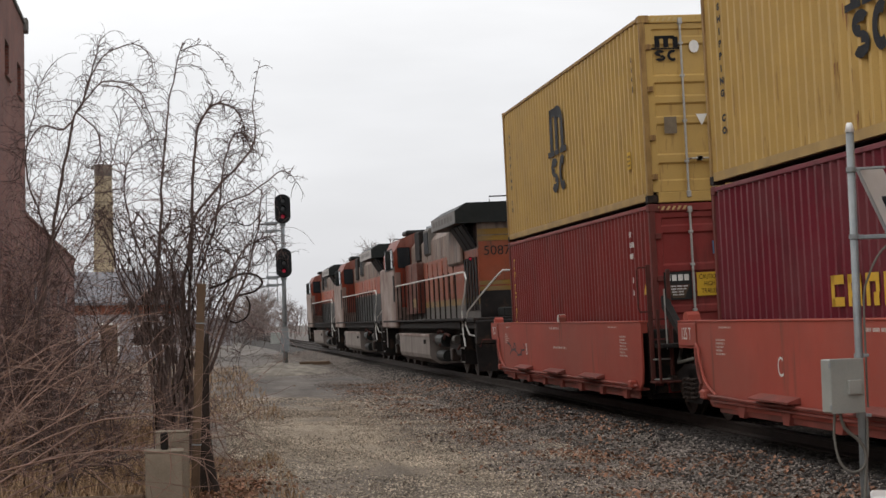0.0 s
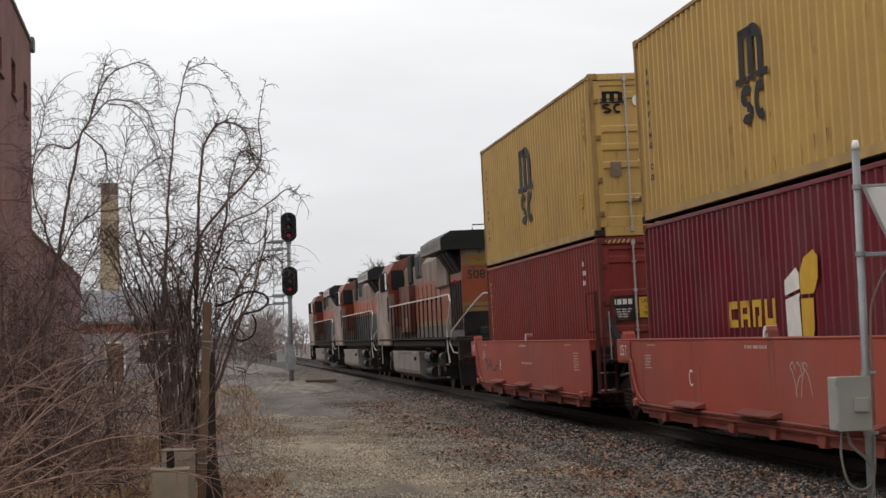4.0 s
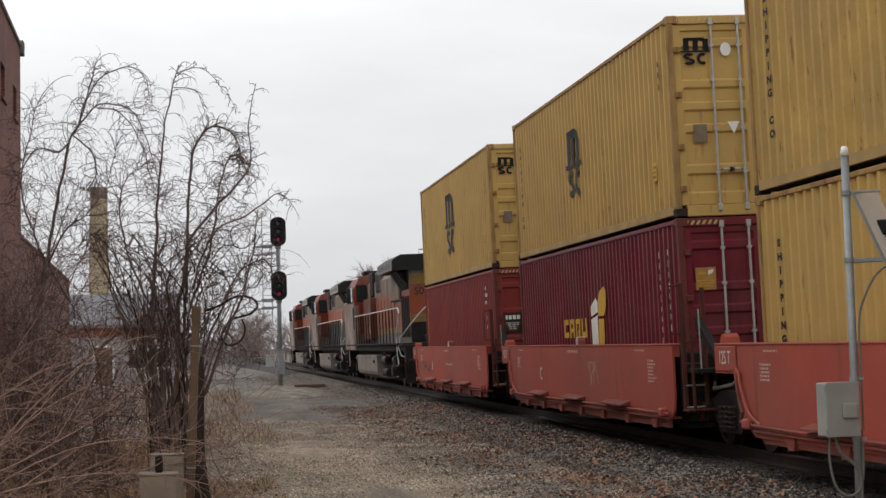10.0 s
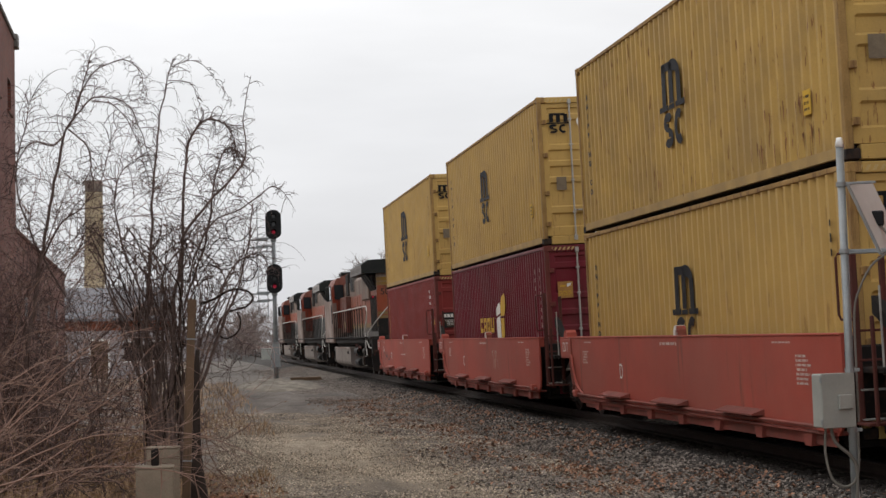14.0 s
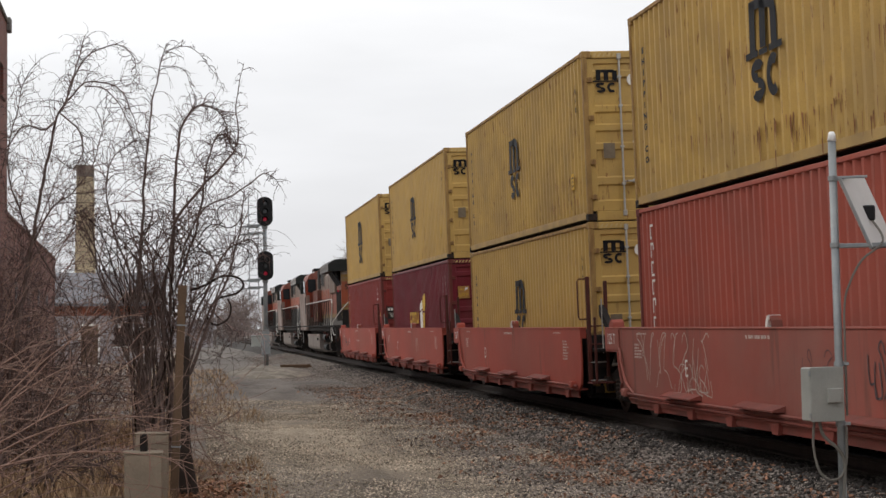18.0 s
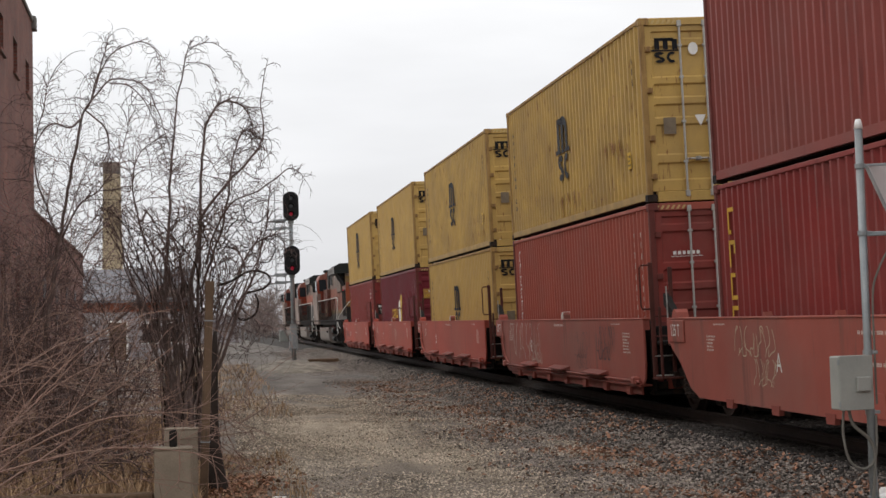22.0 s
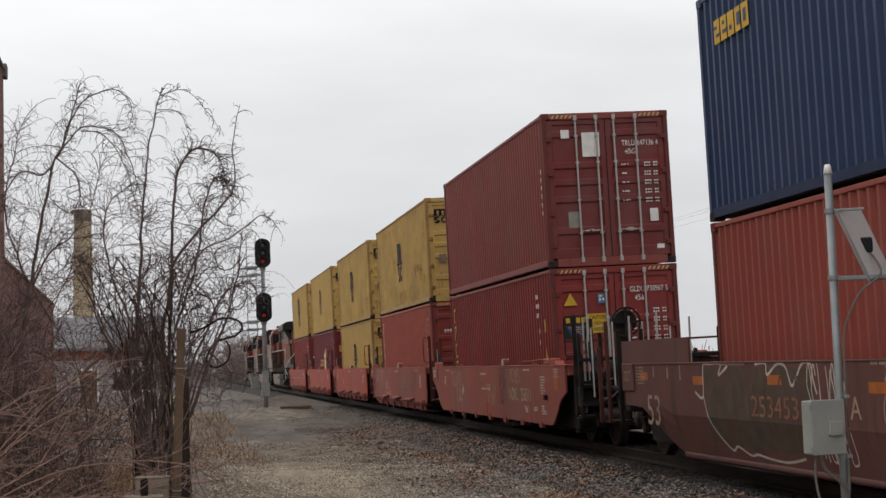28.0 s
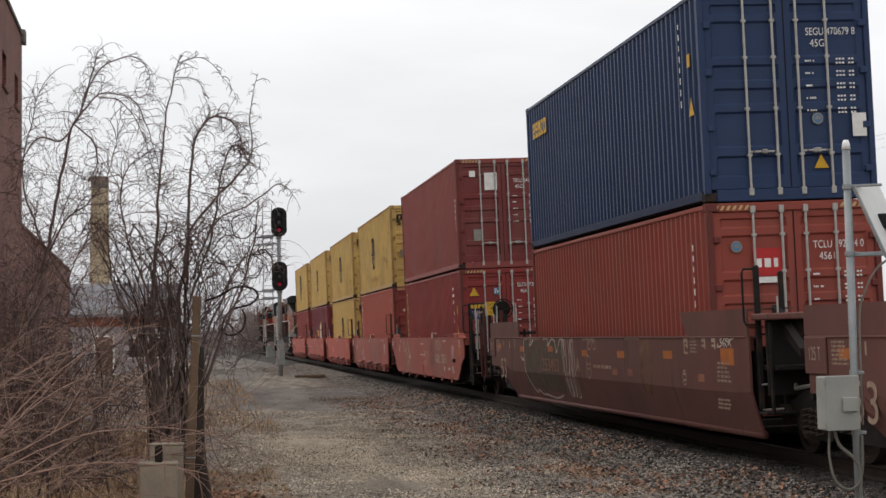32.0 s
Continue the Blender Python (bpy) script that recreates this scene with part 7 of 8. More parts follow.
def brush(name, label, seed, bases, count, height, lean, r, material, spread=0.5, side=9, low=2, curl=0.10):
    """A thicket of arching canes, grown from a patch of ground."""
    x0, x1, y0, y1 = bases
    t = thing(name, label, "shrub", "leafless thicket", Matrix.Translation(((x0 + x1) / 2, (y0 + y1) / 2, GROUND_Z)))
    g = random.Random(seed)
    for _ in range(count):
        tw = Twigs(g.random())
        p = Vector((g.uniform(x0, x1) - (x0 + x1) / 2, g.uniform(y0, y1) - (y0 + y1) / 2, -0.03))
        cane = tw.grow(p, Vector((lean + max(-1.2, min(1.2, g.gauss(0, 1))) * spread, g.gauss(0, 0.3), 1.0)), height * g.uniform(0.55, 1.15), r * g.uniform(0.7, 1.4), g.uniform(0.0, curl), g.uniform(0.02, 0.16), 12, 4, 0.3)
        for _ in range(side):
            k = g.randrange(low, len(cane) - 1)
            sub = tw.grow(cane[k], (cane[k + 1] - cane[k]).normalized() * 0.8 + Vector((g.gauss(0, 0.7), g.gauss(0, 0.5), g.gauss(0.1, 0.5))), height * g.uniform(0.14, 0.42), r * 0.55, g.uniform(0.0, curl * 2.5), 0.06, 6, 3)
            for _ in range(2):
                j = g.randrange(1, len(sub) - 1)
                tw.grow(sub[j], (sub[j + 1] - sub[j]).normalized() + Vector((g.gauss(0, 0.7), g.gauss(0, 0.6), g.gauss(0, 0.6))), height * g.uniform(0.06, 0.16), r * 0.4, 0.2, 0.05, 4, 3)
        part("cane", tw.mesh("cane", material), material, t)


cane_red = surface("reddish_brown_canes", (0.255, 0.165, 0.132), 0.8, vary=0.25, scale=3, pieces=0.4)
cane_dark = surface("dark_brown_stems", (0.095, 0.066, 0.055), 0.85, vary=0.25, scale=3, pieces=0.3)
cane_grey = surface("grey_brown_canes", (0.27, 0.185, 0.163), 0.85, vary=0.25, scale=3, pieces=0.4)
bare_tree()
brush("thicket", "dark twisted leafless stems above dry grass", 21, (-2.5, -0.9, 17.6, 20.0), 8, 2.0, 0.15, 0.014, cane_dark, 0.75, 6)
brush("thicket", "tall dense leafless thicket against the brick building", 22, (-3.9, -2.1, 23.0, 31), 44, 5.0, 0.02, 0.0115, cane_grey, 0.42, 17, 3, 0.22)
brush("thicket", "grey brown leafless thicket hiding the annex wall", 26, (-2.9, -1.3, 23.5, 29), 18, 2.9, -0.05, 0.007, cane_red, 0.40, 14, 3)
brush("thicket", "long slanting canes leaning over the verge", 23, (-3.9, -2.1, 14.2, 17.4), 22, 3.4, 1.05, 0.0085, cane_red, 0.6, 10)
brush("thicket", "reddish brown leafless brush of thin canes", 27, (-3.4, -1.7, 16.8, 21), 13, 3.0, 0.40, 0.0072, cane_red, 0.8, 12, 3, 0.20)
brush("thicket", "slender leafless saplings with curling tops", 28, (-3.0, -1.75, 20.0, 22.5), 17, 4.5, -0.03, 0.008, twig, 0.18, 20, 3, 0.16)
brush("thicket", "fine grey shoots crowding round the tangled tree", 29, (-2.5, -0.9, 21.6, 24.5), 34, 3.3, 0.0, 0.007, twig, 0.32, 13)
brush("thicket", "leafless saplings beside the low shed", 24, (-3.8, -1.2, 27, 34), 20, 2.2, 0.0, 0.009, cane_grey, 0.5, 8)
brush("thicket", "short dry weeds beside the old post", 25, (-1.3, 0.2, 18.5, 22.5), 24, 0.8, 0.0, 0.005, cane_red, 0.7, 5)


def forked_shrub():
    """A low dark shrub, its limbs arching over the grass."""
    t = thing("forked_shrub", "low dark leafless shrub with forked arching limbs", "shrub", m=Matrix.Translation((-1.57, 18.1, GROUND_Z)))
    for i, (path, r0, r1) in enumerate((
            ([(0, 0, -0.05), (-0.01, 0, 0.40), (-0.03, 0, 0.64), (0.01, 0, 0.84), (-0.04, 0, 1.10)], 0.019, 0.004),
            ([(-0.01, 0, 0.38), (0.17, -0.05, 0.64), (0.36, -0.08, 0.81), (0.48, -0.1, 0.98), (0.52, -0.1, 1.25)], 0.014, 0.003),
            ([(-0.30, 0.1, -0.04), (0.05, 0.05, 0.25), (0.28, 0, 0.46), (0.50, 0, 0.64), (0.64, 0, 0.80)], 0.022, 0.005),
            ([(0.20, 0, 0.53), (0.31, -0.05, 0.42), (0.50, -0.08, 0.41), (0.70, -0.08, 0.41), (0.82, -0.1, 0.28)], 0.013, 0.004),
            ([(-0.02, 0, 0.53), (-0.20, 0, 0.64), (-0.42, 0, 0.56), (-0.60, 0, 0.39)], 0.012, 0.003),
            ([(-0.01, 0, 0.46), (-0.25, 0.05, 0.42), (-0.45, 0.05, 0.31), (-0.70, 0, 0.33)], 0.011, 0.003))):
        path = smooth_path([Vector(q) for q in path], 6)
        ob = part("limb", Shape().tube(path, r0, 7, r1), cane_dark, t, smooth=True)
        tw = Twigs(700 + i)
        clothe(path, tw, 2, 0.30, 0.0042, 0.15, 0.1, 3, 0.25)
        tagged(part("twig_spray", tw.mesh("twig_spray", twig), twig, ob), kind="stuff")


forked_shrub()


def dry_grass(name, count, area, tall, seed, label):
    rng_g = np.random.default_rng(seed)
    x0, x1, y0, y1 = area
    n = count
    p = np.stack([rng_g.uniform(x0, x1, n), rng_g.uniform(y0, y1, n), np.full(n, GROUND_Z - 0.02)], 1)
    clump = np.array([noise.noise((a * 1.1, b * 0.6, seed)) for a, b in p[:, :2]])
    p = p[rng_g.random(n) < 0.6 + 1.3 * clump]
    n = len(p)
    h = rng_g.uniform(0.35, 1.0, n) * tall
    a = rng_g.uniform(0, 6.283, n)
    lean = rng_g.uniform(0.1, 0.9, n) * h
    w = np.stack([np.cos(a), np.sin(a), 0 * a], 1) * 0.009
    tip = p + np.stack([np.cos(a + 1.3) * lean, np.sin(a + 1.3) * lean, h], 1)
    mid = p + np.stack([np.cos(a + 1.3) * lean * 0.35, np.sin(a + 1.3) * lean * 0.35, h * 0.6], 1)
    v = np.stack([p - w, p + w, mid - w * 0.7, mid + w * 0.7, tip], 1)
    t = (np.array([(0, 1, 3), (0, 3, 2), (2, 3, 4)])[None] + 5 * np.arange(n)[:, None, None]).reshape(-1, 3)
    tagged(new(name, tri_mesh(name, v.reshape(-1, 3), t, straw)), label, "grass", kind="stuff")


dry_grass("dry_grass", 9500, (-5.5, -0.15, 16.9, 22.0), 0.34, 5, "straw-coloured dry grass under the brush")
dry_grass("dry_grass", 6000, (-5.5, -0.4, 26.5, 31), 0.42, 7, "tawny dry grass in a strip behind the brush")
dry_grass("dry_grass", 2600, (-0.3, 1.0, 17.5, 24), 0.13, 6, "short dry grass at the edge of the path")
dry_grass("dry_grass", 5200, (-1.6, 1.5, 33, 74), 0.24, 8, "pale dry grass along the far path")


# ---- old posts by the path ----
def post_and_blocks():
    p = thing("timber_post", "weathered square timber post standing beside a dead stump", "post", m=Matrix.Translation((-0.135, 17.9, GROUND_Z)) @ Matrix.Rotation(radians(2.4), 4, "Y"))
    s = Shape().prism([(-0.044, -0.05), (0.040, -0.052), (0.044, 0.045), (-0.040, 0.052)], "z", -0.1, 1.45)
    s.prism([(-0.040, -0.05), (0.042, -0.048), (0.041, 0.045), (-0.042, 0.048)], "z", 1.45, 2.12)
    s.prism([(-0.048, -0.056), (0.048, -0.054), (0.047, 0.05), (-0.048, 0.052)], "z", 2.12, 2.28)
    part("shaft", s, old_wood, p)
    for z in (0.60, 1.86):
        part("strap", Shape().box(-0.049, 0.049, -0.056, 0.056, z, z + 0.013), galvanised, p, "thin metal strap")
    k = solid("dead_stump", Shape().tube(smooth_path([(0.05, 0, -0.12), (0.02, 0, 0.10), (-0.01, 0, 0.35), (-0.03, 0, 0.8), (-0.01, 0, 1.3), (0.01, 0, 1.75)], 3), 0.125, 10, 0.022), vine, "dark dead stump flaring at the ground", "stump", m=Matrix.Translation((0.0, 18.5, GROUND_Z)), smooth=True)
    b = thing("concrete_block", "weathered upright concrete block with an iron lug on top", "bollard", "concrete blocks", Matrix.Translation((-0.41, 16.6, GROUND_Z)))
    part("block", Shape().box(-0.178, 0.178, -0.15, 0.15, -0.1, 0.635, 0.012), concrete, b)
    part("cap", Shape().box(-0.186, 0.184, -0.156, 0.156, 0.635, 0.655, 0.006), concrete, b)
    part("iron_lug", Shape().box(-0.035, 0.04, -0.02, 0.04, 0.655, 0.82, 0.01), grimy, b, "rusty iron lug")
    b = thing("concrete_block", "weathered upright concrete block behind another block", "bollard", "concrete blocks", Matrix.Translation((-0.345, 17.35, GROUND_Z)))
    part("block", Shape().box(-0.165, 0.165, -0.12, 0.12, -0.1, 0.775, 0.012), concrete, b)
    part("cap", Shape().box(-0.172, 0.172, -0.126, 0.126, 0.775, 0.792, 0.006), concrete, b)
    solid("ground_timber", Shape().box(-3.6, -0.60, -0.1, 0.1, -0.05, 0.21, 0.015), old_wood, "grey timber lying on edge along the verge", "timber", m=Matrix.Translation((0, 16.75, GROUND_Z)))
    solid("paper_scrap", Shape().prism([(-0.06, -0.03), (0.07, -0.045), (0.09, 0.02), (-0.03, 0.05)], "z", 0.0, 0.012), white_mark, "small pale scrap of litter on the gravel", "litter", m=Matrix.Translation((0.62, 17.55, GROUND_Z + 0.035)))


post_and_blocks()


# ---- pole with enclosure and solar panel ----
def pole_with_box():
    at = Vector((5.005, 12.55, -0.03))
    face = Matrix.Translation(at) @ Matrix.Rotation(radians(-21.6), 4, "Z") @ Matrix.Rotation(radians(-0.7), 4, "Y")
    p = thing("equipment_pole", "galvanised pipe pole carrying a grey enclosure and a solar panel", "utility pole", m=face)
    part("pipe", Shape().tube([(0, 0, -0.6), (0, 0, 2.93)], 0.031, 14), galvanised, p, smooth=True)
    part("pipe_cap", Shape().tube([(0, 0, 2.91), (0, 0, 2.96), (0, 0, 2.985)], 0.036, 14, 0.020), white_plastic, p, "white plastic cap", smooth=True)
    for z in (2.62, 2.10, 1.18, 0.72, 0.06):
        part("clamp", Shape().tube([(0, 0, z - 0.018), (0, 0, z + 0.018)], 0.040, 12).box(0.03, 0.075, -0.02, 0.02, z - 0.012, z + 0.012, 0.004), galvanised, p)
    arm = part("bracket_arm", Shape().box(0.03, 0.62, -0.02, 0.02, 2.075, 2.11, 0.006).box(0.30, 0.34, -0.02, 0.30, 2.08, 2.105, 0.004), galvanised, p)
    part("bracket_arm", Shape().box(0.03, 0.26, -0.015, 0.015, 2.615, 2.635, 0.004), galvanised, p)
    # panel seen from behind
    a, u, w = Vector((0.05, -0.02, 2.61)), Vector((0.18, 0.42, 0.04)), Vector((0.22, 0.0, -0.54))
    nrm = u.cross(w).normalized() * 0.03
    quad = [a, a + w, a + w + u, a + u]
    panel = part("solar_panel", Shape().add([q - nrm * 0.5 for q in quad] + [q + nrm * 0.5 for q in quad], [(0, 1, 2, 3), (7, 6, 5, 4), (0, 4, 5, 1), (1, 5, 6, 2), (2, 6, 7, 3), (3, 7, 4, 0)]), panel_back, p, "pale back of a solar panel")
    edge = Shape()
    for i in range(4):
        edge.tube([quad[i], quad[(i + 1) % 4]], 0.016, 5)
    part("panel_frame", edge, galvanised, panel)
    mid = a + u * 0.55 + w * 0.52
    part("junction_box", Shape().box(mid.x - 0.05, mid.x + 0.05, mid.y - 0.09, mid.y - 0.02, mid.z - 0.06, mid.z + 0.06, 0.012), black_plastic, panel, "black junction box")
    part("panel_cable", Shape().tube(smooth_path([(mid.x + 0.02, mid.y - 0.06, mid.z - 0.05), (0.36, -0.03, 2.12), (0.20, -0.04, 1.98), (0.10, -0.04, 1.80), (0.055, -0.02, 1.62), (0.05, -0.01, 1.2), (0.05, -0.01, 0.78)]), 0.009, 6), cable, p)
    # enclosure, turned so that one side shows
    e = part("enclosure", Shape().box(-0.135, 0.135, -0.085, 0.085, -0.205, 0.205, 0.010), cabinet_grey, p, "pale grey steel enclosure")
    e.matrix_basis = pose(-0.135, -0.115, 0.955, 0, 0, 26)
    part("enclosure_lid", Shape().box(-0.138, 0.138, -0.100, -0.086, -0.208, 0.208, 0.005), cabinet_grey, e)
    part("hood", Shape().box(-0.01, 0.105, -0.132, -0.101, -0.065, 0.045, 0.006), cabinet_grey, e)
    for z in (-0.16, 0.16):
        part("lid_latch", Shape().box(-0.145, -0.137, -0.105, -0.075, z - 0.02, z + 0.02, 0.002), galvanised, e)
    part("conduit", Shape().tube(smooth_path([(-0.20, -0.08, 0.74), (-0.21, -0.08, 0.55), (-0.17, -0.08, 0.36), (-0.08, -0.06, 0.29), (0.0, -0.05, 0.33), (0.035, -0.03, 0.45), (0.04, -0.02, 0.7)]), 0.011, 6), cable, p, smooth=True)
    part("conduit", Shape().tube(smooth_path([(-0.16, -0.08, 0.74), (-0.13, -0.08, 0.63), (-0.02, -0.05, 0.52), (0.02, -0.04, 0.40), (0.0, -0.05, 0.1), (-0.03, -0.05, -0.2), (-0.05, -0.05, -0.45)]), 0.014, 6), cable, p, smooth=True)
    c = thing("ground_cabinet", "low white equipment housing beside the pole", "cabinet", m=face @ Matrix.Translation((0.375, 0.12, -0.055)))
    part("housing", Shape().box(-0.31, 0.45, -0.22, 0.22, -0.5, 0.10, 0.015), cabinet_grey, c)
    lid = part("lid", Shape().box(-0.335, 0.475, -0.245, 0.245, 0.10, 0.165, 0.018), white_plastic, c, "white lid with an overhanging edge")
    part("bolt", Shape().tube([(-0.27, -0.25, 0.13), (-0.27, -0.235, 0.13)], 0.014, 8), cable, lid)


pole_with_box()


# ---- railway signal ----
def signal_mast():
    m = thing("railway_signal", "two-headed signal mast with black oval targets lit red", "railway signal", m=Matrix.Translation((3.60, 78.0, GROUND_Z)) @ Matrix.Rotation(radians(-0.4), 4, "Y"))
    part("base_case", Shape().prism([(-0.19, -0.19), (0.19, -0.19), (0.19, 0.19), (-0.19, 0.19)], "z", 0.62, 1.25).prism([(-0.15, -0.15), (0.15, -0.15), (0.15, 0.15), (-0.15, 0.15)], "z", 1.25, 1.75), galvanised, m)
    part("mast", Shape().tube([(0, 0, 0), (0, 0, 7.5)], 0.11, 12, 0.085), galvanised, m, smooth=True)
    part("foot", Shape().box(-0.26, 0.26, -0.26, 0.26, -0.1, 0.10, 0.02), concrete, m)
    for z in (7.14, 4.66):
        oval = []
        for i in range(32):
            a = 2 * math.pi * i / 32
            oval.append((0.36 * math.cos(a), z + 0.31 * math.sin(a) + (0.36 if math.sin(a) > 0 else -0.36)))
        head = part("target", Shape().prism(oval, "y", -0.26, -0.23), signal_black, m, "black oval signal target")
        part("lamp_case", Shape().box(-0.22, 0.22, -0.23, 0.1, z - 0.5, z + 0.5, 0.03), signal_black, head)
        for dz, lens in ((0.36, dark_glass), (0.0, dark_glass), (-0.36, red_lens)):
            hood = Shape()
            arc = [(0.15 * math.cos(math.pi * (0.0 + i / 10)), 0.15 * math.sin(math.pi * (0.0 + i / 10))) for i in range(11)]
            inner = [(x * 0.92, y * 0.92) for x, y in arc][::-1]
            hood.prism([(x, z + dz + y) for x, y in arc + inner], "y", -0.58, -0.26)
            h = part("hood", hood, signal_black, head)
            part("lens", Shape().tube([(0, -0.262, z + dz), (0, -0.285, z + dz)], 0.085, 16), lens, head, "lit red lens" if lens is red_lens else "")
        part("head_clamp", Shape().box(-0.13, 0.13, -0.12, 0.13, z - 0.78, z - 0.60, 0.02), galvanised, m)
        for dz in (-0.62, -0.98):
            part("step_bracket", Shape().box(-0.80, -0.06, -0.05, 0.05, z + dz - 0.04, z + dz + 0.04).box(-1.15, -0.25, -0.3, 0.3, z + dz - 0.09, z + dz - 0.04), galvanised, m)
    for x in (-0.72, -0.30):
        part("ladder_rail", Shape().tube([(x, 0.15, 2.9), (x, 0.15, 8.0)], 0.02, 6), galvanised, m)
    for i in range(16):
        part("rung", Shape().tube([(-0.72, 0.15, 3.0 + 0.31 * i), (-0.30, 0.15, 3.0 + 0.31 * i)], 0.012, 5), galvanised, m)


signal_mast()


def signal_mound():
    s, n = Shape(), 36
    rings = 9
    pts = [(3.1, 68.0, GROUND_Z + 0.22)]
    for k in range(1, rings + 1):
        for i in range(n):
            a, q = 2 * math.pi * i / n, k / rings
            w = 1 + 0.22 * noise.noise((math.cos(a) * 1.5, math.sin(a) * 1.5, 4))
            x, y = 3.1 + 1.65 * q * w * math.cos(a), 68.0 + 8.0 * q * w * math.sin(a)
            pts.append((x, y, GROUND_Z + 0.24 * (1 - q ** 3) + 0.10 * noise.noise((x * 1.8, y * 0.7, 2)) - 0.08 * (k == rings)))
    faces = [(0, 1 + i, 1 + (i + 1) % n) for i in range(n)]
    for k in range(rings - 1):
        b = 1 + k * n
        faces += [(b + i, b + n + i, b + n + (i + 1) % n, b + (i + 1) % n) for i in range(n)]
    s.add(pts, faces)
    solid("signal_pad", s, surface("pale_sandy_fill", (0.195, 0.170, 0.138), 0.95, vary=0.5, scale=1.3, grain=9, bump=1.0, second=(0.12, 0.10, 0.085), second_amount=0.8, second_scale=1.4), "low sandy mound round the foot of the signal", "ground pad", kind="structure", smooth=True)


signal_mound()
for i, (x, y, a) in enumerate(((4.3, 70.2, 12), (4.5, 70.9, 20), (4.25, 69.8, 5), (4.4, 70.4, 16))):
    solid("old_plank", Shape().box(-0.55, 0.55, -0.11, 0.11, 0, 0.07, 0.008), old_wood, "weathered plank lying in a loose stack", "plank", "stacked planks", m=pose(x, y - 1.6, GROUND_Z + 0.20 + 0.07 * (i // 2), 0, 0, a))
solid("far_cabinet", Shape().box(-0.4, 0.4, -0.4, 0.4, -0.3, 1.25, 0.04).box(-0.45, 0.45, -0.45, 0.45, 1.25, 1.36, 0.03), cabinet_grey, "small white equipment cabinet far down the line", "cabinet", m=Matrix.Translation((6.05, 150, GROUND_Z - 0.2)))


# ---- buildings ----
def brick_material(name, a, b, joint):
    m = bpy.data.materials.new(name)
    m.use_nodes = True
    n, l = m.node_tree.nodes, m.node_tree.links
    bs = n["Principled BSDF"]
    bs.inputs["Roughness"].default_value = 0.92
    co = n.new("ShaderNodeTexCoord")
    sep = n.new("ShaderNodeSeparateXYZ")
    com = n.new("ShaderNodeCombineXYZ")
    add = n.new("ShaderNodeMath")
    add.operation = "ADD"
    l.new(co.outputs["Object"], sep.inputs[0])
    l.new(sep.outputs["X"], add.inputs[0])
    l.new(sep.outputs["Y"], add.inputs[1])
    l.new(add.outputs[0], com.inputs["X"])
    l.new(sep.outputs["Z"], com.inputs["Y"])
    t = n.new("ShaderNodeTexBrick")
    t.inputs["Scale"].default_value = 1.0
    t.inputs["Brick Width"].default_value, t.inputs["Row Height"].default_value, t.inputs["Mortar Size"].default_value = 0.215, 0.075, 0.010
    for k, v in (("Color1", a), ("Color2", b), ("Mortar", joint)):
        t.inputs[k].default_value = (*v, 1)
    l.new(com.outputs[0], t.inputs["Vector"])
    no = n.new("ShaderNodeTexNoise")
    no.inputs["Scale"].default_value, no.inputs["Detail"].default_value = 0.9, 6
    l.new(co.outputs["Object"], no.inputs["Vector"])
    r = n.new("ShaderNodeMapRange")
    r.inputs["From Min"].default_value, r.inputs["From Max"].default_value = 0.3, 0.7
    r.inputs["To Min"].default_value, r.inputs["To Max"].default_value = 0.7, 1.25
    l.new(no.outputs["Fac"], r.inputs["Value"])
    v = n.new("ShaderNodeVectorMath")
    v.operation = "SCALE"
    l.new(t.outputs["Color"], v.inputs[0])
    l.new(r.outputs["Result"], v.inputs["Scale"])
    l.new(v.outputs[0], bs.inputs["Base Color"])
    k = n.new("ShaderNodeBump")
    k.inputs["Strength"].default_value, k.inputs["Distance"].default_value, k.invert = 0.6, 0.01, True
    l.new(t.outputs["Fac"], k.inputs["Height"])
    l.new(k.outputs[0], bs.inputs["Normal"])
    return m


old_brick = brick_material("old_brick_wall", (0.185, 0.058, 0.040), (0.130, 0.043, 0.032), (0.145, 0.095, 0.080))
buff_wall = brick_material("buff_brick_wall", (0.50, 0.40, 0.25), (0.42, 0.33, 0.21), (0.36, 0.31, 0.24))


coping_stone = surface("soot_grey_coping", (0.15, 0.14, 0.13), 0.9, vary=0.25, scale=2)
sooty_brick = surface("soot_stained_buff_brick", (0.20, 0.165, 0.14), 0.9, vary=0.3, scale=2.5, second=(0.10, 0.09, 0.085), second_amount=0.6, second_scale=1.5)
boarded = surface("boarded_window", (0.115, 0.06, 0.048), 0.9, vary=0.2, scale=3)


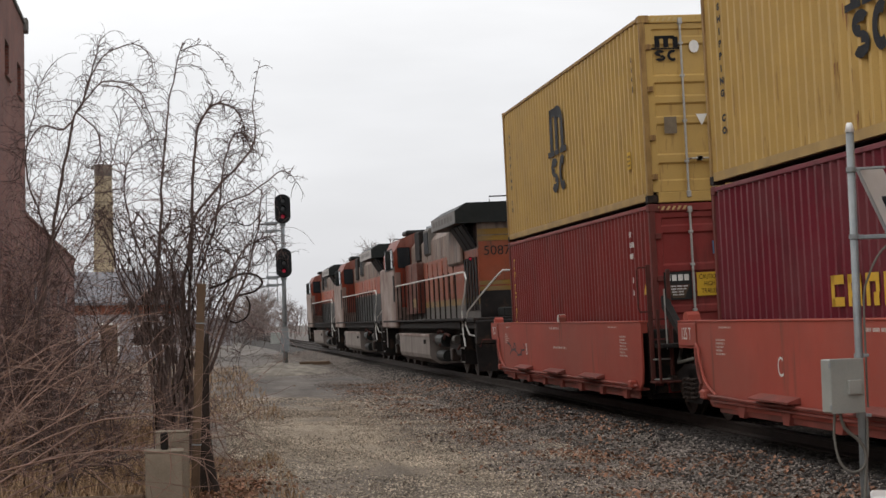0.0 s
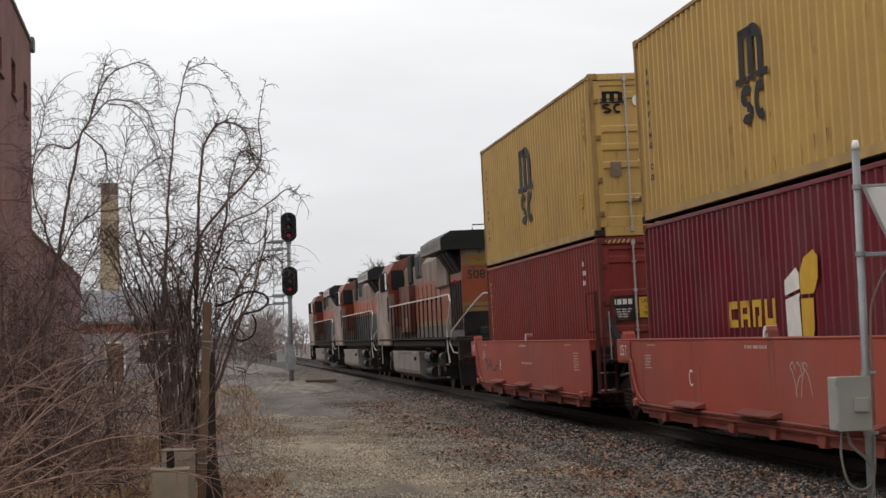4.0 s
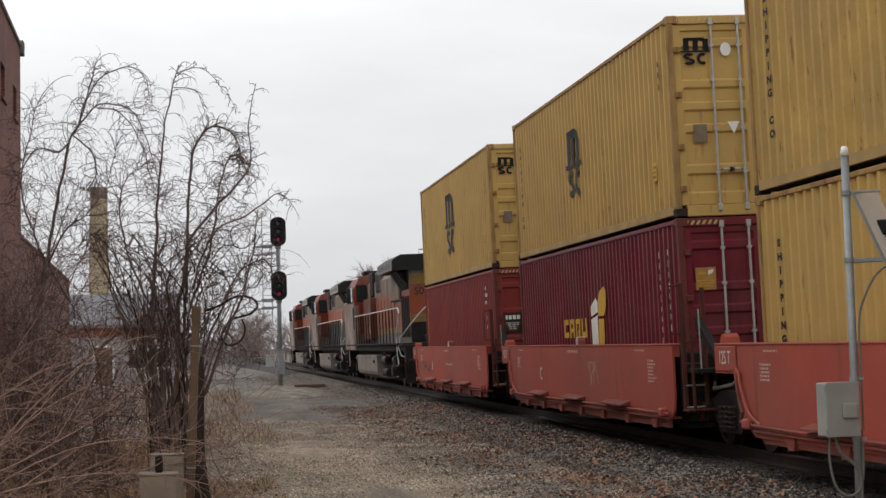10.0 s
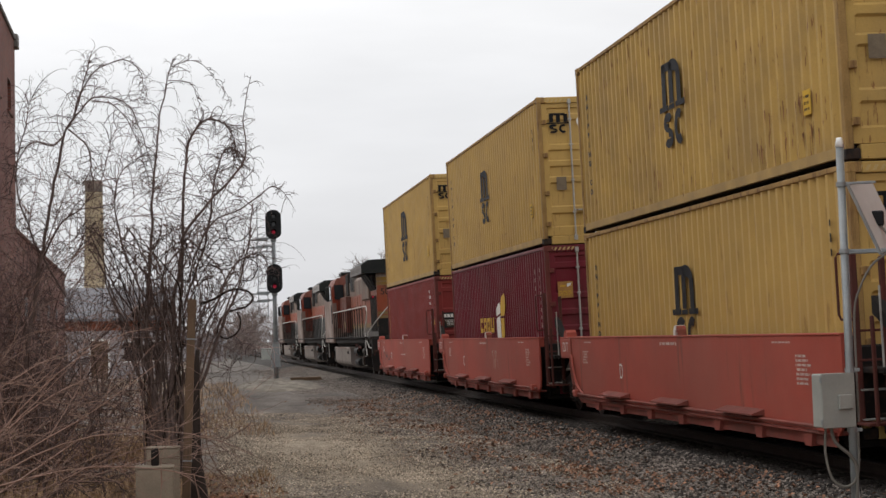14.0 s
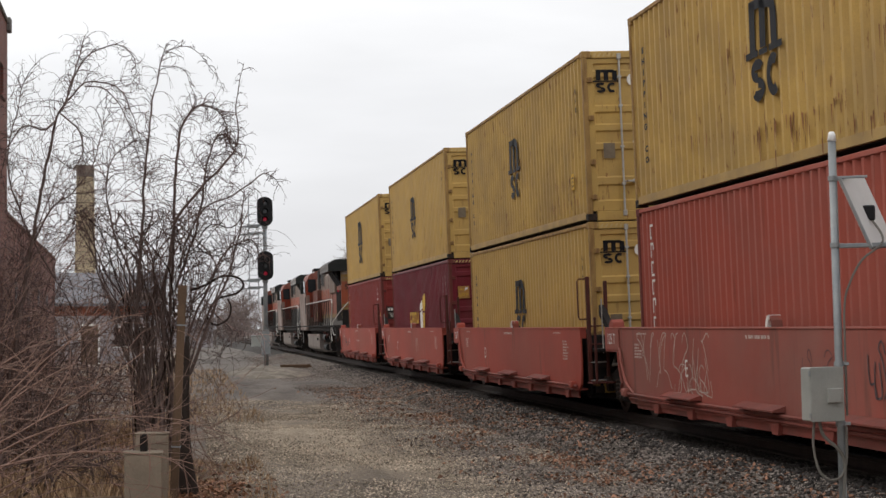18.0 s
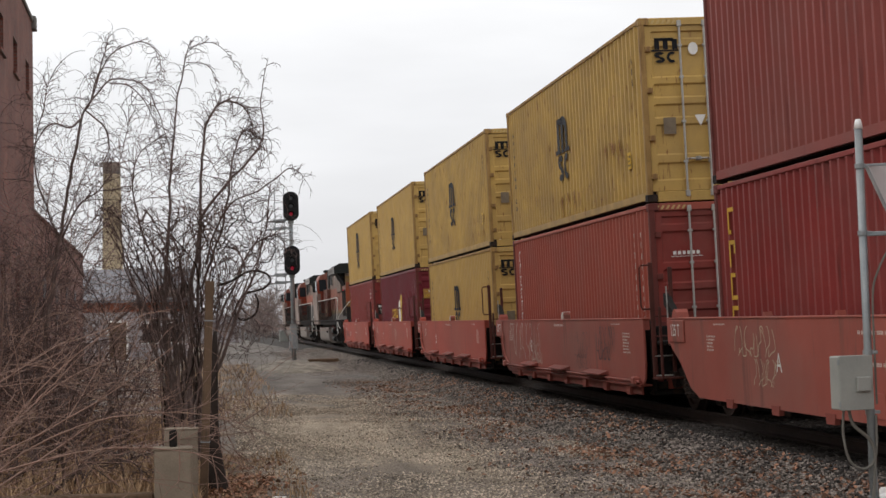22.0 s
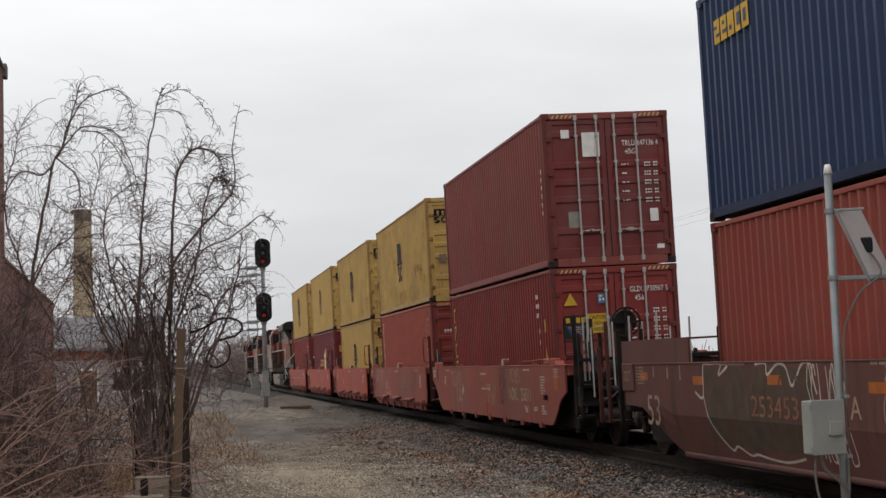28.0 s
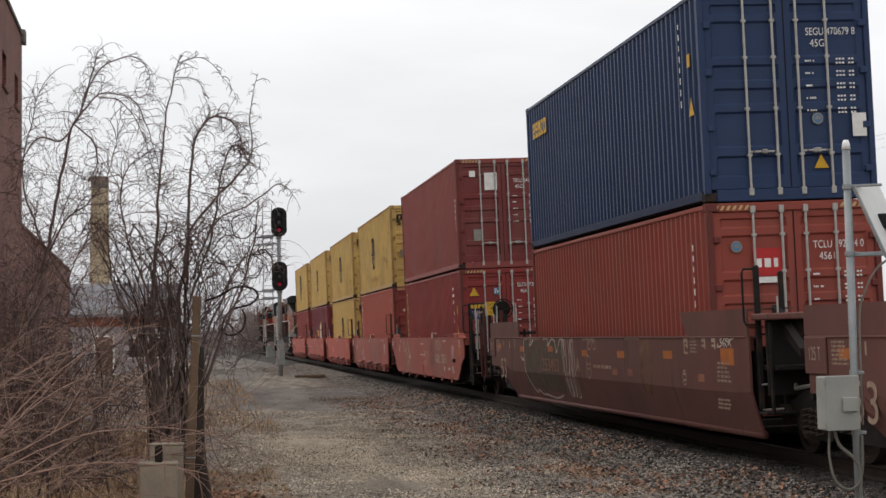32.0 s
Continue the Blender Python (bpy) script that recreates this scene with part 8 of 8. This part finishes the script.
def buildings():
    b = thing("brick_building", "tall old red brick building with a stone coping", "building", m=Matrix.Translation((-4.33, 42.5, GROUND_Z)) @ Matrix.Rotation(radians(1.5), 4, "Z"))
    # long wall towards the track, built round its window openings
    wall = Shape()
    tops = [(-2.2, -1.2), (-5.4, -4.4), (-8.6, -7.6), (-11.8, -10.8)]
    edges = [-24.0] + sorted([e for t in tops for e in t]) + [0.0]
    for i in range(0, len(edges), 2):
        wall.box(-0.4, 0.0, edges[i], edges[i + 1], -0.2, 9.3)
    for lo, hi in tops:
        for z0, z1 in ((-0.2, 1.2), (3.1, 7.35), (8.1, 9.3)):
            wall.box(-0.4, 0.0, lo, hi, z0, z1)
    part("wall", wall, old_brick, b)
    part("end_wall", Shape().box(-14, -0.4, -0.4, 0.0, -0.2, 9.3), old_brick, b)
    part("end_wall", Shape().box(-14, -0.4, -24.0, -23.6, -0.2, 9.3), old_brick, b)
    part("back_wall", Shape().box(-14.4, -14, -24.0, 0.0, -0.2, 9.3), old_brick, b)
    part("coping", Shape().box(-0.5, 0.05, -24.1, 0.04, 9.3, 9.40, 0.02).box(-0.10, 0.10, -0.3, 0.12, 9.12, 9.46, 0.02), coping_stone, b, "weathered stone coping")
    part("roof", Shape().box(-14, -0.4, -23.6, -0.4, 8.9, 9.05), slate, b)
    for lo, hi in tops:
        for z0, z1 in ((1.2, 3.1), (7.35, 8.1)):
            w = part("window", Shape().box(-0.20, -0.12, lo, hi, z0, z1), boarded, b, "boarded-up recessed window")
            part("sill", Shape().box(-0.25, 0.06, lo - 0.08, hi + 0.08, z0 - 0.08, z0, 0.01), old_brick, w)
            part("glazing_bar", Shape().box(-0.12, -0.10, (lo + hi) / 2 - 0.03, (lo + hi) / 2 + 0.03, z0, z1).box(-0.12, -0.10, lo, hi, (z0 + z1) / 2 - 0.03, (z0 + z1) / 2 + 0.03), old_wood, w)
    a = thing("brick_annex", "low red brick annex with a worn roof edge", "building", m=Matrix.Translation((-4.5, 42.9, GROUND_Z)) @ Matrix.Rotation(radians(1.9), 4, "Z"))
    part("wall", Shape().box(-7, 0.0, 0.0, 31, -0.2, 4.75), old_brick, a)
    part("roof_edge", Shape().box(-7.05, 0.05, -0.05, 31.05, 4.75, 4.86, 0.02), old_brick, a)
    for y in (5, 11, 17, 23):
        w = part("window", Shape().box(-0.02, 0.012, y, y + 1.1, 1.4, 3.2), dark_glass, a)
        part("sill", Shape().box(0.0, 0.10, y - 0.1, y + 1.2, 1.28, 1.4), concrete, w)
    s = thing("low_shed", "low pale-walled shed with a grey roof", "shed", m=Matrix.Translation((-4.0, 92, GROUND_Z)))
    part("wall", Shape().box(-3.2, 2.6, 0, 9, -0.3, 3.05), pale_wall, s)
    part("brick_band", Shape().box(-3.2, 2.62, -0.03, 0.0, 2.55, 3.25), surface("red_tile_band", (0.26, 0.10, 0.065), 0.9, vary=0.2, scale=1.5), s)
    part("roof", Shape().prism([(-0.4, 3.2), (5.0, 5.0), (9.4, 3.6), (9.4, 3.4), (-0.4, 3.05)], "x", -3.5, 2.8), slate, s, "grey sheet roof")
    part("gable_panel", Shape().box(0.6, 2.78, -0.05, -0.03, 3.3, 3.75), sooty_brick, s)
    d = part("door", Shape().box(-1.55, -0.65, -0.06, -0.01, -0.2, 2.0), old_wood, s, "dark brown door")
    part("frame", Shape().box(-1.65, -1.55, -0.08, 0, -0.2, 2.1).box(-0.65, -0.55, -0.08, 0, -0.2, 2.1).box(-1.65, -0.55, -0.08, 0, 2.0, 2.1), white_mark, d)
    for x in (0.2, 1.5):
        w = part("window", Shape().box(x, x + 0.8, -0.03, -0.005, 0.9, 1.9), dark_glass, s)
        for z in (0.83, 1.9):
            part("frame", Shape().box(x - 0.06, x + 0.86, -0.05, -0.006, z, z + 0.07), white_mark, w)
    c = thing("chimney_stack", "tall square buff brick chimney with a dark top", "chimney", m=Matrix.Translation((-6.35, 110, GROUND_Z)))
    part("shaft", Shape().add([(-0.72, -0.72, 0), (0.72, -0.72, 0), (0.72, 0.72, 0), (-0.72, 0.72, 0), (-0.52, -0.52, 11.5), (0.52, -0.52, 11.5), (0.52, 0.52, 11.5), (-0.52, 0.52, 11.5)], [(0, 1, 5, 4), (1, 2, 6, 5), (2, 3, 7, 6), (3, 0, 4, 7)]), buff_wall, c)
    part("top", Shape().box(-0.54, 0.54, -0.54, 0.54, 11.5, 12.25, 0.03), sooty_brick, c, "soot-dark chimney top")
    h = thing("far_shed", "small pale shed far beyond the path", "shed", m=Matrix.Translation((0.2, 175, GROUND_Z - 0.3)))
    part("wall", Shape().box(-2.5, 2.5, 0, 4, -0.3, 2.0), pale_wall, h)
    part("roof", Shape().prism([(-0.3, 2.0), (2.0, 3.0), (4.3, 2.0)], "x", -2.8, 2.8), slate, h)


buildings()


# ---- the far distance ----
def far_tree(x, y, height, wide, seed, material, label, group="far trees"):
    t = thing("bare_tree", label, "tree", group, Matrix.Translation((x, y, GROUND_Z - 0.5)))
    tw = Twigs(seed)
    g = tw.rng
    trunk = smooth_path([(0, 0, -0.2), (g.gauss(0, 0.1), 0, height * 0.3), (g.gauss(0, 0.3), 0, height * 0.62), (g.gauss(0, 0.3), 0, height * 0.92)], 4)
    part("trunk", Shape().tube(trunk, height * 0.018, 6, height * 0.004), bark, t)
    for i in range(3, len(trunk) - 1):
        for _ in range(4):
            limb = tw.grow(trunk[i], Vector((g.gauss(0, 1), g.gauss(0, 1), g.uniform(0.3, 1.0))), wide * g.uniform(0.5, 1.0), height * 0.007, 0.06, -0.02, 6, 4)
            for _ in range(6):
                k = g.randrange(2, len(limb) - 1)
                sub = tw.grow(limb[k], (limb[k + 1] - limb[k]).normalized() + Vector((g.gauss(0, 0.6), g.gauss(0, 0.6), g.gauss(0.2, 0.5))), wide * g.uniform(0.25, 0.5), height * 0.0035, 0.1, 0.0, 5, 3)
                for _ in range(3):
                    j = g.randrange(1, len(sub) - 1)
                    tw.grow(sub[j], (sub[j + 1] - sub[j]).normalized() + Vector((g.gauss(0, 0.6), g.gauss(0, 0.6), g.gauss(0.2, 0.5))), wide * g.uniform(0.12, 0.3), height * 0.0022, 0.1, 0.0, 4, 3)
    tagged(part("crown", tw.mesh("crown", material), material, t), kind="stuff")


far_twig = surface("far_grey_twigs", (0.21, 0.165, 0.15), 0.9, vary=0.2, scale=2, pieces=0.3)
far_tree(26.2, 258, 14.0, 5.0, 51, far_twig, "distant pale grey leafless tree beyond the track")
far_tree(25.0, 264, 12.5, 4.5, 52, far_twig, "distant pale grey leafless tree beyond the track")
for i, (x, y, h) in enumerate(((3.2, 190, 4.6), (2.4, 170, 3.4), (4.4, 172, 3.8), (5.4, 178, 4.2), (6.2, 186, 4.6), (0.2, 168, 3.0), (5.0, 205, 5.2), (6.6, 215, 6.0), (8.3, 232, 5.5), (1.2, 180, 3.6), (-1.2, 176, 4.0), (-4.0, 185, 5.0), (10.5, 240, 5.5), (13.0, 250, 5.0))):
    far_tree(x, y, h, h * 0.55, 60 + i, far_twig, "distant leafless tree in a row at the end of the path")


def far_woods():
    """A hazy line of woods on the horizon all round."""
    tw = Twigs(77)
    g = tw.rng
    for i in range(520):
        a = radians(-60 + 150 * i / 520 + g.uniform(-0.1, 0.1))
        d = g.uniform(300, 420)
        p = Vector((d * math.sin(a), d * math.cos(a), GROUND_Z - 1.0))
        for _ in range(5):
            tw.grow(p + Vector((g.uniform(-2, 2), 0, 0)), Vector((g.gauss(0, 0.25), 0, 1)), g.uniform(3.0, 7.0), 0.16, 0.03, 0.0, 3, 3)
    tagged(new("far_woods", tw.mesh("far_woods", far_twig)), "hazy grey leafless woods on the horizon", "woods", kind="stuff")


far_woods()


def utility_pole():
    p = thing("utility_pole", "tall grey wooden utility pole with a crossarm and insulators", "utility pole", m=Matrix.Translation((28.3, 85.0, GROUND_Z)))
    part("shaft", Shape().tube([(0.12, 0, -0.3), (0, 0, 9.95)], 0.17, 10, 0.11), old_wood, p, smooth=True)
    part("crossarm", Shape().box(-1.05, 1.05, -0.06, 0.06, 9.35, 9.50, 0.01), old_wood, p)
    for sx in (-1, 1):
        part("brace", Shape().tube([(sx * 0.62, -0.07, 9.36), (0, -0.12, 8.85)], 0.025, 5), galvanised, p)
        for x in (0.35, 0.95):
            part("insulator", Shape().tube([(sx * x, 0, 9.5), (sx * x, 0, 9.72)], 0.05, 8, 0.03), concrete, p)
        part("side_insulator", Shape().tube([(0, -0.1, 8.0), (sx * 0.45, -0.15, 8.35)], 0.03, 6).tube([(sx * 0.45, -0.15, 8.3), (sx * 0.52, -0.15, 8.55)], 0.05, 6), grimy, p)
    wire = Shape()
    for x, z in ((-0.95, 9.72), (0.95, 9.72), (-0.35, 9.72)):
        wire.tube([(x + 0.02 * (k - 4), (k - 4) * 18, z + 0.9 * ((k - 4) / 4) ** 2 * 0.6) for k in range(9)], 0.005, 4)
    tagged(part("wires", wire, cable, p), kind="stuff")
    part("guy_wire", Shape().tube([(-0.1, -0.1, 8.0), (-1.6, -1.5, 0.2)], 0.008, 4), cable, p)


utility_pole()


# ---- motion: the train pulls away along the track ----
def motions():
    times = [0.5 * i for i in range(len(TRAVEL))]
    for ob, offset, height in MOVING:
        walk(ob, [(t, on_track(s + offset, 0, height)) for t, s in zip(times, TRAVEL)])
    reach = TRAVEL[-1] - TRAVEL[0]
    for radius in sorted({r for _, _, r in WHEELS}):
        steps = int(math.ceil(reach / radius / radians(80)))
        marks = [reach * i / steps for i in range(steps + 1)]
        rows = [(float(np.interp(TRAVEL[0] + d, TRAVEL, times)), -d / radius) for d in marks]
        for ob, at, r in WHEELS:
            if r == radius:
                walk(ob, [(t, Matrix.Translation(at) @ Matrix.Rotation(a, 4, "X")) for t, a in rows])


motions()
